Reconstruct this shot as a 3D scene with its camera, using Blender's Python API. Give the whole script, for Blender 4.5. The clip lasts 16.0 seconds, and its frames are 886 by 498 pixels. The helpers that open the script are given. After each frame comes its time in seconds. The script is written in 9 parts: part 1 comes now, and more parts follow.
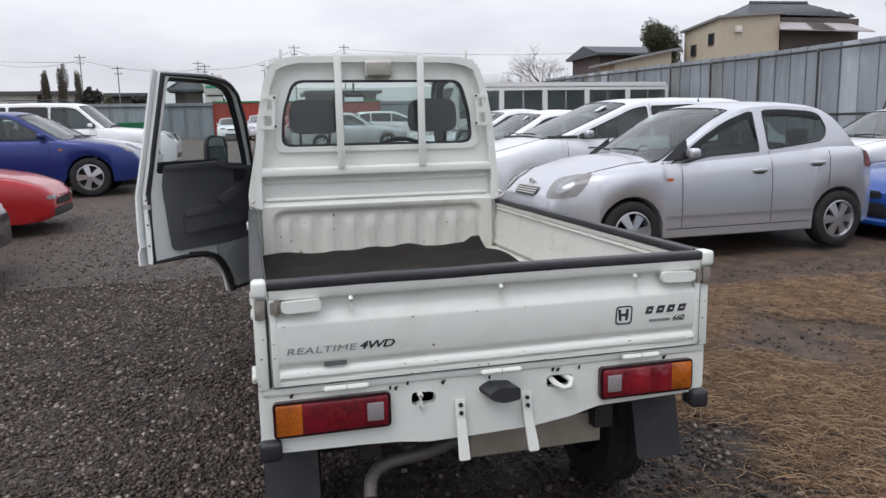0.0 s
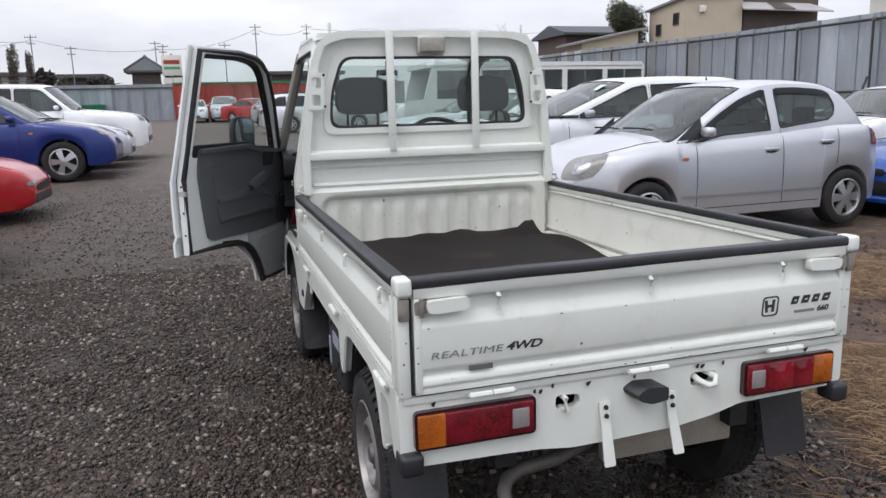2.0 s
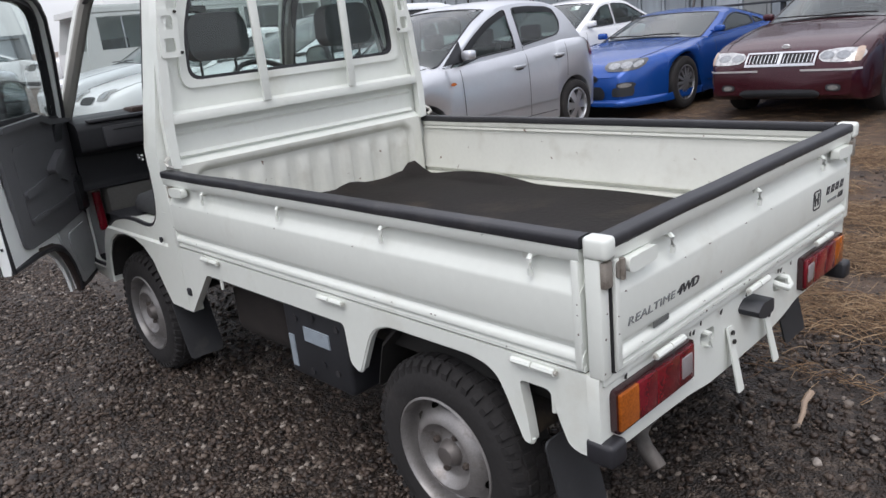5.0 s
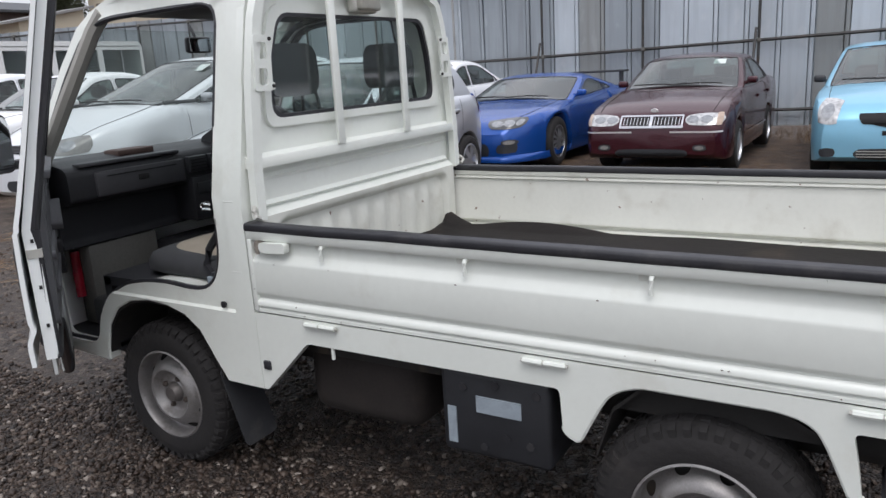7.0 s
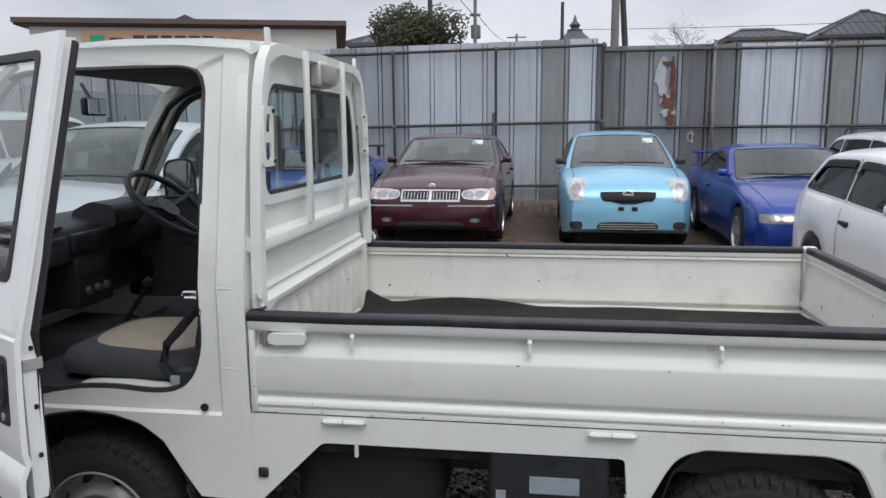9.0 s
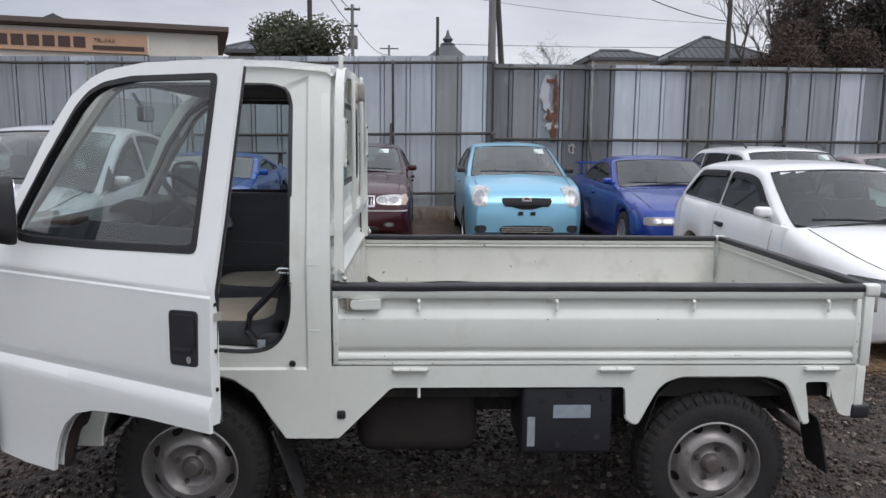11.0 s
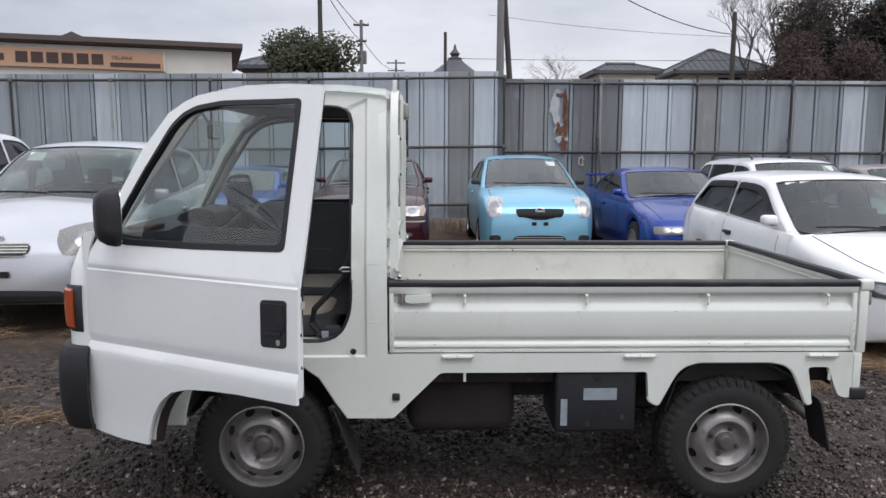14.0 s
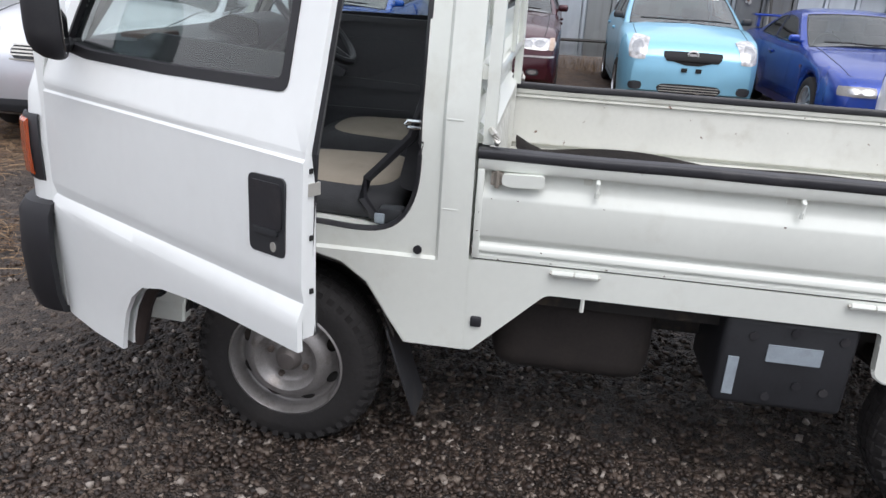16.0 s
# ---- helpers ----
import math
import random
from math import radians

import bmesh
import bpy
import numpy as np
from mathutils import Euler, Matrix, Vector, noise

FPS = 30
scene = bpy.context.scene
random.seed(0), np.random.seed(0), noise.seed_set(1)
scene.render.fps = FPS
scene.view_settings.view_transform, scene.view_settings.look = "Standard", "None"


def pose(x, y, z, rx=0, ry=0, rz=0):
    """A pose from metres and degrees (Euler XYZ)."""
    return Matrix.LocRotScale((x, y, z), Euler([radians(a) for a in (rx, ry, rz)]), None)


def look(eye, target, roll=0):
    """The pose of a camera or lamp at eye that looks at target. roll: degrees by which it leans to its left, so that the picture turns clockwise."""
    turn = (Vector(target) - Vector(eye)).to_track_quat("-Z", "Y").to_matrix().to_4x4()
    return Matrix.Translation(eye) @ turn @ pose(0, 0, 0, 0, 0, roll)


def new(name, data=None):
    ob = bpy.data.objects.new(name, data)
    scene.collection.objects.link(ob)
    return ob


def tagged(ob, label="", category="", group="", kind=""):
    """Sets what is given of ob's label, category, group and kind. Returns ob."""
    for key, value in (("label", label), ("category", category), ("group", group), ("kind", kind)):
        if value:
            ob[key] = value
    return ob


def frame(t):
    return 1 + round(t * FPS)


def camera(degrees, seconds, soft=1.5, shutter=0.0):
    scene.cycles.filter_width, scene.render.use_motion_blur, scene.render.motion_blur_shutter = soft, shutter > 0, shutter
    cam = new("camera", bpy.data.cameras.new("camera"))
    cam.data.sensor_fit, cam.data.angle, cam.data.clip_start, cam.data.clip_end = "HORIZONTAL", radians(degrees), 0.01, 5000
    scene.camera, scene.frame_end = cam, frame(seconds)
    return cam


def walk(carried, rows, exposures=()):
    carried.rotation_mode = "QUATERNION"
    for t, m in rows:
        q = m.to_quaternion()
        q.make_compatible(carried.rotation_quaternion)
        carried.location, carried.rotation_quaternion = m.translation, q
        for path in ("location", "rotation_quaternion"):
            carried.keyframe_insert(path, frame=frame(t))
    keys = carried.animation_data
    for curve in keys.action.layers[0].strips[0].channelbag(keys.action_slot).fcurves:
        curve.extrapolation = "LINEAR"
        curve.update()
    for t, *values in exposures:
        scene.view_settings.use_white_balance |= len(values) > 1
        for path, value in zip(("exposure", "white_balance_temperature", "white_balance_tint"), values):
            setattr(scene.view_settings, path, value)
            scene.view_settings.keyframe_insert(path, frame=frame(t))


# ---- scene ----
cam = camera(62.1, 16.0)
PATH = [
    (0, (-0.69, -1.939, 1.335), (-0.193, -0.028, 1.014), -1.2),
    (0.5, (-0.869, -1.979, 1.31), (-0.181, -0.134, 0.962), 0.2),
    (1, (-1.034, -1.903, 1.342), (-0.319, -0.071, 0.976), -0.5),
    (1.5, (-1.105, -1.776, 1.349), (-0.475, 0.089, 0.996), -0.6),
    (2, (-1.093, -1.624, 1.339), (-0.501, 0.249, 0.966), -1.5),
    (2.5, (-1.144, -1.498, 1.333), (-0.52, 0.354, 0.908), -2.4),
    (3, (-1.297, -1.397, 1.342), (-0.521, 0.385, 0.873), -3.8),
    (3.5, (-1.355, -1.228, 1.332), (-0.461, 0.49, 0.834), -2.6),
    (4, (-1.454, -1.085, 1.341), (-0.437, 0.556, 0.818), -3.6),
    (4.2, (-1.534, -1.039, 1.348), (-0.444, 0.551, 0.818), -5.0),
    (6.3, (-2.125, -0.149, 1.379), (-0.641, 1.063, 0.803), -3.5),
    (6.5, (-2.186, -0.041, 1.382), (-0.663, 1.139, 0.844), -4.2),
    (7, (-2.315, 0.21, 1.387), (-0.653, 1.215, 0.912), -3.4),
    (7.5, (-2.385, 0.473, 1.409), (-0.674, 1.427, 1.004), -3.7),
    (8, (-2.486, 0.64, 1.416), (-0.634, 1.292, 1.036), -2.1),
    (8.5, (-2.531, 0.835, 1.448), (-0.606, 1.247, 1.095), -4.9),
    (8.7, (-2.551, 0.936, 1.45), (-0.612, 1.298, 1.12), -2.5),
    (10.8, (-3.103, 1.584, 1.46), (-1.125, 1.565, 1.16), 0.2),
    (11, (-3.199, 1.611, 1.45), (-1.222, 1.541, 1.156), 0.5),
    (11.5, (-3.342, 1.64, 1.462), (-1.369, 1.526, 1.156), -0.0),
    (12, (-3.437, 1.675, 1.44), (-1.469, 1.621, 1.088), -1.0),
    (12.5, (-3.477, 1.737, 1.446), (-1.524, 1.595, 1.036), 0.4),
    (13, (-3.521, 1.768, 1.464), (-1.55, 1.712, 1.126), -0.1),
    (13.5, (-3.539, 1.772, 1.467), (-1.552, 1.722, 1.247), -0.0),
    (14, (-3.542, 1.769, 1.454), (-1.56, 1.715, 1.194), 0.2),
    (14.5, (-3.453, 1.755, 1.431), (-1.488, 1.702, 1.058), 0.8),
    (15, (-3.164, 1.708, 1.4), (-1.235, 1.71, 0.87), 1.6),
    (15.5, (-2.845, 1.726, 1.369), (-0.955, 1.825, 0.721), 0.5),
    (16, (-2.486, 1.746, 1.351), (-0.627, 1.987, 0.654), 3.6),
]
EXPO = [(t, e, 6420, 13) for t, e in ((0, 0.03), (1.5, 0.12), (3.5, 0.22), (7.0, 0.13), (8.5, 0.0), (11, -0.09), (12, -0.04), (12.5, 0.06), (13, 0.09), (14, 0.02), (14.5, 0.02), (15, 0.15), (15.5, 0.28), (16, 0.42))]
walk(cam, [(t, look(eye, target, roll)) for t, eye, target, roll in PATH], EXPO)

# ---- world and light ----
world = bpy.data.worlds.new("overcast")
scene.world = world
world.use_nodes = True
wn, wl = world.node_tree.nodes, world.node_tree.links
wn.clear()
w_out = wn.new("ShaderNodeOutputWorld")
w_bg = wn.new("ShaderNodeBackground")
w_bg2 = wn.new("ShaderNodeBackground")
w_add = wn.new("ShaderNodeAddShader")
w_sky = wn.new("ShaderNodeTexSky")
w_sky.sky_type, w_sky.sun_disc = "NISHITA", False
w_sky.sun_elevation, w_sky.sun_rotation = radians(58), radians(232)
w_co = wn.new("ShaderNodeTexCoord")
w_map = wn.new("ShaderNodeMapping")
w_map.inputs["Scale"].default_value = (1.0, 1.0, 3.2)
w_noise = wn.new("ShaderNodeTexNoise")
w_noise.inputs["Scale"].default_value, w_noise.inputs["Detail"].default_value = 1.6, 6.0
w_noise.inputs["Roughness"].default_value = 0.55
w_ramp = wn.new("ShaderNodeValToRGB")
w_ramp.color_ramp.elements[0].position, w_ramp.color_ramp.elements[1].position = 0.32, 0.66
w_ramp.color_ramp.elements[0].color = (0.47, 0.50, 0.56, 1)
w_ramp.color_ramp.elements[1].color = (0.88, 0.89, 0.92, 1)
wl.new(w_co.outputs["Generated"], w_map.inputs["Vector"])
wl.new(w_map.outputs["Vector"], w_noise.inputs["Vector"])
wl.new(w_noise.outputs["Fac"], w_ramp.inputs["Fac"])
wl.new(w_ramp.outputs["Color"], w_bg.inputs["Color"])
wl.new(w_sky.outputs["Color"], w_bg2.inputs["Color"])
# an overcast sky is brightest overhead
w_sep = wn.new("ShaderNodeSeparateXYZ")
w_lift = wn.new("ShaderNodeMapRange")
w_lift.inputs["From Max"].default_value = 0.75
w_lift.inputs["To Min"].default_value, w_lift.inputs["To Max"].default_value = 0.84, 1.55
wl.new(w_co.outputs["Generated"], w_sep.inputs[0])
wl.new(w_sep.outputs["Z"], w_lift.inputs["Value"])
wl.new(w_lift.outputs[0], w_bg.inputs["Strength"])
w_bg2.inputs["Strength"].default_value = 0.012
wl.new(w_bg.outputs[0], w_add.inputs[0])
wl.new(w_bg2.outputs[0], w_add.inputs[1])
wl.new(w_add.outputs[0], w_out.inputs["Surface"])

sun_data = bpy.data.lights.new("sun", "SUN")
sun_data.energy, sun_data.angle, sun_data.color = 1.3, radians(40), (1.0, 0.98, 0.95)
sun = new("sun", sun_data)
sun.matrix_world = look((0, 0, 30), (12, 8, 6))


# ---- materials ----
def mat(name, color=(0.5, 0.5, 0.5), rough=0.5, metal=0.0, coat=0.0, var=0.12, scale=6.0, bump=0.0, bump_scale=40.0,
        stain=None, stain_amount=0.0, stain_scale=2.5, rand=0.0, emit=0.0, spec=0.5, chips=0.0):
    """A principled material: colour varied at two scales, stains with their own shape, fine relief."""
    m = bpy.data.materials.new(name)
    m.use_nodes = True
    n, l = m.node_tree.nodes, m.node_tree.links
    b = n["Principled BSDF"]
    b.inputs["Roughness"].default_value, b.inputs["Metallic"].default_value = rough, metal
    b.inputs["Coat Weight"].default_value, b.inputs["Coat Roughness"].default_value = coat, 0.06
    b.inputs["Specular IOR Level"].default_value = spec
    co = n.new("ShaderNodeTexCoord")
    big = n.new("ShaderNodeTexNoise")
    big.inputs["Scale"].default_value, big.inputs["Detail"].default_value = scale, 5.0
    fine = n.new("ShaderNodeTexNoise")
    fine.inputs["Scale"].default_value, fine.inputs["Detail"].default_value = scale * 14, 3.0
    for t in (big, fine):
        l.new(co.outputs["Object"], t.inputs["Vector"])
    mixf = n.new("ShaderNodeMix")
    mixf.data_type = "FLOAT"
    mixf.inputs[0].default_value = 0.35
    l.new(big.outputs["Fac"], mixf.inputs[2])
    l.new(fine.outputs["Fac"], mixf.inputs[3])
    hsv = n.new("ShaderNodeHueSaturation")
    hsv.inputs["Color"].default_value = (*color, 1)
    rng = n.new("ShaderNodeMapRange")
    rng.inputs["From Min"].default_value, rng.inputs["From Max"].default_value = 0.25, 0.75
    rng.inputs["To Min"].default_value, rng.inputs["To Max"].default_value = 1 - var, 1 + var
    l.new(mixf.outputs[0], rng.inputs["Value"])
    val = rng.outputs[0]
    if rand:
        oi = n.new("ShaderNodeObjectInfo")
        r2 = n.new("ShaderNodeMapRange")
        r2.inputs["To Min"].default_value, r2.inputs["To Max"].default_value = 1 - rand, 1 + rand
        l.new(oi.outputs["Random"], r2.inputs["Value"])
        mul = n.new("ShaderNodeMath")
        mul.operation = "MULTIPLY"
        l.new(val, mul.inputs[0])
        l.new(r2.outputs[0], mul.inputs[1])
        val = mul.outputs[0]
    l.new(val, hsv.inputs["Value"])
    col = hsv.outputs["Color"]
    if stain:
        st = n.new("ShaderNodeTexNoise")
        st.inputs["Scale"].default_value, st.inputs["Detail"].default_value = stain_scale, 8.0
        st.inputs["Roughness"].default_value = 0.65
        l.new(co.outputs["Object"], st.inputs["Vector"])
        sr = n.new("ShaderNodeMapRange")
        sr.inputs["From Min"].default_value, sr.inputs["From Max"].default_value = 0.55, 0.75
        sr.inputs["To Max"].default_value = stain_amount
        l.new(st.outputs["Fac"], sr.inputs["Value"])
        mx = n.new("ShaderNodeMix")
        mx.data_type = "RGBA"
        l.new(sr.outputs[0], mx.inputs[0])
        l.new(col, mx.inputs[6])
        mx.inputs[7].default_value = (*stain, 1)
        col = mx.outputs[2]
    if chips:
        ch = n.new("ShaderNodeTexNoise")
        ch.inputs["Scale"].default_value, ch.inputs["Detail"].default_value = 26.0, 6.0
        l.new(co.outputs["Object"], ch.inputs["Vector"])
        cr = n.new("ShaderNodeMapRange")
        cr.inputs["From Min"].default_value, cr.inputs["From Max"].default_value = chips, chips + 0.025
        l.new(ch.outputs["Fac"], cr.inputs["Value"])
        cm = n.new("ShaderNodeMix")
        cm.data_type = "RGBA"
        l.new(cr.outputs[0], cm.inputs[0])
        l.new(col, cm.inputs[6])
        cm.inputs[7].default_value = (0.16, 0.10, 0.065, 1)
        col = cm.outputs[2]
    l.new(col, b.inputs["Base Color"])
    if bump:
        bt = n.new("ShaderNodeTexNoise")
        bt.inputs["Scale"].default_value, bt.inputs["Detail"].default_value = bump_scale, 4.0
        l.new(co.outputs["Object"], bt.inputs["Vector"])
        bp = n.new("ShaderNodeBump")
        bp.inputs["Strength"].default_value, bp.inputs["Distance"].default_value = bump, 0.01
        l.new(bt.outputs["Fac"], bp.inputs["Height"])
        l.new(bp.outputs[0], b.inputs["Normal"])
    if emit:
        b.inputs["Emission Color"].default_value, b.inputs["Emission Strength"].default_value = (*color, 1), emit
    return m


def glass_mat(name, tint=(0.75, 0.8, 0.8), gloss=1.0, haze=0.0):
    """Thin glass: clear or tinted, with a mirror sheen that grows at grazing angles; haze: rain and dust on it."""
    m = bpy.data.materials.new(name)
    m.use_nodes = True
    n, l = m.node_tree.nodes, m.node_tree.links
    n.clear()
    out = n.new("ShaderNodeOutputMaterial")
    tr = n.new("ShaderNodeBsdfTransparent")
    tr.inputs["Color"].default_value = (*tint, 1)
    gl = n.new("ShaderNodeBsdfGlossy")
    gl.inputs["Roughness"].default_value = 0.03
    gl.inputs["Color"].default_value = (gloss, gloss, gloss, 1)
    fr = n.new("ShaderNodeLayerWeight")
    fr.inputs["Blend"].default_value = 0.5
    pw = n.new("ShaderNodeMath")
    pw.operation, pw.inputs[1].default_value = "POWER", 3.5
    fm = n.new("ShaderNodeMapRange")
    fm.inputs["To Min"].default_value, fm.inputs["To Max"].default_value = 0.05, 0.75
    l.new(fr.outputs["Facing"], pw.inputs[0])
    l.new(pw.outputs[0], fm.inputs["Value"])
    mx = n.new("ShaderNodeMixShader")
    l.new(fm.outputs[0], mx.inputs[0])
    body = tr.outputs[0]
    if haze:
        dd = n.new("ShaderNodeBsdfDiffuse")
        dd.inputs["Color"].default_value = (0.52, 0.58, 0.56, 1)
        dt = n.new("ShaderNodeBsdfTranslucent")
        dt.inputs["Color"].default_value = (0.6, 0.67, 0.65, 1)
        df = n.new("ShaderNodeMixShader")
        l.new(dd.outputs[0], df.inputs[1])
        l.new(dt.outputs[0], df.inputs[2])
        co = n.new("ShaderNodeTexCoord")
        ns = n.new("ShaderNodeTexNoise")
        ns.inputs["Scale"].default_value, ns.inputs["Detail"].default_value = 2.2, 3.0
        l.new(co.outputs["Object"], ns.inputs["Vector"])
        mr = n.new("ShaderNodeMapRange")
        mr.inputs["From Min"].default_value, mr.inputs["From Max"].default_value = 0.3, 0.7
        mr.inputs["To Min"].default_value, mr.inputs["To Max"].default_value = haze * 0.8, haze
        l.new(ns.outputs["Fac"], mr.inputs["Value"])
        m2 = n.new("ShaderNodeMixShader")
        l.new(mr.outputs[0], m2.inputs[0])
        l.new(tr.outputs[0], m2.inputs[1])
        l.new(df.outputs[0], m2.inputs[2])
        body = m2.outputs[0]
    l.new(body, mx.inputs[1])
    l.new(gl.outputs[0], mx.inputs[2])
    l.new(mx.outputs[0], out.inputs["Surface"])
    return m


def clear_mat(name, tint):
    """The inner face and edges of a pane: tint alone, the sheen lies on the outer face."""
    m = bpy.data.materials.new(name)
    m.use_nodes = True
    n, l = m.node_tree.nodes, m.node_tree.links
    n.clear()
    out, tr = n.new("ShaderNodeOutputMaterial"), n.new("ShaderNodeBsdfTransparent")
    tr.inputs["Color"].default_value = (*tint, 1)
    l.new(tr.outputs[0], out.inputs["Surface"])
    return m


def pane_sides(ob, outward):
    """Gives the faces of a pane that don't look outwards the clear inner material."""
    ob.data.materials.append(M["clear_side"])
    d = Vector(outward).normalized()
    for p in ob.data.polygons:
        if p.normal.dot(d) < 0.3:
            p.material_index = 1
    ob.visible_shadow = False
    return ob


M = {}
M["clear_side"] = clear_mat("pane_inner_side", (0.90, 0.94, 0.93))
M["white"] = mat("white_truck_paint", (0.745, 0.77, 0.72), 0.36, coat=0.25, var=0.045, scale=3, stain=(0.5, 0.47, 0.38), stain_amount=0.32, stain_scale=5, chips=0.765)
M["door_white"] = mat("cab_white_paint", (0.825, 0.85, 0.84), 0.32, coat=0.3, var=0.03, scale=2, stain=(0.6, 0.6, 0.56), stain_amount=0.15, stain_scale=3)
M["bed_white"] = mat("worn_bed_paint", (0.64, 0.645, 0.59), 0.45, var=0.07, scale=4, stain=(0.36, 0.33, 0.27), stain_amount=0.45, stain_scale=7, chips=0.70)
M["black_rubber"] = mat("black_rubber", (0.022, 0.022, 0.026), 0.45, var=0.3, scale=9, stain=(0.16, 0.15, 0.14), stain_amount=0.25, stain_scale=6)
M["mat_rubber"] = mat("bed_mat_rubber", (0.028, 0.0225, 0.021), 0.62, var=0.4, scale=3, stain=(0.095, 0.070, 0.053), stain_amount=0.95, stain_scale=2.4, bump=0.2, bump_scale=60)
M["tyre"] = mat("tyre_rubber", (0.017, 0.0155, 0.0155), 0.85, var=0.35, scale=8, stain=(0.040, 0.034, 0.031), stain_amount=0.7, stain_scale=6, bump=0.3, bump_scale=50)
M["steel"] = mat("painted_steel_rim", (0.275, 0.262, 0.255), 0.38, metal=0.5, var=0.3, scale=14, stain=(0.075, 0.052, 0.040), stain_amount=0.75, stain_scale=16)
M["alloy"] = mat("alloy_rim", (0.55, 0.56, 0.58), 0.3, metal=0.8, var=0.06, scale=12)
M["dark_alloy"] = mat("dark_alloy_rim", (0.26, 0.26, 0.27), 0.3, metal=0.6, var=0.1, scale=12)
M["plastic"] = mat("dark_plastic", (0.028, 0.030, 0.034), 0.5, var=0.15, scale=10)
M["flap"] = mat("mud_flap_rubber", (0.026, 0.027, 0.030), 0.55, var=0.25, scale=8, stain=(0.15, 0.14, 0.12), stain_amount=0.3, stain_scale=9)
M["box"] = mat("battery_box_plastic", (0.020, 0.021, 0.0245), 0.5, var=0.25, scale=9, stain=(0.006, 0.006, 0.007), stain_amount=0.9, stain_scale=11)
M["under"] = mat("underbody_steel", (0.018, 0.0165, 0.0155), 0.75, var=0.35, scale=10, stain=(0.10, 0.07, 0.045), stain_amount=0.6, stain_scale=8)
M["trim"] = mat("grey_door_trim", (0.115, 0.116, 0.124), 0.5, var=0.12, scale=5, bump=0.15, bump_scale=200)
M["dash"] = mat("black_dashboard", (0.022, 0.0225, 0.026), 0.5, var=0.15, scale=7, bump=0.1, bump_scale=220)
M["fabric"] = mat("dark_seat_fabric", (0.040, 0.041, 0.045), 0.85, var=0.2, scale=20, bump=0.3, bump_scale=260)
M["tan"] = mat("tan_seat_cloth", (0.30, 0.26, 0.21), 0.85, var=0.12, scale=12, stain=(0.18, 0.15, 0.12), stain_amount=0.5, stain_scale=5, bump=0.2, bump_scale=240)
M["red_lens"] = mat("red_lamp_lens", (0.175, 0.0065, 0.015), 0.12, coat=0.6, var=0.8, scale=11)
M["amber_lens"] = mat("amber_lamp_lens", (0.42, 0.105, 0.010), 0.12, coat=0.6, var=0.8, scale=12)
M["clear_lens"] = mat("clear_lamp_lens", (0.27, 0.245, 0.25), 0.12, coat=0.6, var=0.2, scale=40)
M["lamp_dark"] = mat("lamp_surround", (0.030, 0.006, 0.008), 0.25, coat=0.3, var=0.1)
M["head_lens"] = mat("headlamp_lens", (0.23, 0.225, 0.215), 0.25, coat=0.3, var=0.35, scale=60)
M["crystal_lens"] = mat("crystal_headlamp_lens", (0.50, 0.50, 0.50), 0.18, metal=0.3, coat=0.5, var=0.8, scale=24)
M["smoked_lens"] = mat("smoked_headlamp_lens", (0.06, 0.062, 0.065), 0.2, coat=0.6, var=0.5, scale=22)
M["reflector"] = mat("lamp_reflector", (0.35, 0.36, 0.37), 0.22, metal=0.6, var=0.6, scale=34)
M["chrome"] = mat("chrome", (0.75, 0.75, 0.76), 0.12, metal=1.0, var=0.04)
M["zinc"] = mat("zinc_metal", (0.55, 0.54, 0.50), 0.4, metal=0.5, var=0.15, scale=30, stain=(0.25, 0.15, 0.08), stain_amount=0.4, stain_scale=25)
M["rusty_zinc"] = mat("rusty_bare_metal", (0.30, 0.27, 0.235), 0.5, metal=0.4, var=0.3, scale=30, stain=(0.07, 0.045, 0.03), stain_amount=0.95, stain_scale=38)
M["rust"] = mat("rust", (0.13, 0.052, 0.030), 0.85, var=0.55, scale=9, stain=(0.26, 0.20, 0.15), stain_amount=0.7, stain_scale=9, bump=0.5, bump_scale=60)
M["gap"] = mat("panel_gap", (0.012, 0.012, 0.013), 0.8, var=0.1)
M["ink"] = mat("black_decal", (0.03, 0.03, 0.033), 0.5, var=0.1)
M["greyink"] = mat("grey_decal", (0.22, 0.23, 0.23), 0.5, var=0.15)
M["indicator"] = mat("indicator_lens", (0.42, 0.065, 0.008), 0.15, coat=0.6, var=0.2, scale=30)
M["peel"] = mat("peeled_zinc", (0.46, 0.47, 0.48), 0.6, var=0.15, scale=9)
M["paper"] = mat("white_label", (0.60, 0.66, 0.63), 0.6, var=0.05)
M["worn_label"] = mat("worn_grey_label", (0.28, 0.325, 0.365), 0.6, var=0.15, scale=20, stain=(0.15, 0.16, 0.17), stain_amount=0.5, stain_scale=18)
M["glass"] = glass_mat("truck_glass", (0.88, 0.92, 0.91))
M["rear_glass"] = glass_mat("truck_rear_glass", (0.83, 0.89, 0.87), haze=0.05)
M["screen"] = glass_mat("misted_windscreen", (0.76, 0.82, 0.80), haze=0.12)
M["side_glass"] = glass_mat("car_side_glass", (0.40, 0.47, 0.45), haze=0.05)
M["car_screen"] = glass_mat("car_windscreen", (0.38, 0.49, 0.45), haze=0.14)
M["dark_glass"] = glass_mat("privacy_glass", (0.10, 0.11, 0.12))
M["mirror"] = mat("mirror_glass", (0.8, 0.82, 0.84), 0.02, metal=1.0, var=0.01)
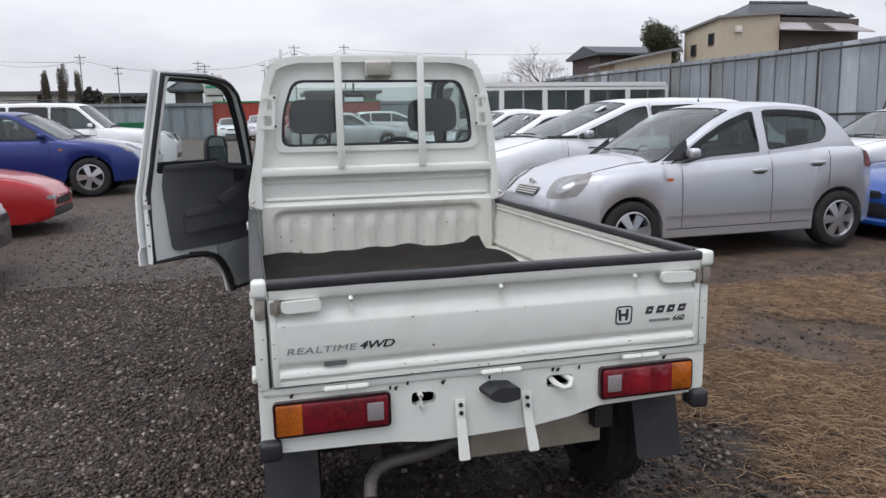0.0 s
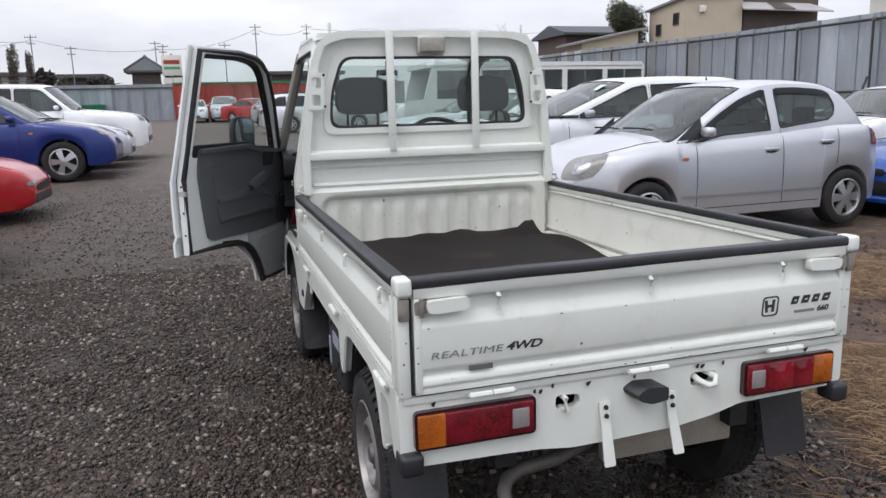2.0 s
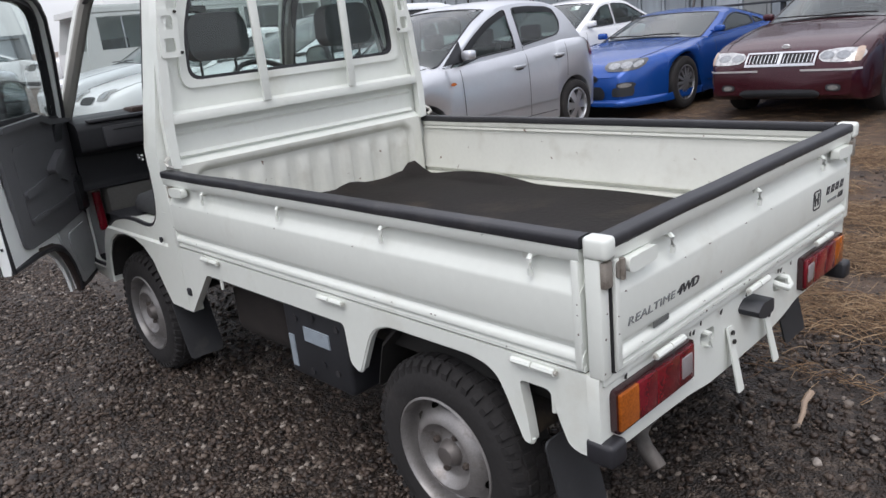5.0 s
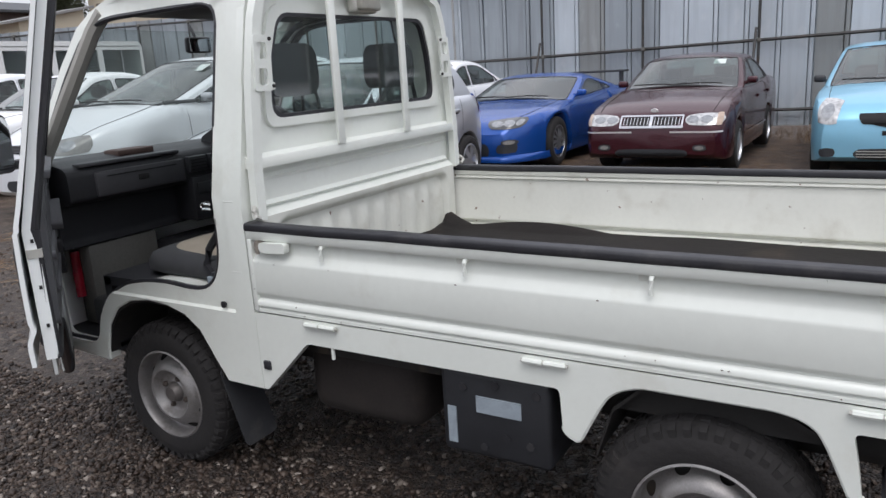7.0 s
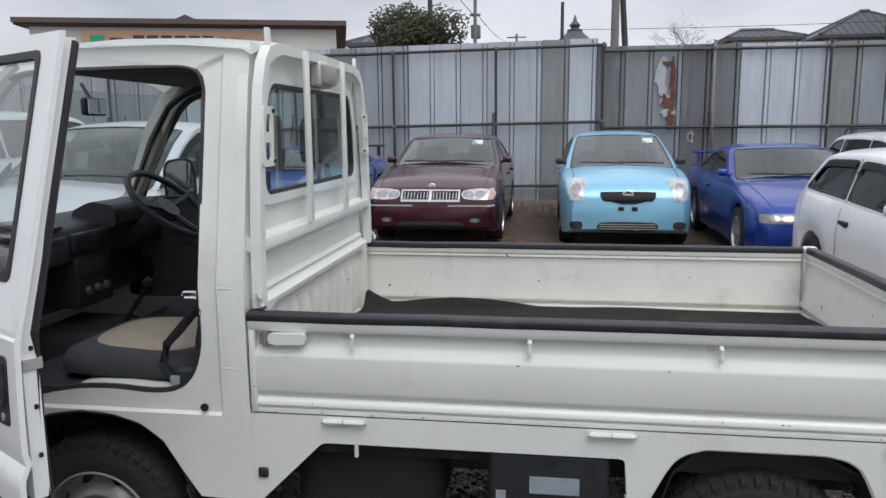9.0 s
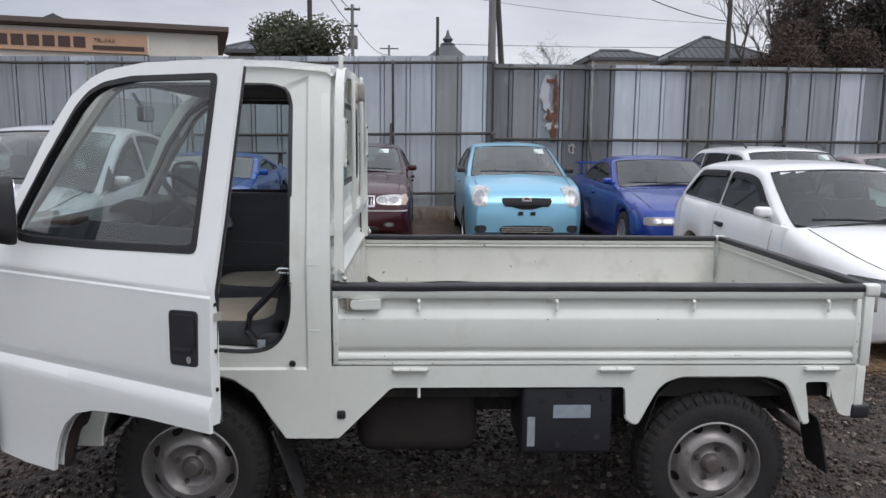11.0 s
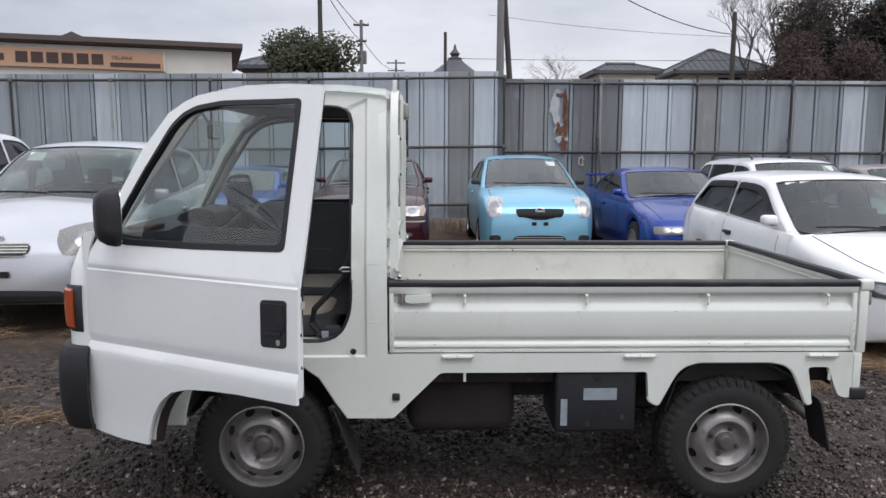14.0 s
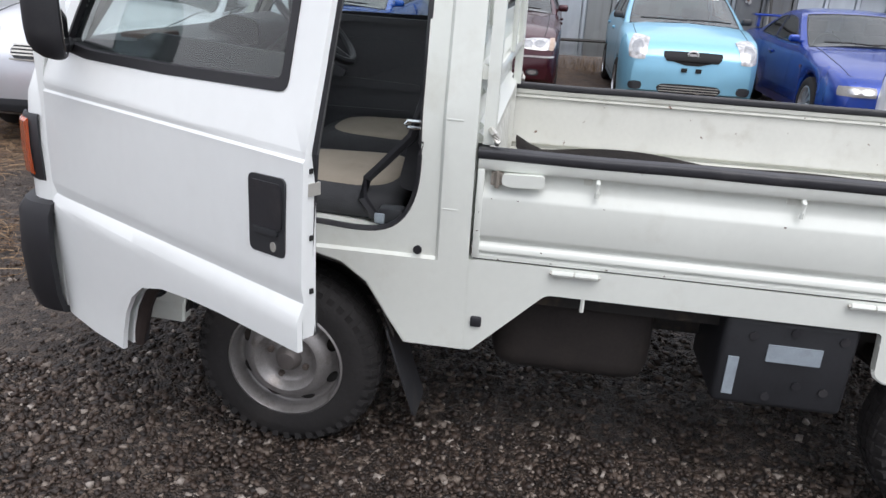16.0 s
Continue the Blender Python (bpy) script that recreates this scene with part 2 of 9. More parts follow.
M["bumper"] = mat("black_bumper_plastic", (0.013, 0.013, 0.016), 0.55, var=0.2, scale=8, stain=(0.05, 0.048, 0.045), stain_amount=0.3, stain_scale=5)
M["red_bright"] = mat("bright_red_lens", (0.21, 0.008, 0.016), 0.1, coat=0.7, var=0.9, scale=10)
M["exhaust"] = mat("rusty_exhaust", (0.085, 0.068, 0.058), 0.7, metal=0.3, var=0.4, scale=9)


def paint(name, color, rough=0.28, metal=0.25, coat=0.8):
    return mat(name, color, rough, metal=metal, coat=coat * 0.6, var=0.04, scale=2.5, stain=tuple(c * 0.8 + 0.05 for c in color), stain_amount=0.3, stain_scale=9)


# ---- mesh helpers ----
def finish(name, bm, material, parent=None, label="", smooth=40):
    bmesh.ops.recalc_face_normals(bm, faces=bm.faces[:])
    me = bpy.data.meshes.new(name)
    for f in bm.faces:
        f.smooth = smooth > 0
    if smooth:
        lim = radians(smooth)
        for e in bm.edges:
            if len(e.link_faces) == 2 and e.calc_face_angle(0) > lim:
                e.smooth = False
    bm.to_mesh(me)
    bm.free()
    me.materials.append(material)
    ob = new(name, me)
    if parent is not None:
        ob.parent = parent
    if label:
        tagged(ob, label=label)
    return ob


def part(name, bm, material, parent, label="", smooth=40):
    return finish(name, bm, material, parent, label, smooth)


def thing(name, label, category, m=None, group="", kind=""):
    e = new(name)
    e.empty_display_size = 0.1
    if m is not None:
        e.matrix_world = m
    return tagged(e, label=label, category=category, group=group, kind=kind)


def box(bm, x0, x1, y0, y1, z0, z1, bevel=0.0, seg=2):
    vs = [bm.verts.new((x, y, z)) for x in (x0, x1) for y in (y0, y1) for z in (z0, z1)]
    fs = []
    for i in ((0, 1, 3, 2), (4, 6, 7, 5), (0, 4, 5, 1), (2, 3, 7, 6), (0, 2, 6, 4), (1, 5, 7, 3)):
        fs.append(bm.faces.new([vs[k] for k in i]))
    if bevel:
        es = list({e for f in fs for e in f.edges})
        bmesh.ops.bevel(bm, geom=es, offset=bevel, segments=seg, affect="EDGES", profile=0.5)
    return vs


def bx(*a, bevel=0.0, seg=2):
    bm = bmesh.new()
    box(bm, *a, bevel=bevel, seg=seg)
    return bm


def plate(bm, loops, place, t0, t1):
    """A plate with holes: 2D loops (the outer one first) placed by place(u, v, depth) between two depths."""
    from mathutils.geometry import tessellate_polygon
    flat = [p for lp in loops for p in lp]
    tris = tessellate_polygon([[Vector((p[0], p[1], 0)) for p in lp] for lp in loops])
    a = [bm.verts.new(place(u, v, t0)) for u, v in flat]
    b = [bm.verts.new(place(u, v, t1)) for u, v in flat]
    for t in tris:
        for q in (a, b):
            try:
                bm.faces.new([q[i] for i in t])
            except ValueError:
                pass
    k = 0
    for lp in loops:
        c = len(lp)
        for i in range(c):
            i0, i1 = k + i, k + (i + 1) % c
            bm.faces.new((a[i0], a[i1], b[i1], b[i0]))
        k += c


def rounded(pts, r, n=4):
    """A closed 2D loop with its corners rounded."""
    out = []
    c = len(pts)
    for i in range(c):
        p, q, s = Vector(pts[i - 1]), Vector(pts[i]), Vector(pts[(i + 1) % c])
        a, b = (p - q), (s - q)
        rr = min(r, a.length * 0.45, b.length * 0.45)
        a, b = q + a.normalized() * rr, q + b.normalized() * rr
        for j in range(n + 1):
            u = j / n
            out.append(tuple((1 - u) ** 2 * a + 2 * u * (1 - u) * q + u * u * b))
    return out


def extrude(bm, profile, place, a, b, steps=1, caps=True):
    """A closed 2D profile swept between two stations."""
    rings = []
    for i in range(steps + 1):
        t = a + (b - a) * i / steps
        rings.append([bm.verts.new(place(u, v, t)) for u, v in profile])
    c = len(profile)
    for r, s in zip(rings, rings[1:]):
        for i in range(c):
            bm.faces.new((r[i], r[(i + 1) % c], s[(i + 1) % c], s[i]))
    if caps:
        bm.faces.new(rings[0][::-1])
        bm.faces.new(rings[-1])


def tube(bm, pts, r, n=8, closed=False):
    pts = [Vector(p) for p in pts]
    rings = []
    c = len(pts)
    up = Vector((0, 0, 1))
    for i, p in enumerate(pts):
        a = pts[i - 1] if (i or closed) else p
        b = pts[(i + 1) % c] if (i < c - 1 or closed) else p
        d = (b - a).normalized()
        s = d.cross(up)
        if s.length < 0.1:
            s = d.cross(Vector((0, 1, 0)))
        s.normalize()
        w = s.cross(d)
        rr = r[i] if isinstance(r, (list, tuple)) else r
        rings.append([bm.verts.new(p + (s * math.cos(2 * math.pi * k / n) + w * math.sin(2 * math.pi * k / n)) * rr) for k in range(n)])
    pairs = list(zip(rings, rings[1:])) + ([(rings[-1], rings[0])] if closed else [])
    for x, y in pairs:
        for k in range(n):
            bm.faces.new((x[k], x[(k + 1) % n], y[(k + 1) % n], y[k]))
    if not closed:
        bm.faces.new(rings[0][::-1])
        bm.faces.new(rings[-1])


def lathe(bm, profile, n=32, axis="x", center=(0, 0, 0)):
    """A profile of (radius, offset along the axis) turned round it."""
    rings = []
    for r, h in profile:
        ring = []
        for k in range(n):
            a = 2 * math.pi * k / n
            c, s = r * math.cos(a), r * math.sin(a)
            p = {"x": (h, c, s), "y": (c, h, s), "z": (c, s, h)}[axis]
            ring.append(bm.verts.new((p[0] + center[0], p[1] + center[1], p[2] + center[2])))
        rings.append(ring)
    for a, b in zip(rings, rings[1:]):
        for k in range(n):
            bm.faces.new((a[k], a[(k + 1) % n], b[(k + 1) % n], b[k]))
    if profile[0][0] < 0.06:
        bm.faces.new(rings[0][::-1])
    if profile[-1][0] < 0.06:
        bm.faces.new(rings[-1])


def text(name, body, size, material, m, parent=None, shear=0.0, extrude_by=0.0008, spacing=1.0, label="", bold=0.0):
    """Lettering in the built-in font, turned into a mesh."""
    cu = bpy.data.curves.new(name, "FONT")
    cu.body, cu.size, cu.extrude, cu.shear, cu.space_character = body, size, extrude_by, shear, spacing
    cu.offset = bold
    tmp = bpy.data.objects.new(name, cu)
    scene.collection.objects.link(tmp)
    dg = bpy.context.evaluated_depsgraph_get()
    me = bpy.data.meshes.new_from_object(tmp.evaluated_get(dg))
    bpy.data.objects.remove(tmp)
    me.materials.clear()
    me.materials.append(material)
    ob = new(name, me)
    if parent is not None:
        ob.parent = parent
    ob.matrix_basis = m
    if label:
        tagged(ob, label=label)
    return ob


def ease(t):
    t = min(1.0, max(0.0, t))
    return t * t * (3 - 2 * t)


def rise(x, y):
    """The height of the ground: flat round the truck, rising gently ahead of it, dipping beside it towards the fence."""
    dip = -0.10 * ease((x - 0.9) / 1.8) * ease((2.8 - y) / 2.4)
    if y <= 3:
        return dip
    return 0.033 * (y - 3) if y < 13 else 0.33 + 0.018 * (y - 13)


# ---- ground ----
def ground_material():
    m = bpy.data.materials.new("gravel_ground")
    m.use_nodes = True
    n, l = m.node_tree.nodes, m.node_tree.links
    b = n["Principled BSDF"]
    b.inputs["Roughness"].default_value = 0.62
    co = n.new("ShaderNodeTexCoord")
    vor = n.new("ShaderNodeTexVoronoi")
    vor.inputs["Scale"].default_value, vor.inputs["Randomness"].default_value = 34.0, 1.0
    vor2 = n.new("ShaderNodeTexVoronoi")
    vor2.inputs["Scale"].default_value = 95.0
    for v in (vor, vor2):
        l.new(co.outputs["Object"], v.inputs["Vector"])
    bw = n.new("ShaderNodeRGBToBW")
    l.new(vor.outputs["Color"], bw.inputs[0])
    ramp = n.new("ShaderNodeValToRGB")
    r = ramp.color_ramp
    r.elements[0].position, r.elements[0].color = 0.15, (0.0145, 0.0098, 0.0074, 1)
    r.elements[1].position, r.elements[1].color = 0.95, (0.150, 0.116, 0.090, 1)
    for p, c in ((0.45, (0.030, 0.0205, 0.0150)), (0.7, (0.056, 0.040, 0.030))):
        e = r.elements.new(p)
        e.color = (*c, 1)
    l.new(bw.outputs[0], ramp.inputs["Fac"])
    # bare brown earth patches and a trampled, finer way
    patch = n.new("ShaderNodeTexNoise")
    patch.inputs["Scale"].default_value, patch.inputs["Detail"].default_value = 0.45, 7.0
    l.new(co.outputs["Object"], patch.inputs["Vector"])
    sep = n.new("ShaderNodeSeparateXYZ")
    l.new(co.outputs["Object"], sep.inputs[0])
    side = n.new("ShaderNodeMapRange")
    side.inputs["From Min"].default_value, side.inputs["From Max"].default_value = 0.3, 2.2
    side.inputs["To Min"].default_value, side.inputs["To Max"].default_value = -0.22, 0.22
    l.new(sep.outputs["X"], side.inputs["Value"])
    add = n.new("ShaderNodeMath")
    l.new(patch.outputs["Fac"], add.inputs[0])
    l.new(side.outputs[0], add.inputs[1])
    earth = n.new("ShaderNodeMapRange")
    earth.inputs["From Min"].default_value, earth.inputs["From Max"].default_value = 0.52, 0.68
    earth.inputs["To Max"].default_value = 0.8
    l.new(add.outputs[0], earth.inputs["Value"])
    brown = n.new("ShaderNodeTexNoise")
    brown.inputs["Scale"].default_value, brown.inputs["Detail"].default_value = 6.0, 8.0
    l.new(co.outputs["Object"], brown.inputs["Vector"])
    bramp = n.new("ShaderNodeValToRGB")
    bramp.color_ramp.elements[0].position, bramp.color_ramp.elements[0].color = 0.3, (0.042, 0.028, 0.020, 1)
    bramp.color_ramp.elements[1].position, bramp.color_ramp.elements[1].color = 0.75, (0.19, 0.115, 0.068, 1)
    l.new(brown.outputs["Fac"], bramp.inputs["Fac"])
    mx = n.new("ShaderNodeMix")
    mx.data_type = "RGBA"
    l.new(earth.outputs[0], mx.inputs[0])
    l.new(ramp.outputs["Color"], mx.inputs[6])
    l.new(bramp.outputs["Color"], mx.inputs[7])
    # the driven aisle ahead and to the side: paler, finer grit
    far_y = n.new("ShaderNodeMapRange")
    far_y.inputs["From Min"].default_value, far_y.inputs["From Max"].default_value = 3.0, 13.0
    l.new(sep.outputs["Y"], far_y.inputs["Value"])
    ragged = n.new("ShaderNodeMath")
    ragged.operation = "MULTIPLY_ADD"
    ragged.inputs[1].default_value, ragged.inputs[2].default_value = 0.9, -0.42
    l.new(patch.outputs["Fac"], ragged.inputs[0])
    aisle = n.new("ShaderNodeMath")
    aisle.use_clamp = True
    l.new(far_y.outputs[0], aisle.inputs[0])
    l.new(ragged.outputs[0], aisle.inputs[1])
    grit = n.new("ShaderNodeValToRGB")
    grit.color_ramp.elements[0].position, grit.color_ramp.elements[0].color = 0.3, (0.098, 0.075, 0.060, 1)
    grit.color_ramp.elements[1].position, grit.color_ramp.elements[1].color = 0.72, (0.235, 0.188, 0.155, 1)
    l.new(brown.outputs["Fac"], grit.inputs["Fac"])
    half_mix = n.new("ShaderNodeMath")
    half_mix.operation = "MULTIPLY"
    half_mix.inputs[1].default_value = 0.66
    l.new(aisle.outputs[0], half_mix.inputs[0])
    mx2 = n.new("ShaderNodeMix")
    mx2.data_type = "RGBA"
    l.new(half_mix.outputs[0], mx2.inputs[0])
    l.new(mx.outputs[2], mx2.inputs[6])
    l.new(grit.outputs["Color"], mx2.inputs[7])
    l.new(mx2.outputs[2], b.inputs["Base Color"])
    hm = n.new("ShaderNodeMath")
    hm.operation = "ADD"
    l.new(vor.outputs["Distance"], hm.inputs[0])
    l.new(vor2.outputs["Distance"], hm.inputs[1])
    bp = n.new("ShaderNodeBump")
    bp.inputs["Strength"].default_value, bp.inputs["Distance"].default_value = 0.9, 0.018
    bp.invert = True
    l.new(hm.outputs[0], bp.inputs["Height"])
    l.new(bp.outputs[0], b.inputs["Normal"])
    return m


def build_ground():
    xs = sorted(set([-900, -400, -180, -90, -60, -40, -28, -20, -15] + [round(-12 + 0.3 * i, 2) for i in range(84)] + [14, 17, 22, 30, 45, 70, 110, 200, 450, 900]))
    ys = sorted(set([-600, -250, -100, -50, -30, -20, -14, -10] + [round(-7 + 0.3 * i, 2) for i in range(74)] + [16, 18, 21, 25, 30, 36, 43, 50, 58, 70, 90, 130, 200, 400, 900]))
    verts, faces = [], []
    for y in ys:
        for x in xs:
            near = abs(x) < 13 and -8 < y < 16
            z = rise(x, y)
            if near:
                z += 0.012 * noise.noise((x * 0.9, y * 0.9, 0)) + 0.008 * noise.noise((x * 3.1, y * 3.1, 4))
                z -= 0.006
            verts.append((x, y, z))
    w = len(xs)
    for j in range(len(ys) - 1):
        for i in range(w - 1):
            a = j * w + i
            faces.append((a, a + 1, a + w + 1, a + w))
    me = bpy.data.meshes.new("ground")
    me.from_pydata(verts, [], faces)
    for p in me.polygons:
        p.use_smooth = True
    me.materials.append(ground_material())
    return tagged(new("ground", me), label="dark wet gravel yard with patches of bare brown earth", category="ground", kind="structure")


ground = build_ground()


# ---- galvanised site fence ----
def fence_sheet(width, height):
    """One steel sheet with a double pressed rib along one edge and a slightly buckled pan."""
    bm = bmesh.new()
    prof = [(0, 0), (0.004, -0.050), (0.016, -0.052), (0.021, 0.020), (0.040, 0.024), (0.060, 0.024), (0.079, 0.020), (0.084, -0.052), (0.096, -0.050), (0.100, 0), (0.17, 0.004), (0.25, -0.002), (0.34, 0.003), (0.43, -0.001), (0.5, 0)]
    prof = [(u * width / 0.5, d) for u, d in prof]
    levels = [height * k / 5 for k in range(6)]
    rows = [[bm.verts.new((-d * (1.0 + 0.5 * noise.noise((u * 5, z, 3)) if 0.11 < u else 1.0), u, z)) for u, d in prof] for z in levels]
    back = [[bm.verts.new((0.004 - d, u, z)) for u, d in prof] for z in (0, height)]
    for p, q in zip(rows, rows[1:]):
        for i in range(len(prof) - 1):
            bm.faces.new((p[i], p[i + 1], q[i + 1], q[i]))
    for i in range(len(prof) - 1):
        bm.faces.new((back[0][i + 1], back[0][i], back[1][i], back[1][i + 1]))
        bm.faces.new((rows[-1][i], rows[-1][i + 1], back[1][i + 1], back[1][i]))
    return bm


def sheet_material(name, color, streak, amount, scuff=0.25):
    """Galvanised sheet: cloudy tone, vertical rain streaks, pale scuffs with ragged edges."""
    m = bpy.data.materials.new(name)
    m.use_nodes = True
    n, l = m.node_tree.nodes, m.node_tree.links
    b = n["Principled BSDF"]
    b.inputs["Roughness"].default_value, b.inputs["Metallic"].default_value = 0.5, 0.3
    co = n.new("ShaderNodeTexCoord")
    oi = n.new("ShaderNodeObjectInfo")
    shift = n.new("ShaderNodeVectorMath")
    shift.operation = "MULTIPLY_ADD"
    shift.inputs[1].default_value = (37.0, 11.0, 23.0)
    l.new(oi.outputs["Random"], shift.inputs[0])
    l.new(co.outputs["Object"], shift.inputs[2])

    def field(scale, stretch, lo, hi, top, detail=5.0):
        mp = n.new("ShaderNodeMapping")
        mp.inputs["Scale"].default_value = stretch
        l.new(shift.outputs[0], mp.inputs["Vector"])
        t = n.new("ShaderNodeTexNoise")
        t.inputs["Scale"].default_value, t.inputs["Detail"].default_value = scale, detail
        l.new(mp.outputs[0], t.inputs["Vector"])
        r = n.new("ShaderNodeMapRange")
        r.inputs["From Min"].default_value, r.inputs["From Max"].default_value, r.inputs["To Max"].default_value = lo, hi, top
        l.new(t.outputs["Fac"], r.inputs["Value"])
        return r.outputs[0]

    col = None
    for fac, tint in ((field(1.6, (1, 1, 0.6), 0.35, 0.7, 0.55), tuple(c * 0.80 for c in color)),
                      (field(9.0, (1, 1, 0.06), 0.50, 0.72, amount), streak),
                      (field(4.0, (1, 1, 0.45), 0.60, 0.66, scuff, 9.0), tuple(min(0.75, c * 1.35 + 0.05) for c in color))):
        mx = n.new("ShaderNodeMix")
        mx.data_type = "RGBA"
        l.new(fac, mx.inputs[0])
        if col is None:
            mx.inputs[6].default_value = (*color, 1)
        else:
            l.new(col, mx.inputs[6])
        mx.inputs[7].default_value = (*tint, 1)
        col = mx.outputs[2]
    hsv = n.new("ShaderNodeHueSaturation")
    rr = n.new("ShaderNodeMapRange")
    rr.inputs["To Min"].default_value, rr.inputs["To Max"].default_value = 0.90, 1.10
    l.new(oi.outputs["Random"], rr.inputs["Value"])
    l.new(rr.outputs[0], hsv.inputs["Value"])
    l.new(col, hsv.inputs["Color"])
    l.new(hsv.outputs["Color"], b.inputs["Base Color"])
    return m


SHEETS = {"m": sheet_material("galvanised_sheet", (0.325, 0.36, 0.39), (0.22, 0.235, 0.25), 0.6), "p": sheet_material("pale_galvanised_sheet", (0.53, 0.58, 0.625), (0.40, 0.44, 0.48), 0.55, 0.15),
          "d": sheet_material("dark_galvanised_sheet", (0.185, 0.193, 0.20), (0.12, 0.115, 0.11), 0.7, 0.35), "g": sheet_material("dull_grey_sheet", (0.30, 0.315, 0.315), (0.21, 0.21, 0.205), 0.5, 0.2)}
PIPE = mat("scaffold_pipe", (0.060, 0.058, 0.056), 0.5, metal=0.5, var=0.3, scale=4, stain=(0.12, 0.07, 0.04), stain_amount=0.6, stain_scale=5)


CLAMP = mat("dull_clamp_steel", (0.17, 0.165, 0.15), 0.55, metal=0.5, var=0.3, scale=20)


PALE_PIPE = mat("worn_pale_pipe", (0.33, 0.33, 0.32), 0.55, metal=0.3, var=0.3, scale=4, stain=(0.16, 0.14, 0.12), stain_amount=0.6, stain_scale=5)


def fence_base(y):
    """The foot of the fence sags in the middle of its run."""
    run = ((-20, 0.13), (0.2, 0.14), (4.5, 0.07), (9.5, 0.02), (12.7, 0.06), (14.8, 0.10), (17.8, 0.18), (23.0, 0.30), (30.0, 0.45))
    for (a, p), (b, q) in zip(run, run[1:]):
        if y <= b:
            return p + (q - p) * (y - a) / (b - a)
    return run[-1][1]


def put_sheet(fence, meshes, rnd, y, height, tone, back):
    key = (height, tone)
    if key not in meshes:
        ob = finish("sheet", fence_sheet(0.503, height), SHEETS[tone], fence, smooth=0)
        meshes[key] = ob.data
    else:
        ob = new("sheet", meshes[key])
        ob.parent = fence
    ob.location = (11.42 + back + rnd.uniform(-0.006, 0.006), y, fence_base(y))
    ob.rotation_euler = (radians(rnd.uniform(-0.06, 0.06)), radians(rnd.uniform(-0.25, 0.25)), 0)


def build_fence():
    fence = thing("fence", "weathered galvanised steel sheet fence on scaffold pipes", "fence", kind="structure")
    meshes = {}
    rnd = random.Random(5)
    near_end = "gpppppmmgpmmmmpmmmmmpm"
    rear_run = "dgmddpppgmmmmmpmgmmm"
    for k in range(54):
        y = 0.25 + 0.5 * k
        tone = ("p" + near_end)[k] if k <= len(near_end) else rnd.choice("mmmmpg")
        put_sheet(fence, meshes, rnd, y, 2.93, tone, 0.03)
    for k in range(28):
        y = -0.25 - 0.5 * k
        tone = rear_run[k] if k < len(rear_run) else rnd.choice("mmgp")
        put_sheet(fence, meshes, rnd, y, 2.78, tone, 0.0)
    for z in (1.58, 2.94, 0.42):
        for a, b in ((-13.7, 0.15), (0.10, 27.3)):
            drop = 0.0 if a > 0 else 0.11
            bm = bmesh.new()
            tube(bm, [(11.345, y, z - drop - 0.14 + fence_base(y)) for y in [a + (b - a) * k / 12 for k in range(13)]], 0.027, 8)
            part("rail", bm, PIPE, fence)
    for k in range(21):
        y = -13.36 + 1.93 * k
        bm = bmesh.new()
        tube(bm, [(11.30, y, 0.0), (11.30, y + 0.01, 2.84 + fence_base(y))], 0.024, 8)
        part("post", bm, PALE_PIPE if k in (6, 11) else PIPE, fence)
        if k % 2 == 0:
            bm = bmesh.new()
            tube(bm, [(10.55, y + 0.05, 0.0), (11.29, y + 0.05, 1.75)], 0.022, 8)
            part("brace", bm, PIPE, fence)
        for z in (1.58, 2.94):
            z += fence_base(y) - 0.14 - (0.11 if y < 0.15 else 0.0)
            bm = bmesh.new()
            box(bm, 11.26, 11.38, y - 0.035, y + 0.035, z - 0.035, z + 0.035, bevel=0.012)
            part("clamp", bm, CLAMP, fence)
    # flaking rust on one sheet, and a pale peeled edge round it
    for name, blobs, mt, x in (("peeled_paint", [(-0.92, 2.62, 0.13, 0.10), (-0.88, 2.40, 0.12, 0.24), (-0.98, 1.95, 0.15, 0.17), (-1.02, 1.72, 0.17, 0.08), (-1.42, 1.30, 0.07, 0.12), (-0.90, 2.15, 0.08, 0.14)], M["peel"], 11.405),
                               ("rust_patch", [(-1.08, 2.42, 0.065, 0.30), (-1.10, 2.00, 0.055, 0.30), (-0.98, 1.93, 0.115, 0.14), (-1.06, 1.60, 0.08, 0.22), (-1.42, 1.29, 0.03, 0.07), (-0.98, 2.60, 0.10, 0.05)], M["rust"], 11.400)):
        bm = bmesh.new()
        for i, (y, z, a, b) in enumerate(blobs):
            ring = []
            for j in range(60):
                t = 2 * math.pi * j / 60
                k = 0.8 + 0.5 * noise.noise((math.cos(t) * 1.7 + i * 3, math.sin(t) * 1.7, i)) + 0.35 * noise.noise((math.cos(t) * 6 + i * 3, math.sin(t) * 6, i))
                ring.append((y + a * k * math.cos(t), z + b * k * math.sin(t)))
            plate(bm, [ring], lambda u, v, d: (x - 0.012 + d, u, v), -0.0015 * i, 0.012)
        part(name, bm, mt, fence)
    return fence


build_fence()


# ---- the small white truck ----
XL, XR = -0.703, 0.648
XC = (XL + XR) / 2
truck = thing("pickup_truck", "small white dropside pickup truck with open passenger door on gravel", "truck", pose(XC, 1.6, 0))
TR = truck.matrix_world.inverted()


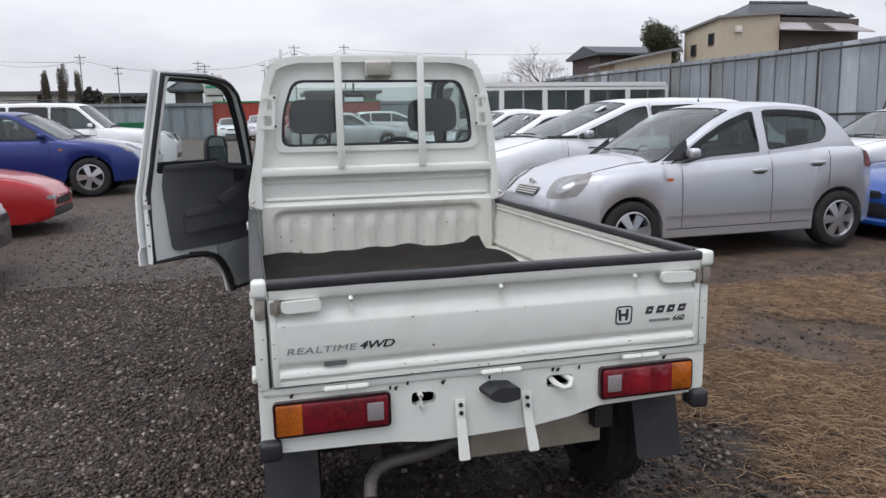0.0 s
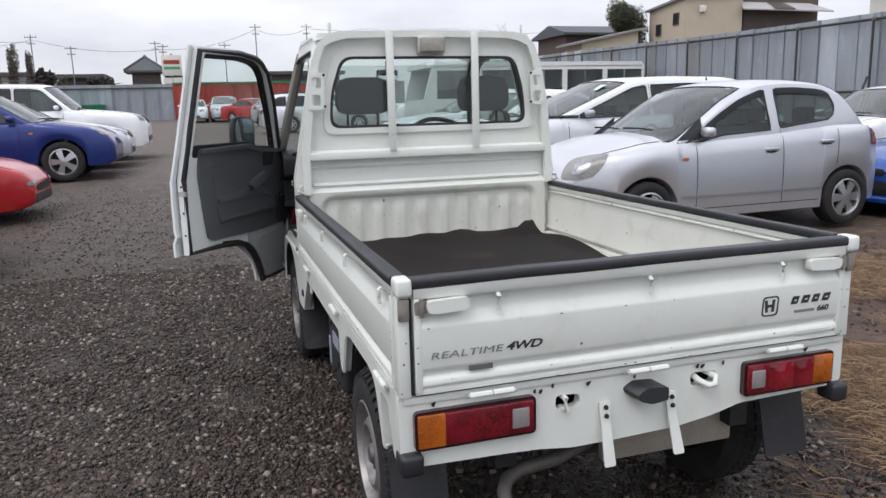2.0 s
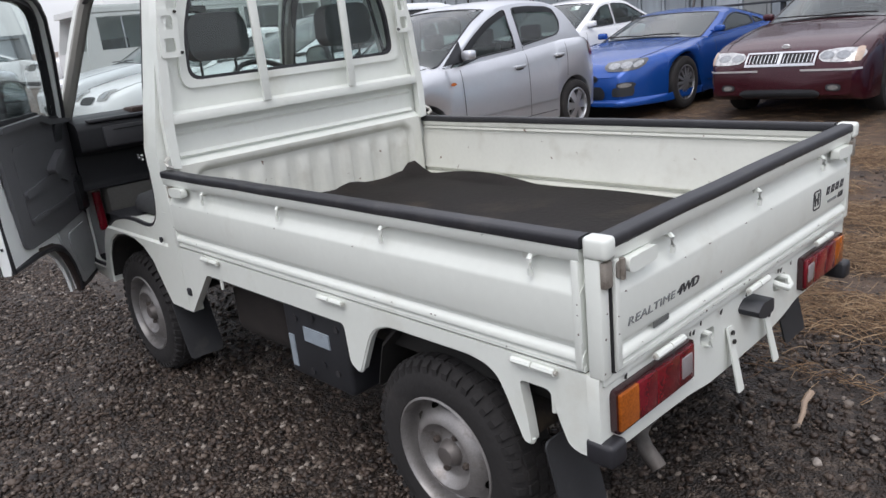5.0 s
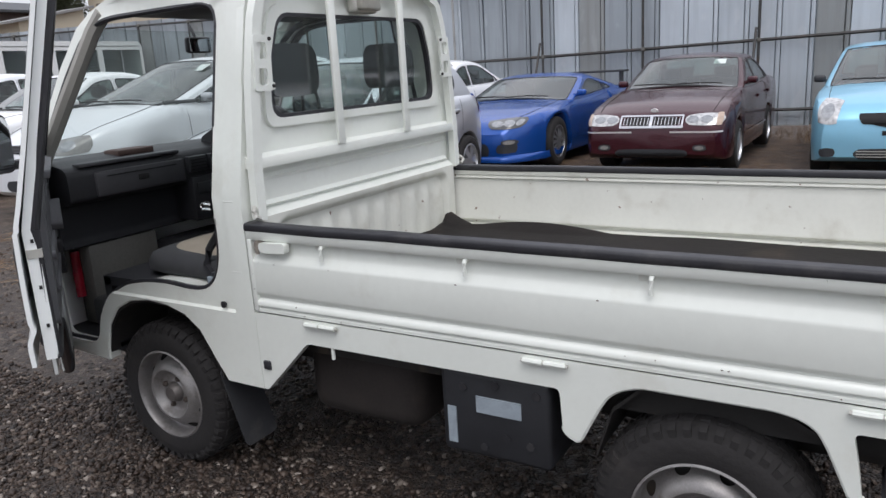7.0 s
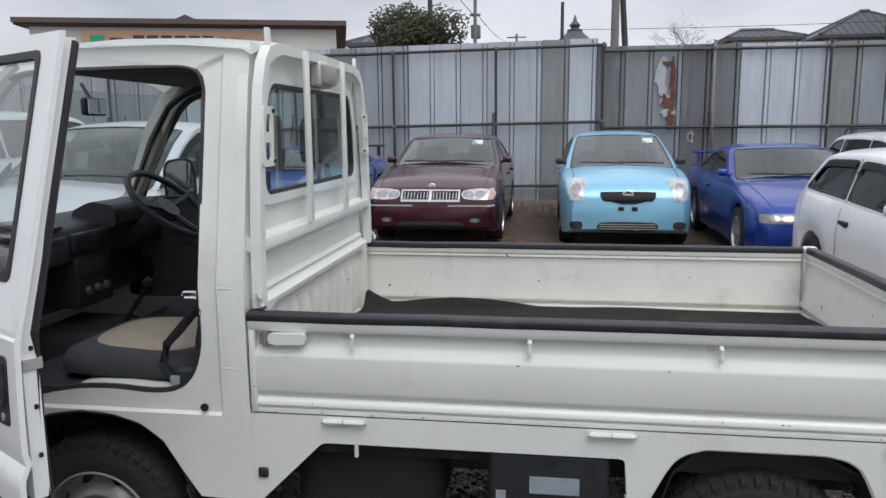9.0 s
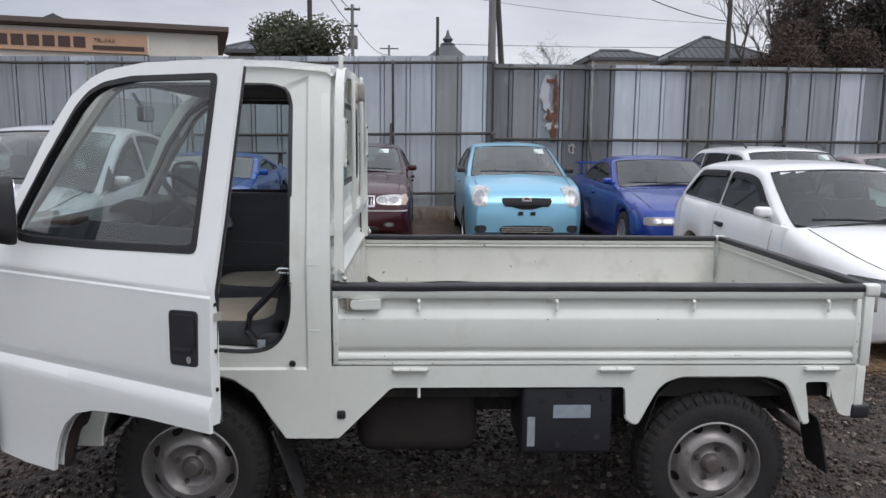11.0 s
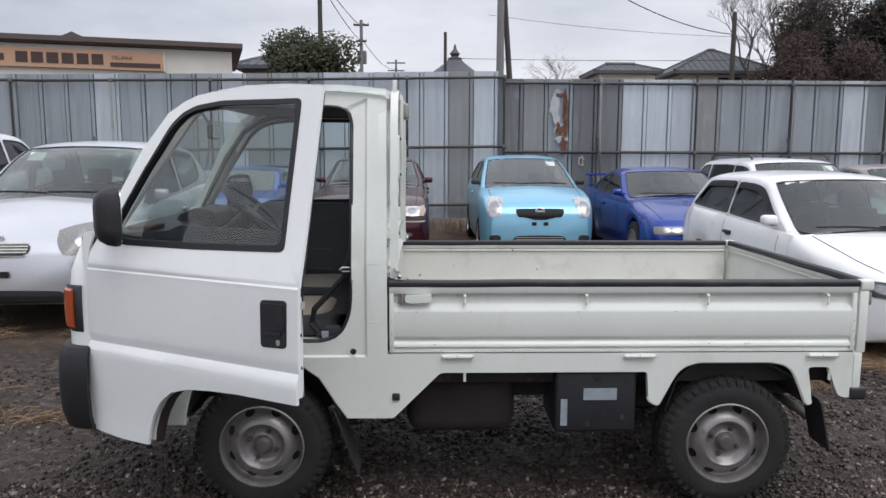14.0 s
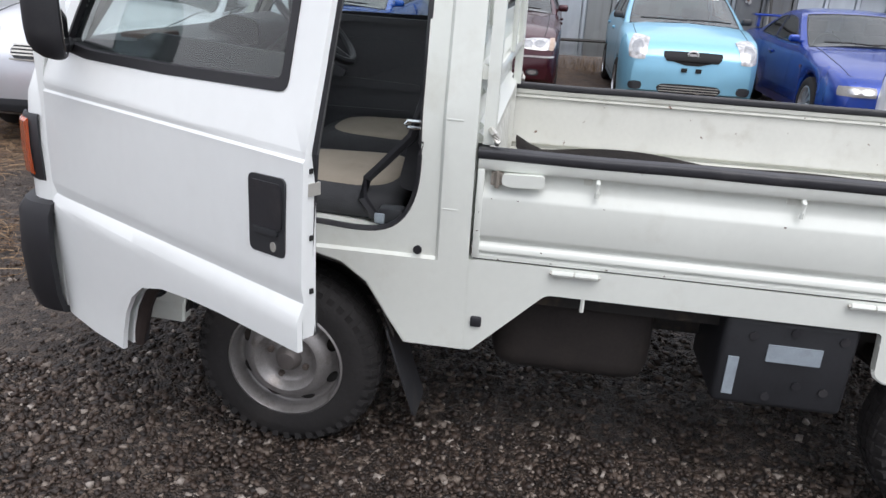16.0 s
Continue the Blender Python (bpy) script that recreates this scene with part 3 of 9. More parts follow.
def tp(name, bm, material, parent=None, label="", smooth=40):
    """A part of the truck, modelled in world metres."""
    base = parent if parent is not None else truck
    ob = finish(name, bm, material, None, label, smooth)
    ob.parent = base
    ob.matrix_parent_inverse = Matrix.Identity(4)
    ob.matrix_basis = truck.matrix_world.inverted() if base is truck else Matrix.Identity(4)
    return ob


def lean(z, k=0.20):
    return k * max(0.0, z - 1.03)


def lerp_pairs(table, r):
    """Height at radius r in a table of falling radii."""
    for (a, p), (b, q) in zip(table, table[1:]):
        if r >= b:
            return p + (q - p) * (a - r) / (a - b)
    return table[-1][1]


# wheels
HUB_STEEL = mat("dull_hub_steel", (0.135, 0.122, 0.115), 0.5, metal=0.4, var=0.35, scale=20)


def build_wheel(cx, cy, side, r=0.272, steer=0.0):
    """side: -1 where the outer face looks to -x."""
    wheel = new("wheel")
    wheel.parent = truck
    wheel.matrix_basis = truck.matrix_world.inverted() @ pose(cx, cy, r, 0, 0, steer)
    s = side
    w = 0.145
    bm = bmesh.new()
    lathe(bm, [(0.165, s * 0.0), (0.175, s * 0.012), (0.205, s * 0.016), (0.238, s * 0.010), (0.258, -s * 0.004), (r, -s * 0.022), (r, -s * (w - 0.022)), (0.25, -s * w), (0.165, -s * w), (0.160, -s * 0.08), (0.165, 0)], 48)
    part("tyre", bm, M["tyre"], wheel, "chunky black tyre with mud on the tread")
    bm = bmesh.new()
    for k in range(44):
        a = 2 * math.pi * k / 44
        for row, off in ((0.032, 0.0), (0.068, 0.5), (0.104, 0.0)):
            aa = a + off * 2 * math.pi / 44
            m = Matrix.Rotation(aa, 4, "X")
            q = [m @ Vector((-s * (row + dx), dy, r + dz)) for dx in (-0.014, 0.014) for dy in (-0.013, 0.013) for dz in (-0.006, 0.004)]
            vs = [bm.verts.new(p) for p in q]
            for i in ((0, 1, 3, 2), (4, 6, 7, 5), (0, 4, 5, 1), (2, 3, 7, 6), (1, 5, 7, 3)):
                bm.faces.new([vs[j] for j in i])
        # shoulder lugs
        m = Matrix.Rotation(a, 4, "X")
        q = [m @ Vector((s * (0.004 + dx), dy, 0.250 + dz)) for dx in (-0.014, 0.006) for dy in (-0.009, 0.009) for dz in (-0.012, 0.020 - 0.012 * (dx > 0))]
        vs = [bm.verts.new(p) for p in q]
        for i in ((0, 1, 3, 2), (4, 6, 7, 5), (0, 4, 5, 1), (2, 3, 7, 6), (1, 5, 7, 3)):
            bm.faces.new([vs[j] for j in i])
    tagged(part("tread", bm, M["tyre"], wheel, "worn tread blocks"), kind="stuff")
    bm = bmesh.new()
    n = 128
    outer = [(0.168, 0.004), (0.172, 0.011), (0.166, 0.014), (0.161, 0.004), (0.159, -0.020), (0.157, -0.036)]
    middle = [(0.156, -0.040), (0.150, -0.042), (0.143, -0.038), (0.136, -0.030), (0.129, -0.019), (0.122, -0.010)]
    inner = [(0.115, -0.004), (0.104, 0.005), (0.094, 0.007), (0.085, 0.000), (0.077, -0.018), (0.068, -0.024), (0.046, -0.024), (0.038, -0.020), (0.030, -0.006), (0.024, -0.001), (0.0001, 0.000)]
    zone = [0.1405 - 0.0125 * math.cos(math.pi * k / 10) for k in range(11)][::-1]
    prof = outer + [(r0, lerp_pairs(middle, r0)) for r0 in zone] + inner
    rings = []
    for r0, h in prof:
        inset = ((r0 - 0.1405) / 0.0126) ** 2
        half_slot = 3.1 * math.sqrt(max(0.0, 1 - inset)) if inset < 1 else 0.05
        ring = []
        for k in range(n):
            q, j = divmod(k, 16)
            j -= 8
            w = abs(j) / 4 * half_slot if abs(j) <= 4 else half_slot + (abs(j) - 4) / 4 * (8 - half_slot)
            if r0 > 0.156 or r0 < 0.12:
                w = abs(j)
            a = 2 * math.pi * (q * 16 + 8 + math.copysign(w, j)) / n
            ring.append(bm.verts.new((s * h, r0 * math.cos(a), r0 * math.sin(a))))
        rings.append(ring)
    for i, (ra, rb) in enumerate(zip(rings, rings[1:])):
        slot = len(outer) <= i < len(outer) + len(zone) - 1
        for k in range(n):
            if slot and abs((k % 16) + 0.5 - 8) < 4:
                continue
            bm.faces.new((ra[k], ra[(k + 1) % n], rb[(k + 1) % n], rb[k]))
    rim = part("rim", bm, M["steel"], wheel, "dull silver steel wheel with eight slots")
    bm = bmesh.new()
    lathe(bm, [(0.160, -s * 0.05), (0.155, -s * 0.045), (0.001, -s * 0.045)], 24)
    part("brake_drum", bm, M["under"], wheel)
    bm = bmesh.new()
    lathe(bm, [(0.040, -s * 0.021), (0.037, -s * 0.012), (0.030, s * 0.000), (0.026, s * 0.006), (0.012, s * 0.008), (0.0001, s * 0.008)], 24)
    part("hub_cap", bm, HUB_STEEL, wheel, "dull brown-grey hub")
    for k in range(4):
        a = 2 * math.pi * k / 4 + 0.4
        bm = bmesh.new()
        lathe(bm, [(0.010, -s * 0.026), (0.010, -s * 0.014), (0.007, -s * 0.010), (0.0001, -s * 0.010)], 6, center=(0, 0.057 * math.cos(a), 0.058 * math.sin(a)))
        part("wheel_nut", bm, M["exhaust"], wheel, "rusty wheel nut")
    return wheel


RWY, FWY = 0.52, 2.42
build_wheel(-0.672, RWY, -1)
build_wheel(-0.672, FWY, -1)
build_wheel(0.617, RWY, 1)
build_wheel(0.617, FWY, 1)

# chassis, axle, tank, exhaust
for x in (-0.40, 0.34):
    tp("frame_rail", bx(x - 0.03, x + 0.03, 0.06, 2.9, 0.40, 0.50), M["under"])
for y in (0.30, 1.0, 1.75):
    tp("frame_crossbar", bx(-0.40, 0.34, y - 0.03, y + 0.03, 0.42, 0.48), M["under"])
tp("bed_underside", bx(-0.62, 0.56, 0.05, 1.90, 0.52, 0.60), M["under"])
tp("front_subframe", bx(-0.60, 0.54, 2.75, 3.02, 0.36, 0.42), M["under"])
bm = bmesh.new()
tube(bm, [(-0.60, RWY, 0.272), (0.55, RWY, 0.272)], 0.04, 10)
lathe(bm, [(0.05, -0.11), (0.11, -0.06), (0.12, 0.0), (0.11, 0.06), (0.05, 0.11)], 16, center=(0.02, RWY, 0.28))
tp("rear_axle", bm, M["under"])
bm = bmesh.new()
box(bm, -0.57, -0.10, 1.38, 1.84, 0.27, 0.53, bevel=0.07, seg=3)
tp("fuel_tank", bm, mat("dusty_tank_steel", (0.026, 0.021, 0.019), 0.9, var=0.4, scale=7, stain=(0.055, 0.042, 0.035), stain_amount=0.6, stain_scale=6), label="dirty dark fuel tank")
bm = bmesh.new()
lathe(bm, [(0.02, -0.25), (0.075, -0.22), (0.085, 0.0), (0.085, 0.20), (0.075, 0.22), (0.02, 0.24)], 18, axis="x", center=(0.13, 0.29, 0.355))
tp("muffler", bm, M["exhaust"], label="brown-stained steel muffler")
bm = bmesh.new()
tube(bm, [(0.0, 0.29, 0.375), (-0.10, 0.17, 0.372), (-0.22, 0.125, 0.362), (-0.33, 0.128, 0.348), (-0.375, 0.115, 0.336), (-0.398, 0.085, 0.318), (-0.405, 0.055, 0.296), (-0.406, 0.045, 0.284)], 0.020, 12)
tp("tailpipe", bm, mat("grey_tailpipe", (0.14, 0.13, 0.12), 0.6, metal=0.4, var=0.35, scale=9, stain=(0.07, 0.05, 0.04), stain_amount=0.6, stain_scale=9), label="grey bent tailpipe")
bm = bmesh.new()
box(bm, -0.085, 0.352, 0.105, 0.135, 0.335, 0.435, bevel=0.006)
tp("crossmember", bm, mat("dusty_crossmember", (0.30, 0.27, 0.22), 0.7, var=0.25, scale=8), label="dusty beige rear crossmember")
bm = bmesh.new()
box(bm, -0.68, -0.38, 0.902, 1.235, 0.322, 0.578, bevel=0.018, seg=3)
battery = tp("battery_box", bm, M["box"], label="dark grey battery box with scuffs")
for nm, a in (("white_label", (-0.684, -0.680, 0.985, 1.120, 0.462, 0.510)), ("side_label", (-0.684, -0.680, 1.185, 1.212, 0.355, 0.465))):
    tp(nm, bx(*a), M["worn_label"], battery, "worn pale label")
for y, z in ((1.03, 0.40), (1.10, 0.36), (1.16, 0.53), (0.96, 0.39), (1.06, 0.55), (0.94, 0.54)):
    bm = bmesh.new()
    lathe(bm, [(0.012, -0.004), (0.010, 0.002), (0.0001, 0.003)], 10, center=(-0.681, y, z))
    tp("rivet", bm, M["black_rubber"], battery)

# mud flaps
for x0, x1, y0, y1, z0, z1, tilt in ((-0.70, -0.545, 0.10, 0.15, 0.245, 0.46, 0.03), (0.485, 0.645, 0.10, 0.15, 0.25, 0.46, 0.03), (-0.69, -0.54, 2.03, 2.12, 0.15, 0.42, 0.05), (0.49, 0.64, 2.03, 2.12, 0.15, 0.42, 0.05)):
    bm = bmesh.new()
    lp = rounded([(x0, z0), (x1, z0), (x1, z1), (x0, z1)], 0.02)
    plate(bm, [lp], lambda u, v, d: (u, y1 - (y1 - y0) * (z1 - v) / (z1 - z0) + d, v), 0.0, 0.006)
    tp("mud_flap", bm, M["flap"], label="dark grey rubber mud flap")

# lower side rails with the wheel arches
RAIL = [(1.905, 0.662), (1.905, 0.400), (1.888, 0.396), (1.70, 0.583), (0.868, 0.583), (0.860, 0.462), (0.82, 0.440), (0.768, 0.545), (0.745, 0.583), (0.715, 0.606), (0.665, 0.622), (0.37, 0.622),
        (0.315, 0.612), (0.28, 0.59), (0.258, 0.55), (0.212, 0.443), (0.190, 0.445), (0.20, 0.52), (0.215, 0.600), (0.128, 0.600), (0.110, 0.54), (0.085, 0.482), (0.06, 0.472), (0.008, 0.472), (0.008, 0.662)]
for side, xo in ((-1, XL), (1, XR)):
    bm = bmesh.new()
    soft = rounded(RAIL, 0.016, 3)
    plate(bm, [soft], lambda u, v, d: (xo - side * (0.004 + d), u, v), 0.0, 0.028)
    # rolled lip along the arch
    rail = tp("side_rail", bm, M["white"], label="white lower side panel with wheel arch")
    bm = bmesh.new()
    tube(bm, [(xo - side * 0.012, y, z) for y, z in soft[20:68]], 0.006, 6)
    tp("arch_lip", bm, M["white"], rail)
    bm = bmesh.new()
    arch = [(0.78, 0.40), (0.74, 0.53), (0.66, 0.606), (0.52, 0.612), (0.38, 0.606), (0.27, 0.55), (0.21, 0.44)]
    extrude(bm, arch + [(y, z + 0.012) for y, z in arch[::-1]], lambda u, v, t: (t, u, v), xo - side * 0.035, xo - side * 0.27)
    tp("wheel_housing", bm, M["under"], rail)
    bm = bmesh.new()
    box(bm, *sorted((xo + side * 0.004, xo - side * 0.012)), 1.862, 1.892, 0.470, 0.500, bevel=0.005)
    tp("rubber_plug", bm, M["black_rubber"], rail)
    for y in (1.603, 0.862, 0.123):
        bm = bmesh.new()
        tube(bm, [(xo - side * 0.010, y, 0.595), (xo - side * 0.010, y, 0.545)], 0.006, 6)
        tp("rope_peg", bm, M["white"], rail)


# dropsides and tailgate: pressed profile of (outward, z)
OUTER = [(0.0, 0.934), (0.0, 0.908), (-0.004, 0.903), (-0.019, 0.900), (-0.021, 0.890), (-0.021, 0.868), (-0.018, 0.858), (-0.001, 0.838), (0.0, 0.828), (0.0, 0.735), (-0.003, 0.726), (-0.012, 0.718), (-0.012, 0.712), (-0.004, 0.706), (0.0, 0.700), (0.0, 0.690), (-0.010, 0.686), (-0.010, 0.680), (-0.004, 0.676), (-0.004, 0.667)]
INNER = [(-0.036, 0.667), (-0.036, 0.700), (-0.052, 0.712), (-0.052, 0.722), (-0.040, 0.738), (-0.042, 0.842), (-0.0295, 0.866), (-0.0295, 0.896), (-0.036, 0.899), (-0.034, 0.905), (-0.029, 0.907), (-0.029, 0.912), (-0.034, 0.914), (-0.034, 0.934)]
GATE = OUTER + INNER


M["chip"] = mat("rust_chip", (0.085, 0.05, 0.035), 0.85, var=0.4, scale=60)


def worn_inside(ob):
    """The load side of a gate carries worn, dirty paint."""
    ob.data.materials.append(M["bed_white"])
    for i in range(len(OUTER), len(GATE) - 1):
        ob.data.polygons[i].material_index = 1
    return ob


def placed(place, u0, u1, z0, z1, a, b):
    """A bar along a gate."""
    bm = bmesh.new()
    q = [bm.verts.new(place(u, v, t)) for t in (a, b) for u, v in ((u0, z0), (u1, z0), (u1, z1), (u0, z1))]
    for i in range(4):
        bm.faces.new((q[i], q[(i + 1) % 4], q[4 + (i + 1) % 4], q[4 + i]))
    bm.faces.new(q[:4])
    bm.faces.new(q[4:])
    return bm


def gate_parts(parent, place, a, b, hooks, hinges, latches):
    """place(out, z, along) -> world. Rubber edge, rope hooks, hinges and latches of one gate."""
    bm = bmesh.new()
    prof = rounded([(0.004, 0.930), (0.004, 0.955), (-0.036, 0.957), (-0.038, 0.930)], 0.008, 3)
    steps = 24
    rings = []
    for i in range(steps + 1):
        t = a + (b - a) * i / steps
        dz = 0.0025 * noise.noise((t * 4, a * 7, 1))
        rings.append([bm.verts.new(place(u, v + dz, t)) for u, v in prof])
    c = len(prof)
    for r, s in zip(rings, rings[1:]):
        for i in range(c):
            bm.faces.new((r[i], r[(i + 1) % c], s[(i + 1) % c], s[i]))
    bm.faces.new(rings[0][::-1])
    bm.faces.new(rings[-1])
    tp("rubber_edge", bm, M["black_rubber"], parent, "black rubber edge strip")
    for h in hooks:
        bm = bmesh.new()
        tube(bm, [place(-0.021, 0.899, h), place(-0.006, 0.899, h), place(0.001, 0.893, h), place(0.002, 0.872, h), place(0.001, 0.858, h)], 0.0062, 7)
        tp("rope_hook", bm, M["white"], parent)
        bm = bmesh.new()
        plate(bm, [rounded([(h + 0.012, 0.884), (h + 0.034, 0.884), (h + 0.034, 0.906), (h + 0.012, 0.906)], 0.006, 3)], lambda u, v, d: place(d, v, u), -0.022, -0.0185)
        tp("hook_plate", bm, M["bed_white"], parent)
    for h in hinges:
        bm = bmesh.new()
        tube(bm, [place(0.006, 0.651, h - 0.060), place(0.006, 0.651, h - 0.002)], 0.0085, 8)
        tube(bm, [place(0.006, 0.651, h + 0.002), place(0.006, 0.651, h + 0.056)], 0.0085, 8)
        tp("hinge", bm, M["white"], parent)
        bm = bmesh.new()
        tube(bm, [place(0.006, 0.651, h - 0.066), place(0.006, 0.651, h + 0.062)], 0.005, 6)
        tp("hinge_pin", bm, M["zinc"], parent)
    # dark joint under the gate, rust chips along its edges
    tp("gate_gap", placed(place, -0.030, -0.008, 0.6630, 0.6672, a + 0.006, b - 0.006), M["gap"], parent)
    rnd = random.Random(int(a * 1000) + 77)
    for k in range(26):
        zz, uu = ((0.667 + rnd.uniform(0, 0.006), -0.0035), (0.934 - rnd.uniform(0.0, 0.008), 0.0005), (0.700, 0.0005), (0.831, 0.0005))[k % 4 if k < 20 else 0]
        h = rnd.uniform(a + 0.02, b - 0.02)
        if k >= 20:
            h, zz, uu = rnd.choice((a + 0.012, b - 0.012)), rnd.uniform(0.74, 0.82), 0.0005
        lx, lz = rnd.uniform(0.0012, 0.0045), rnd.uniform(0.0007, 0.0018)
        bm = bmesh.new()
        lp = [(h + lx * math.cos(q) * rnd.uniform(0.6, 1.2), zz + lz * math.sin(q) * rnd.uniform(0.6, 1.2)) for q in [2 * math.pi * j / 7 for j in range(7)]]
        plate(bm, [lp], lambda u, v, d: place(uu + d, v, u), -0.0005, 0.0008)
        tp("rust_chip", bm, M["chip"], parent)
    for h0, h1 in latches:
        bm = bmesh.new()
        d = 1 if h1 > h0 else -1
        lp = rounded([(h0, 0.900), (h1, 0.903), (h1, 0.872), (h0 + d * 0.02, 0.868), (h0, 0.874)], 0.010, 3)
        plate(bm, [lp], lambda u, v, dd: place(dd, v, u), -0.010, 0.014)
        tp("latch_handle", bm, M["white"], parent, "white painted latch handle")
        bm = bmesh.new()
        plate(bm, [rounded([(h0 - d * 0.028, 0.900), (h0 + d * 0.004, 0.900), (h0 + d * 0.004, 0.870), (h0 - d * 0.028, 0.866)], 0.006, 2)], lambda u, v, dd: place(dd, v, u), -0.018, 0.004)
        tube(bm, [place(0.006, 0.905, h0 - d * 0.012), place(0.006, 0.862, h0 - d * 0.012)], 0.006, 6)
        tp("latch_plate", bm, M["rusty_zinc"], parent, "bare rusty latch plate")


for side, xo in ((-1, XL), (1, XR)):
    place = lambda u, v, t, side=side, xo=xo: (xo + side * u, t, v)
    bm = bmesh.new()
    extrude(bm, GATE, place, 0.034, 1.902, 1)
    gate = worn_inside(tp("side_gate", bm, M["white"], label="white pressed steel dropside gate"))
    gate_parts(gate, place, 0.030, 1.904, (1.605, 1.123, 0.638, 0.156), (1.635, 0.906, 0.165), [(1.840, 1.735)])
    for y in (0.045, 1.893):
        tp("end_strip", bx(*sorted((xo - side * 0.024, xo + side * 0.001)), y - 0.009, y + 0.009, 0.672, 0.905, bevel=0.003), M["white"], gate)

place_t = lambda u, v, t: (t, -0.020 - u, v)
TX0, TX1 = XL + 0.042, XR - 0.036
bm = bmesh.new()
extrude(bm, GATE, place_t, TX0, TX1, 1)
tailgate = worn_inside(tp("tailgate", bm, M["white"], label="white pressed steel tailgate with lettering"))
gate_parts(tailgate, place_t, TX0 - 0.006, TX1 + 0.006, (-0.448, -0.024, 0.395), (-0.47, -0.027, 0.415), [(-0.632, -0.528), (0.588, 0.480)])
for x in (TX0 + 0.008, TX1 - 0.008):
    tp("end_strip", bx(x - 0.009, x + 0.009, -0.021, 0.0, 0.672, 0.905, bevel=0.003), M["white"], tailgate)

# corner posts with their caps
for x in (XL + 0.018, XR - 0.014):
    bm = bmesh.new()
    box(bm, x - 0.020, x + 0.020, -0.030, 0.026, 0.912, 0.958, bevel=0.010, seg=3)
    post = tp("corner_cap", bm, M["white"], label="chipped white corner cap")
    bm = bmesh.new()
    box(bm, x - 0.016, x + 0.014, -0.012, 0.024, 0.660, 0.913, bevel=0.004)
    tp("corner_post", bm, M["white"], post)
    bm = bmesh.new()
    box(bm, x - 0.014, x + 0.012, -0.024, -0.010, 0.855, 0.908, bevel=0.003)
    tp("latch_catch", bm, M["rusty_zinc"], post, "worn rusty metal latch catch")

    for k in range(4):
        bm = bmesh.new()
        z = 0.675 + 0.062 * k + 0.01 * (k % 2)
        lathe(bm, [(0.0022 + 0.001 * (k % 2), 0.0), (0.0018, -0.0008), (0.0001, -0.0009)], 7, axis="y", center=(x - 0.010 + 0.007 * (k % 3), -0.0118, z))
        tp("rust_chip", bm, M["chip"], post)
    tp("joint_gap", bx(*((x + 0.0145, x + 0.019) if x < 0 else (x - 0.021, x - 0.0165)), -0.015, 0.0, 0.668, 0.905), M["gap"], post)

# bed floor
bed = tp("bed_floor", bx(XL + 0.038, XR - 0.034, 0.02, 1.90, 0.655, 0.685), M["bed_white"], label="worn white ribbed bed floor")
for k in range(12):
    x = XL + 0.09 + k * 0.107
    tp("floor_rib", bx(x, x + 0.05, 0.03, 1.89, 0.685, 0.692), M["bed_white"], bed)

# lower rear panel
LP = rounded([(XL + 0.001, 0.664), (XL + 0.001, 0.500), (XL + 0.030, 0.476), (-0.42, 0.470), (-0.33, 0.466), (-0.24, 0.455), (-0.12, 0.456), (0.08, 0.462), (0.20, 0.478), (0.29, 0.500), (XR - 0.03, 0.508), (XR - 0.001, 0.52), (XR - 0.001, 0.664)], 0.012, 2)
h1 = rounded([(-0.286, 0.607), (-0.216, 0.602), (-0.216, 0.566), (-0.286, 0.566)], 0.016, 4)
h2 = rounded([(0.122, 0.612), (0.206, 0.610), (0.206, 0.572), (0.122, 0.572)], 0.016, 4)
bm = bmesh.new()
plate(bm, [LP, h1, h2], lambda u, v, d: (u, d, v), 0.0, 0.030)
rear_panel = tp("rear_panel", bm, M["white"], label="white rear body panel with chipped edges")
bm = bmesh.new()
box(bm, XL + 0.012, XR - 0.012, -0.006, 0.02, 0.640, 0.660, bevel=0.004)
tp("rear_flange", bm, M["white"], rear_panel)
bm = bmesh.new()
box(bm, -0.64, 0.58, 0.05, 0.07, 0.50, 0.65)
tp("rear_inner_panel", bm, M["under"], rear_panel)
bm = bmesh.new()
tube(bm, [(-0.262, 0.02, 0.60), (-0.262, -0.012, 0.598), (-0.262, -0.014, 0.57), (-0.262, 0.02, 0.565)], 0.008, 8)
tp("tow_eye", bm, M["white"], rear_panel)
bm = bmesh.new()
tube(bm, [(0.135, 0.03, 0.606), (0.145, -0.006, 0.590), (0.165, -0.024, 0.578), (0.188, -0.022, 0.580), (0.196, -0.010, 0.596), (0.18, 0.03, 0.606)], 0.009, 8)
tp("tow_eye", bm, M["white"], rear_panel)
bm = bmesh.new()
lp = [(-0.090, 0.600), (-0.060, 0.617), (0.004, 0.612), (0.004, 0.576), (-0.045, 0.570), (-0.082, 0.582)]
plate(bm, [rounded(lp, 0.008, 2)], lambda u, v, d: (u + 0.02 * (d < -0.02), d, v - 0.01 * (d < -0.02)), -0.045, 0.0)
tp("plate_lamp", bm, M["plastic"], rear_panel, "black number plate lamp")
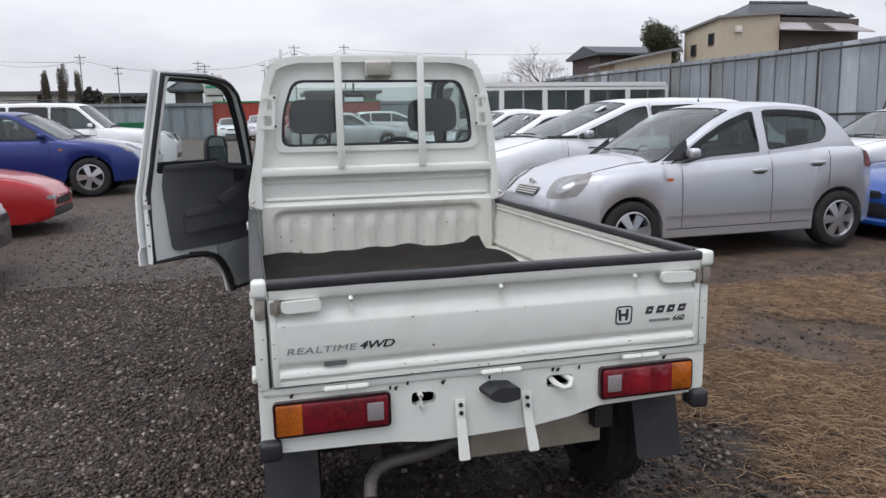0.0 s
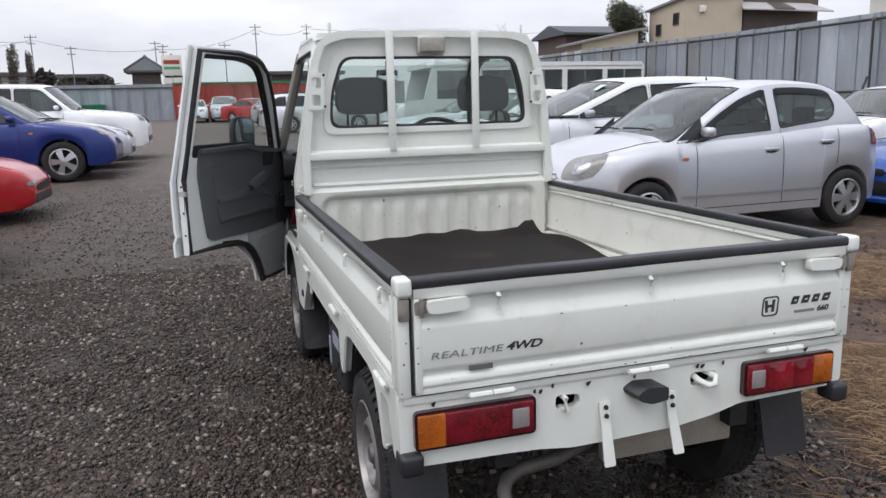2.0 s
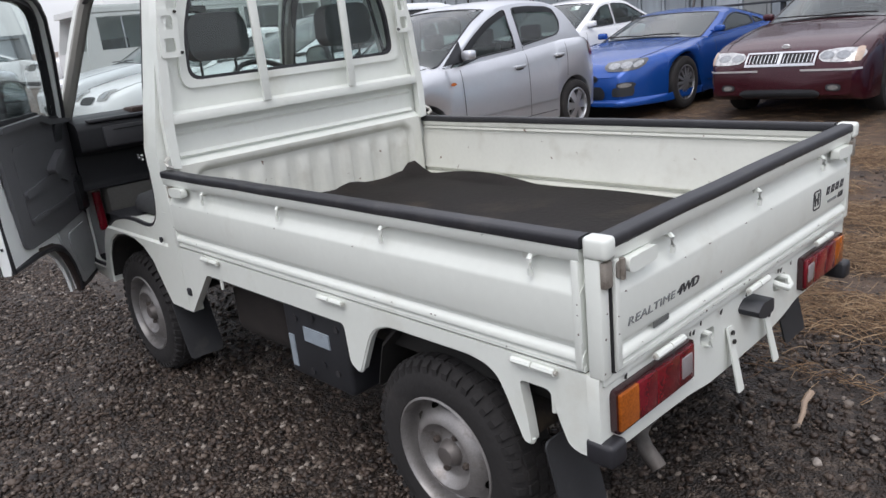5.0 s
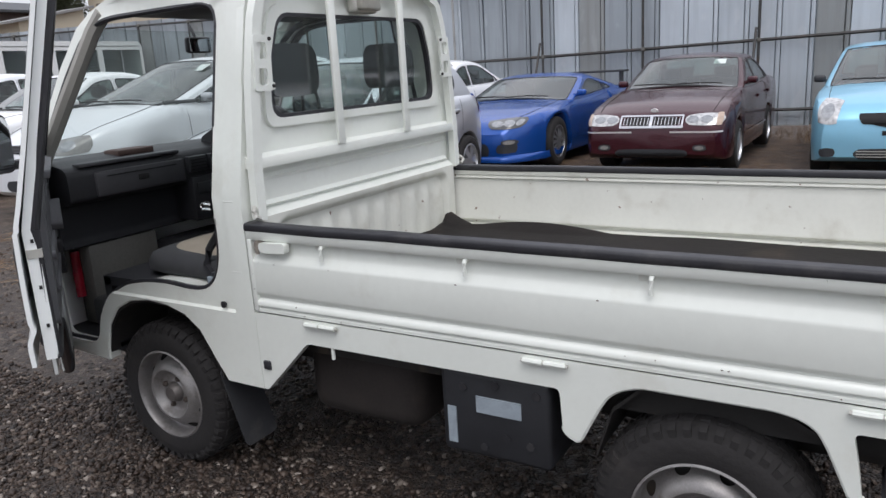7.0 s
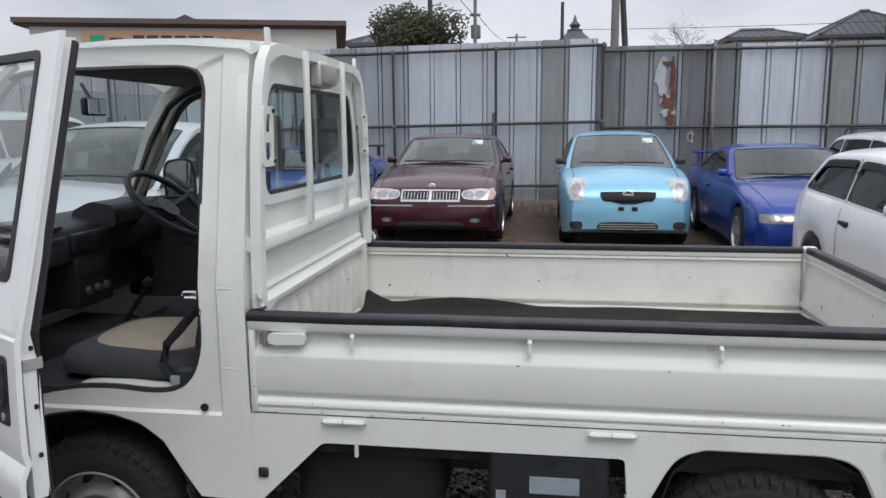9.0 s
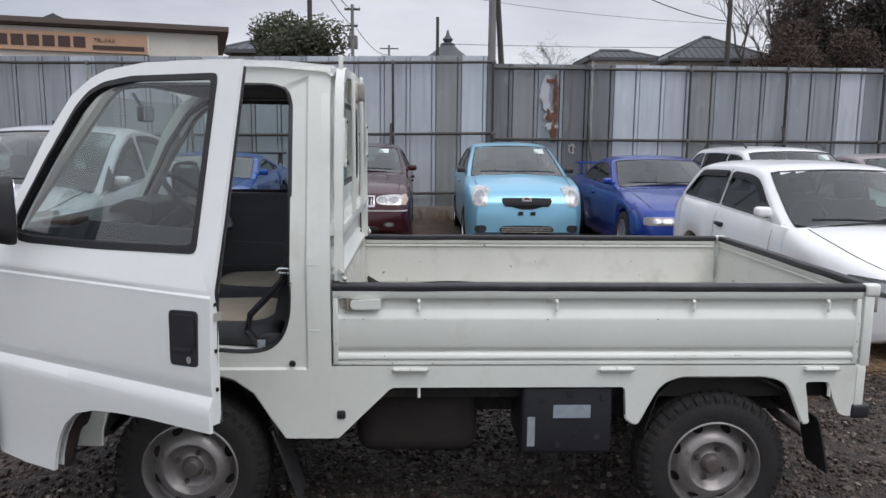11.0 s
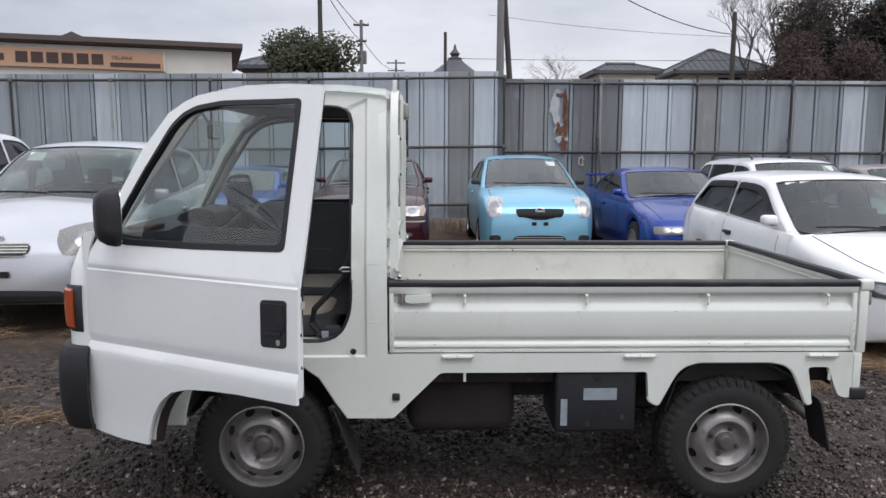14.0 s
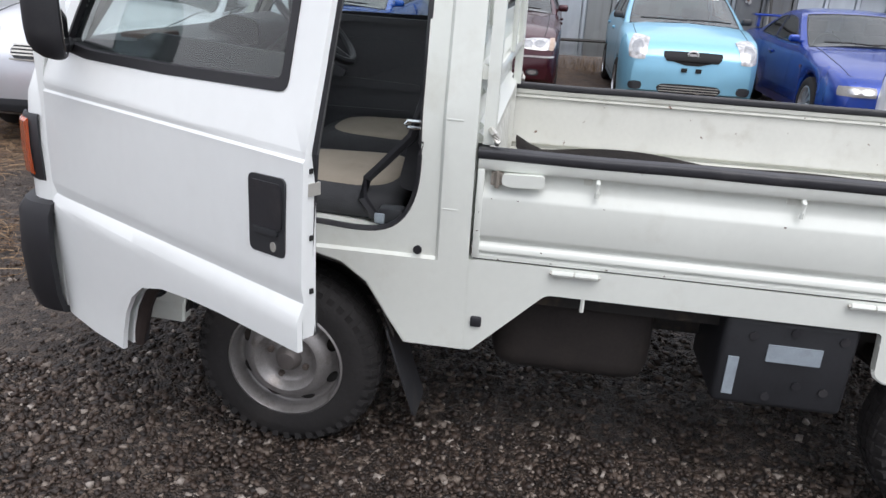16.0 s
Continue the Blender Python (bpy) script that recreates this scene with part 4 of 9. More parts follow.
for x, dx in ((-0.146, 0.006), (0.056, 0.016)):
    bm = bmesh.new()
    lp = rounded([(x - 0.016, 0.572), (x + 0.016, 0.572), (x + 0.012, 0.520), (x + 0.014 + dx, 0.400), (x - 0.020 + dx, 0.400), (x - 0.014, 0.520)], 0.006, 2)
    plate(bm, [lp], lambda u, v, d: (u, d - 0.03 * (0.572 - v) / 0.17, v), -0.007, -0.003)
    br = tp("plate_bracket", bm, M["white"], rear_panel, "white number plate bracket strap")
    for zz in (0.558, 0.535):
        bm = bmesh.new()
        lathe(bm, [(0.007, -0.006), (0.006, -0.011), (0.0001, -0.012)], 8, axis="y", center=(x, 0.0 - 0.004 - 0.03 * (0.572 - zz) / 0.17, zz))
        tp("bracket_bolt", bm, M["under"], br)
for k, (x, z) in enumerate(((-0.35, 0.634), (-0.335, 0.631), (-0.20, 0.634), (-0.06, 0.634), (0.135, 0.636), (0.15, 0.634), (0.22, 0.635), (-0.62, 0.64), (0.5, 0.637), (-0.30, 0.642))):
    bm = bmesh.new()
    plate(bm, [rounded([(x, z), (x + 0.006 + 0.004 * (k % 3), z + 0.002), (x + 0.005, z - 0.012), (x - 0.002, z - 0.008)], 0.002, 2)], lambda u, v, d: (u, d, v), -0.0075, -0.0065)
    tp("paint_chip", bm, M["under"], rear_panel)

# rear lamps
for sgn, x_out, x_in in ((-1, -0.668, -0.348), (1, 0.600, 0.288)):
    bm = bmesh.new()
    lp = rounded(sorted([(x_out, 0.622), (x_in, 0.622)]) + sorted([(x_out, 0.522), (x_in, 0.522)], reverse=True), 0.014, 4)
    plate(bm, [lp], lambda u, v, d: (u, d, v), -0.016, 0.006)
    lamp = tp("tail_lamp", bm, M["lamp_dark"], label="red, amber and clear tail lamp")
    seg = [("amber_lens", 0.02, 0.245, "amber_lens"), ("red_lens", 0.235, 0.475, "red_lens"), ("red_lens", 0.465, 0.765, "red_bright"), ("clear_lens", 0.785, 0.935, "clear_lens"), ("red_lens", 0.755, 0.975, "red_lens")]
    for nm, f0, f1, mt in seg:
        a, b = x_out + (x_in - x_out) * f0, x_out + (x_in - x_out) * f1
        a, b = min(a, b), max(a, b)
        z0, z1 = (0.546, 0.598) if nm == "clear_lens" else (0.530, 0.614)
        bm = bmesh.new()
        box(bm, a + 0.001, b - 0.001, -0.026 if nm == "clear_lens" else -0.023 - 0.0006 * (mt == "red_bright"), -0.012, z0, z1, bevel=0.003, seg=2)
        tp(nm, bm, M[mt], lamp)

# rubber bumper ends
for x0, x1 in ((XL - 0.004, XL + 0.055), (XR - 0.05, XR + 0.006)):
    bm = bmesh.new()
    box(bm, x0, x1, -0.030, 0.040, 0.462, 0.518, bevel=0.012, seg=3)
    tp("bumper_end", bm, M["black_rubber"], label="black rubber corner bumper")

# lettering on the tailgate
T = truck.matrix_world.inverted()
yl = -0.0212
letters = [("REALTIME", 0.0245, M["greyink"], -0.626, 0.754, 0.18, 1.05, 1.66, 0.0), ("4WD", 0.0285, M["ink"], -0.432, 0.754, 0.30, 0.95, 1.50, 0.0006), ("660", 0.023, M["ink"], 0.520, 0.750, 0.25, 1.0, 1.15, 0.0003)]
for body, size, mt, x, z, sh, sp, wide, bold in letters:
    text("lettering", body, size, mt, T, tailgate, sh, spacing=sp, bold=bold).matrix_basis = pose(x, yl, z, 90, 0, 0) @ Matrix.Diagonal((wide, 1, 1, 1))
bm = bmesh.new()
for k, w in enumerate((0.028, 0.030, 0.028, 0.030)):
    x = 0.428 + k * 0.036
    lp = [(x, 0.778), (x + 0.008, 0.778 + 0.022), (x + 0.008 + w * 0.8, 0.800), (x + w * 0.8, 0.778)]
    plate(bm, [lp, [(x + 0.011, 0.786), (x + 0.013, 0.791), (x + w * 0.8, 0.791), (x + w * 0.74, 0.786)]], lambda u, v, d: (u, d, v), -0.0215, -0.019)
tp("model_mark", bm, M["ink"], tailgate)
bm = bmesh.new()
plate(bm, [rounded([(0.442, 0.752), (0.512, 0.752), (0.512, 0.760), (0.442, 0.760)], 0.002, 2)], lambda u, v, d: (u, d, v), -0.0215, -0.019)
tp("mark_bar", bm, M["greyink"], tailgate)
bm = bmesh.new()
o = rounded([(0.330, 0.752), (0.384, 0.752), (0.388, 0.808), (0.334, 0.808)], 0.012, 4)
i = rounded([(0.334, 0.756), (0.380, 0.756), (0.384, 0.804), (0.338, 0.804)], 0.010, 4)
plate(bm, [o, i], lambda u, v, d: (u, d, v), -0.0215, -0.019)
for a in ([(0.343, 0.764), (0.351, 0.764), (0.349, 0.798), (0.340, 0.798)], [(0.363, 0.764), (0.371, 0.764), (0.375, 0.798), (0.366, 0.798)], [(0.350, 0.777), (0.365, 0.777), (0.365, 0.785), (0.350, 0.785)]):
    plate(bm, [a], lambda u, v, d: (u, d, v), -0.0216, -0.0195)
tp("emblem", bm, M["ink"], tailgate)
for nm, a in (("small_plate", (-0.527, -0.466, 0.714, 0.727)), ("faded_strip", (0.452, 0.570, 0.688, 0.697))):
    bm = bmesh.new()
    plate(bm, [[(a[0], a[2]), (a[1], a[2]), (a[1], a[3]), (a[0], a[3])]], lambda u, v, d: (u, d, v), -0.0215, -0.019)
    tp(nm, bm, mat("dull_dark_label", (0.12, 0.125, 0.12), 0.5, var=0.3, scale=60) if nm == "small_plate" else M["bed_white"], tailgate)

# ---- cab ----
# rear wall: upper part with the window, pressed lower part
WX0, WX1 = -0.660, 0.604
WALLO = [(WX0, 0.66), (WX0, 1.12), (WX0 + 0.03, 1.39), (WX0 + 0.075, 1.60), (WX0 + 0.115, 1.672), (WX0 + 0.20, 1.705), (WX1 - 0.20, 1.712), (WX1 - 0.115, 1.685), (WX1 - 0.070, 1.60), (WX1 - 0.025, 1.39), (WX1, 1.12), (WX1, 0.66)]
WIN = rounded([(-0.525, 1.262), (0.486, 1.262), (0.474, 1.43), (0.425, 1.594), (-0.455, 1.594), (-0.512, 1.43)], 0.055, 5)
bm = bmesh.new()
plate(bm, [WALLO, WIN], lambda u, v, d: (u, 1.915 + d, v), 0.0, 0.030)
back = tp("cab_rear_wall", bm, M["white"], label="white pressed cab rear wall")
# pressed ledge below the window and the ribbed recess
bm = bmesh.new()
extrude(bm, [(1.880, 1.135), (1.914, 1.160), (1.914, 1.118), (1.884, 1.118)], lambda u, v, t: (t, u, v), WX0, WX1)
tp("pressed_ledge", bm, M["white"], back)
for z, d in ((1.082, 0.010), (0.995, 0.016)):
    bm = bmesh.new()
    extrude(bm, [(1.914, z + 0.012), (1.914 - d, z), (1.914, z - 0.012)], lambda u, v, t: (t, u, v), WX0 + 0.045, WX1 - 0.045)
    tp("pressed_bead", bm, M["white"], back)
bm = bmesh.new()
steps = 120
top = []
for i in range(steps + 1):
    u = i / steps
    x = WX0 + 0.02 + (WX1 - WX0 - 0.04) * u
    wave = 0.5 + 0.5 * math.cos(u * 11 * 2 * math.pi)
    top.append((x, max(0.0, min(1.0, (wave - 0.25) * 2.2))))
levels = [0.662, 0.74, 0.82, 0.86, 0.88, 0.892, 0.904, 0.914, 0.922, 0.930, 0.938, 0.946, 0.962]


def recess(x, z):
    """How far inside the rounded border of the pressing a point lies, 0 to 1."""
    qx, qz = abs(x - (WX0 + WX1) / 2) - ((WX1 - WX0) / 2 - 0.075 - 0.06), z - (0.942 - 0.06)
    d = math.hypot(max(qx, 0), max(qz, 0)) + min(max(qx, qz), 0) - 0.06
    return max(0.0, min(1.0, -d / 0.020))


grid = []
for z in levels:
    g = 1.0 if z < 0.86 else max(0.0, 1 - (z - 0.86) / 0.05)
    grid.append([bm.verts.new((x, 1.882 + 0.028 * recess(x, z) - 0.015 * rb * recess(x, z) * g, z)) for x, rb in top])
for a, b in zip(grid, grid[1:]):
    for i in range(steps):
        bm.faces.new((a[i], a[i + 1], b[i + 1], b[i]))
tp("ribbed_panel", bm, M["bed_white"], back, "white ribbed pressing, scuffed near the bed floor")
bm = bmesh.new()
extrude(bm, [(1.882, 0.962), (1.914, 0.985), (1.914, 0.955)], lambda u, v, t: (t, u, v), WX0 + 0.02, WX1 - 0.02)
tp("pressed_bead", bm, M["white"], back)
# raised rim and rubber round the window, and the pane
big = [(u + (0.03 if u > 0 else -0.03), v + (0.026 if v > 1.4 else -0.028)) for u, v in WIN]
bm = bmesh.new()
plate(bm, [big, WIN], lambda u, v, d: (u, 1.902 + d, v), 0.0, 0.016)
tp("window_rim", bm, M["white"], back)
small = [(XC + (u - XC) * 0.972, 1.428 + (v - 1.428) * 0.93) for u, v in WIN]
bm = bmesh.new()
plate(bm, [WIN, small], lambda u, v, d: (u, 1.906 + d, v), 0.0, 0.020)
tp("window_seal", bm, M["black_rubber"], back, "black rubber window seal")
bm = bmesh.new()
plate(bm, [small], lambda u, v, d: (u, 1.918 + d, v), 0.0, 0.004)
pane_sides(tp("rear_window", bm, M["rear_glass"], back, "clear rear window pane"), (0, -1, 0))

# guard frame behind the cab
def guard():
    g = new("guard_frame")
    g.parent = truck
    g.matrix_basis = truck.matrix_world.inverted()
    tagged(g, label="white steel guard frame with two upright bars")
    pts = [(WX0 - 0.010, 0.96), (WX0 - 0.006, 1.12), (WX0 + 0.022, 1.39), (WX0 + 0.06, 1.57), (WX0 + 0.09, 1.645), (WX0 + 0.135, 1.690), (WX0 + 0.20, 1.705), (XC, 1.712), (WX1 - 0.20, 1.708), (WX1 - 0.135, 1.695), (WX1 - 0.085, 1.648), (WX1 - 0.055, 1.57), (WX1 - 0.017, 1.39), (WX1 + 0.010, 1.12), (WX1 + 0.014, 0.96)]
    out = pts
    ins = [(XC + (x - XC) * (1 - 0.036 / max(0.2, abs(x - XC))) if i not in (7,) else x, z - (0.030 if 5 <= i <= 9 else 0.006)) for i, (x, z) in enumerate(pts)]
    bm = bmesh.new()
    plate(bm, [out + ins[::-1]], lambda u, v, d: (u, 1.868 + d, v), 0.0, 0.030)
    frame_ob = finish("frame_tube", bm, M["white"], g)
    for x in (-0.229, 0.198):
        bm = bmesh.new()
        box(bm, x - 0.0185, x + 0.0185, 1.858, 1.872, 1.150, 1.704, bevel=0.004)
        finish("upright_bar", bm, M["white"], g)
    bm = bmesh.new()
    box(bm, WX0 + 0.024, WX1 - 0.024, 1.869, 1.884, 1.116, 1.152, bevel=0.003)
    finish("cross_bar", bm, M["white"], g)
    for sx in (-1, 1):
        xm = -0.588 if sx < 0 else 0.536
        o = [(xm - 0.038, 1.352), (xm + 0.038, 1.352), (xm + 0.036 - sx * 0.010, 1.520), (xm - 0.036 - sx * 0.010, 1.520)]
        holes = [rounded([(xm - 0.022 - c, a), (xm + 0.020 - c, a), (xm + 0.020 - c, a + 0.050), (xm - 0.022 - c, a + 0.050)], 0.012, 3) for a, c in ((1.370, 0.002 * sx), (1.448, 0.007 * sx))]
        bm = bmesh.new()
        plate(bm, [rounded(o, 0.010, 3)] + holes, lambda u, v, d: (u, 1.862 + d, v), 0.0, 0.006)
        br = finish("side_bracket", bm, M["white"], g, "white bracket plate with two cut-outs")
        for z in (1.366, 1.508):
            bm = bmesh.new()
            lp = rounded([(xm - sx * 0.010 - 0.012, z - 0.012), (xm - sx * 0.010 + 0.012, z - 0.012), (xm - sx * 0.010 + 0.012, z + 0.012), (xm - sx * 0.010 - 0.012, z + 0.012)], 0.009, 3)
            plate(bm, [lp], lambda u, v, d: (u - sx * 0.028, 1.863 + d, v), 0.0, 0.005)
            finish("bracket_tab", bm, M["white"], br)
            bm = bmesh.new()
            lathe(bm, [(0.006, -0.005), (0.006, 0.002), (0.0001, 0.002)], 8, axis="y", center=(xm - sx * 0.040, 1.862, z))
            finish("bolt", bm, M["under"], br)
    for x in (WX0 + 0.155, WX1 - 0.155):
        bm = bmesh.new()
        box(bm, x - 0.007, x + 0.007, 1.876, 1.892, 1.69, 1.744, bevel=0.003)
        finish("top_hook", bm, M["white"], g)
    for sx, x in ((-1, WX0 - 0.012), (1, WX1 + 0.016)):
        bm = bmesh.new()
        tube(bm, [(x, 1.880, 1.00), (x + sx * 0.018, 1.868, 0.99), (x + sx * 0.020, 1.860, 0.975), (x, 1.862, 0.965)], 0.008, 6)
        finish("gate_lock", bm, M["zinc"], g)
    bm = bmesh.new()
    box(bm, -0.082, 0.040, 1.836, 1.880, 1.608, 1.680, bevel=0.010, seg=3)
    lamp = finish("work_lamp", bm, mat("cloudy_grey_lens", (0.33, 0.32, 0.28), 0.3, coat=0.3, var=0.25, scale=30), g, "cloudy work lamp in a grey housing")
    bm = bmesh.new()
    box(bm, -0.090, 0.048, 1.858, 1.900, 1.600, 1.688, bevel=0.012, seg=3)
    finish("lamp_housing", bm, M["zinc"], lamp)
    return g


guard()

# cab side with the door opening; u = y, v = z
SIDE_O = [(1.908, 0.396), (2.07, 0.397), (2.12, 0.47), (2.18, 0.565), (2.25, 0.615), (2.34, 0.640), (2.44, 0.646), (2.54, 0.632), (2.62, 0.595), (2.69, 0.52), (2.715, 0.43), (2.72, 0.372), (3.075, 0.372), (3.085, 0.70), (3.065, 1.09), (3.03, 1.155), (2.96, 1.28), (2.87, 1.46), (2.77, 1.605), (2.70, 1.655), (2.60, 1.690), (1.915, 1.700)]
SIDE_I = [(2.050, 1.30), (2.050, 0.92), (2.053, 0.85), (2.064, 0.80), (2.085, 0.755), (2.118, 0.724), (2.16, 0.710), (2.22, 0.707), (2.33, 0.716), (2.44, 0.712), (2.56, 0.690), (2.66, 0.64), (2.73, 0.55), (2.76, 0.455), (2.80, 0.430), (2.98, 0.430), (3.02, 0.46), (3.03, 0.70), (3.02, 1.10), (2.93, 1.26), (2.83, 1.44), (2.735, 1.575), (2.66, 1.615), (2.57, 1.628), (2.12, 1.634), (2.068, 1.62), (2.050, 1.58)]
SIDE_I = rounded(SIDE_I, 0.035, 2)
for side, xo in ((-1, XL), (1, XR)):
    bm = bmesh.new()
    loops = [SIDE_O, SIDE_I]
    plate(bm, loops, lambda u, v, d: (xo - side * (0.004 + d), u, v), 0.0, 0.05)
    for z in (0.648, 0.655, 1.03, 1.2, 1.4, 1.55):
        bmesh.ops.bisect_plane(bm, geom=bm.verts[:] + bm.edges[:] + bm.faces[:], plane_co=(0, 0, z), plane_no=(0, 0, 1))
    for y in (1.990, 1.999):
        bmesh.ops.bisect_plane(bm, geom=bm.verts[:] + bm.edges[:] + bm.faces[:], plane_co=(0, y, 0), plane_no=(0, 1, 0))
    for v in bm.verts:
        if v.co.y > 1.995 and 0.65 < v.co.z < 1.66 and abs(v.co.x - (xo - side * 0.004)) < 0.002:
            v.co.x -= side * 0.012
        v.co.x -= side * (lean(v.co.z) + 0.10 * max(0, v.co.z - 1.62))
        v.co.x -= side * 0.35 * max(0, v.co.y - 3.0) ** 1.0
    cs = tp("cab_side", bm, M["white"], label="white cab side with door opening" if side < 0 else "")
    bm = bmesh.new()
    pts = [(xo - side * (0.006 + lean(z)), y, z) for y, z in SIDE_I]
    tube(bm, [(x - side * 0.018, y, z) for x, y, z in pts], 0.010, 6, closed=True)
    tp("door_seal", bm, M["black_rubber"], cs, "black rubber door seal")
    for z in (1.020, 0.79):
        bm = bmesh.new()
        box(bm, *sorted((xo - side * 0.0030, xo - side * 0.012)), 1.945, 1.988, z - 0.003, z + 0.003, bevel=0.002)
        tp("pressed_notch", bm, M["white"], cs)
    bm = bmesh.new()
    lathe(bm, [(0.012, -0.004), (0.011, 0.003), (0.0001, 0.003)], 12, center=(xo - side * 0.004, 2.045, 0.672))
    tp("drain_plug", bm, M["black_rubber"], cs)
    bm = bmesh.new()
    extrude(bm, [(1.89, 0.396), (1.93, 0.396), (1.93, 0.66), (1.89, 0.66)], lambda u, v, t: (t, u, v), xo - side * 0.006, xo - side * 0.05)
    tp("body_joint", bm, M["white"], cs)
    # rain gutter
    bm = bmesh.new()
    tube(bm, [(xo - side * (0.004 + lean(z) + 0.02), y, z) for y, z in ((1.95, 1.668), (2.3, 1.676), (2.56, 1.674), (2.62, 1.668))], 0.009, 6)
    tp("rain_gutter", bm, M["white"], cs)
    # front wheel housing
    bm = bmesh.new()
    arch = [(2.10, 0.40), (2.16, 0.53), (2.24, 0.60), (2.34, 0.628), (2.44, 0.634), (2.54, 0.618), (2.62, 0.575), (2.68, 0.50), (2.71, 0.40)]
    extrude(bm, arch + [(y, z + 0.016) for y, z in arch[::-1]], lambda u, v, t: (t, u, v), xo - side * 0.01, xo - side * 0.34)
    tp("wheel_housing", bm, M["under"], cs)
    bm = bmesh.new()
    tube(bm, [(xo - side * 0.012, y, z) for y, z in SIDE_O[1:12]], 0.006, 6)
    tp("arch_lip", bm, M["white"], cs)

bm = bmesh.new()
tube(bm, [(XL + 0.004, 2.052, 1.008), (XL + 0.004, 2.085, 1.008), (XL + 0.004, 2.092, 1.000), (XL + 0.004, 2.085, 0.992), (XL + 0.004, 2.052, 0.992)], 0.0045, 6)
tp("door_striker", bm, M["chrome"], label="bright steel door striker")

# sill tread inside the door, painted and worn
bm = bmesh.new()
tread = [(2.06, 0.70), (2.20, 0.700), (2.33, 0.708), (2.44, 0.704), (2.56, 0.682), (2.65, 0.632), (2.72, 0.54), (2.75, 0.44)]
extrude(bm, tread + [(y, z - 0.02) for y, z in tread[::-1]], lambda u, v, t: (t, u, v), XL + 0.02, XL + 0.16)
tp("sill_tread", bm, M["white"], label="scuffed white sill over the wheel")

# roof
bm = bmesh.new()
prof = []
ws = [(1.905, 0.0), (1.93, 0.018), (2.1, 0.034), (2.35, 0.038), (2.50, 0.030), (2.60, 0.012), (2.68, -0.018), (2.745, -0.055)]
rows = []
for y, h in ws:
    row = []
    for k in range(13):
        f = -1 + 2 * k / 12
        half = 0.552 - 0.10 * max(0, y - 2.4)
        x = XC + half * f
        z = 1.682 + h * 0.9 + 0.030 * (1 - abs(f) ** 3) - 0.02 * abs(f) ** 8
        row.append(bm.verts.new((x, y, z)))
    rows.append(row)
for a, b in zip(rows, rows[1:]):
    for i in range(12):
        bm.faces.new((a[i], a[i + 1], b[i + 1], b[i]))
r = bmesh.ops.solidify(bm, geom=bm.faces[:], thickness=0.03)
tp("roof", bm, M["door_white"], label="white cab roof")
bm = bmesh.new()
box(bm, XC - 0.49, XC + 0.49, 1.95, 2.66, 1.640, 1.660, bevel=0.008)
tp("headliner", bm, mat("grey_headliner", (0.10, 0.10, 0.10), 0.9, var=0.1), label="grey headliner")

# front: windscreen, pillars, nose, bumper
def front_x(y, z, f):
    """Half-width fraction f across the front at height z."""
    return XC + f * (0.672 - lean(z) - 0.35 * max(0, y - 3.0))


def wrap_path(inset=0.0):
    """The plan of the rounded front from the one side to the other: (x, y, outward normal)."""
    side_pts = [(XL + 0.010, 3.066), (XL + 0.012, 3.095), (XL + 0.020, 3.125), (XL + 0.036, 3.150), (XL + 0.062, 3.168), (XL + 0.11, 3.180), (XL + 0.25, 3.190)]
    pts = side_pts + [(XC, 3.198)] + [(2 * XC - x, y) for x, y in side_pts[::-1]]
    out = []
    for i, p in enumerate(pts):
        q, r = pts[max(0, i - 1)], pts[min(len(pts) - 1, i + 1)]
        d = Vector((r[0] - q[0], r[1] - q[1])).normalized()
        n = Vector((-d.y, d.x))
        out.append((p[0] + n.x * inset, p[1] + n.y * inset, n))
    return out


def wrap(bm, levels, lo=0, hi=99, thick=0.015):
    """Sheet round the front: levels of (offset outward, height)."""
    rows = [[bm.verts.new((x + n.x * o, y + n.y * o, z)) for x, y, n in wrap_path()[lo:hi]] for o, z in levels]
    for p, q in zip(rows, rows[1:]):
        for i in range(len(p) - 1):
            bm.faces.new((p[i], p[i + 1], q[i + 1], q[i]))
    bmesh.ops.recalc_face_normals(bm, faces=bm.faces[:])
    bmesh.ops.solidify(bm, geom=bm.faces[:], thickness=thick)


bm = bmesh.new()
wrap(bm, [(-0.03, 0.365), (0.0, 0.40), (0.003, 0.70), (0.0, 0.88), (-0.012, 0.99), (-0.045, 1.075), (-0.075, 1.10)])
tp("nose_panel", bm, M["door_white"], label="white front nose panel")
bm = bmesh.new()
grid = []
for y, z in ((3.118, 1.085), (3.02, 1.23), (2.90, 1.42), (2.775, 1.605)):
    row = []
    for k in range(11):
        f = -1 + 2 * k / 10
        row.append(bm.verts.new((XC + f * (0.625 - lean(z)), y - 0.085 * abs(f) ** 3 + 0.03 * (1 - f * f), z)))
    grid.append(row)
for a, b in zip(grid, grid[1:]):
    for i in range(10):
        bm.faces.new((a[i], a[i + 1], b[i + 1], b[i]))
tp("windscreen", bm, M["screen"], label="misted windscreen with rain haze").visible_shadow = False
PILLAR = mat("grey_pillar_trim", (0.34, 0.33, 0.30), 0.6, var=0.1)
for side in (-1, 1):
    bm = bmesh.new()
    pts = [(XC + side * (0.640 - lean(z)), y - 0.09, z) for y, z in ((3.125, 1.07), (3.02, 1.23), (2.90, 1.42), (2.79, 1.59), (2.73, 1.65))]
    tube(bm, pts, 0.028, 8)
    tp("windscreen_pillar", bm, PILLAR)
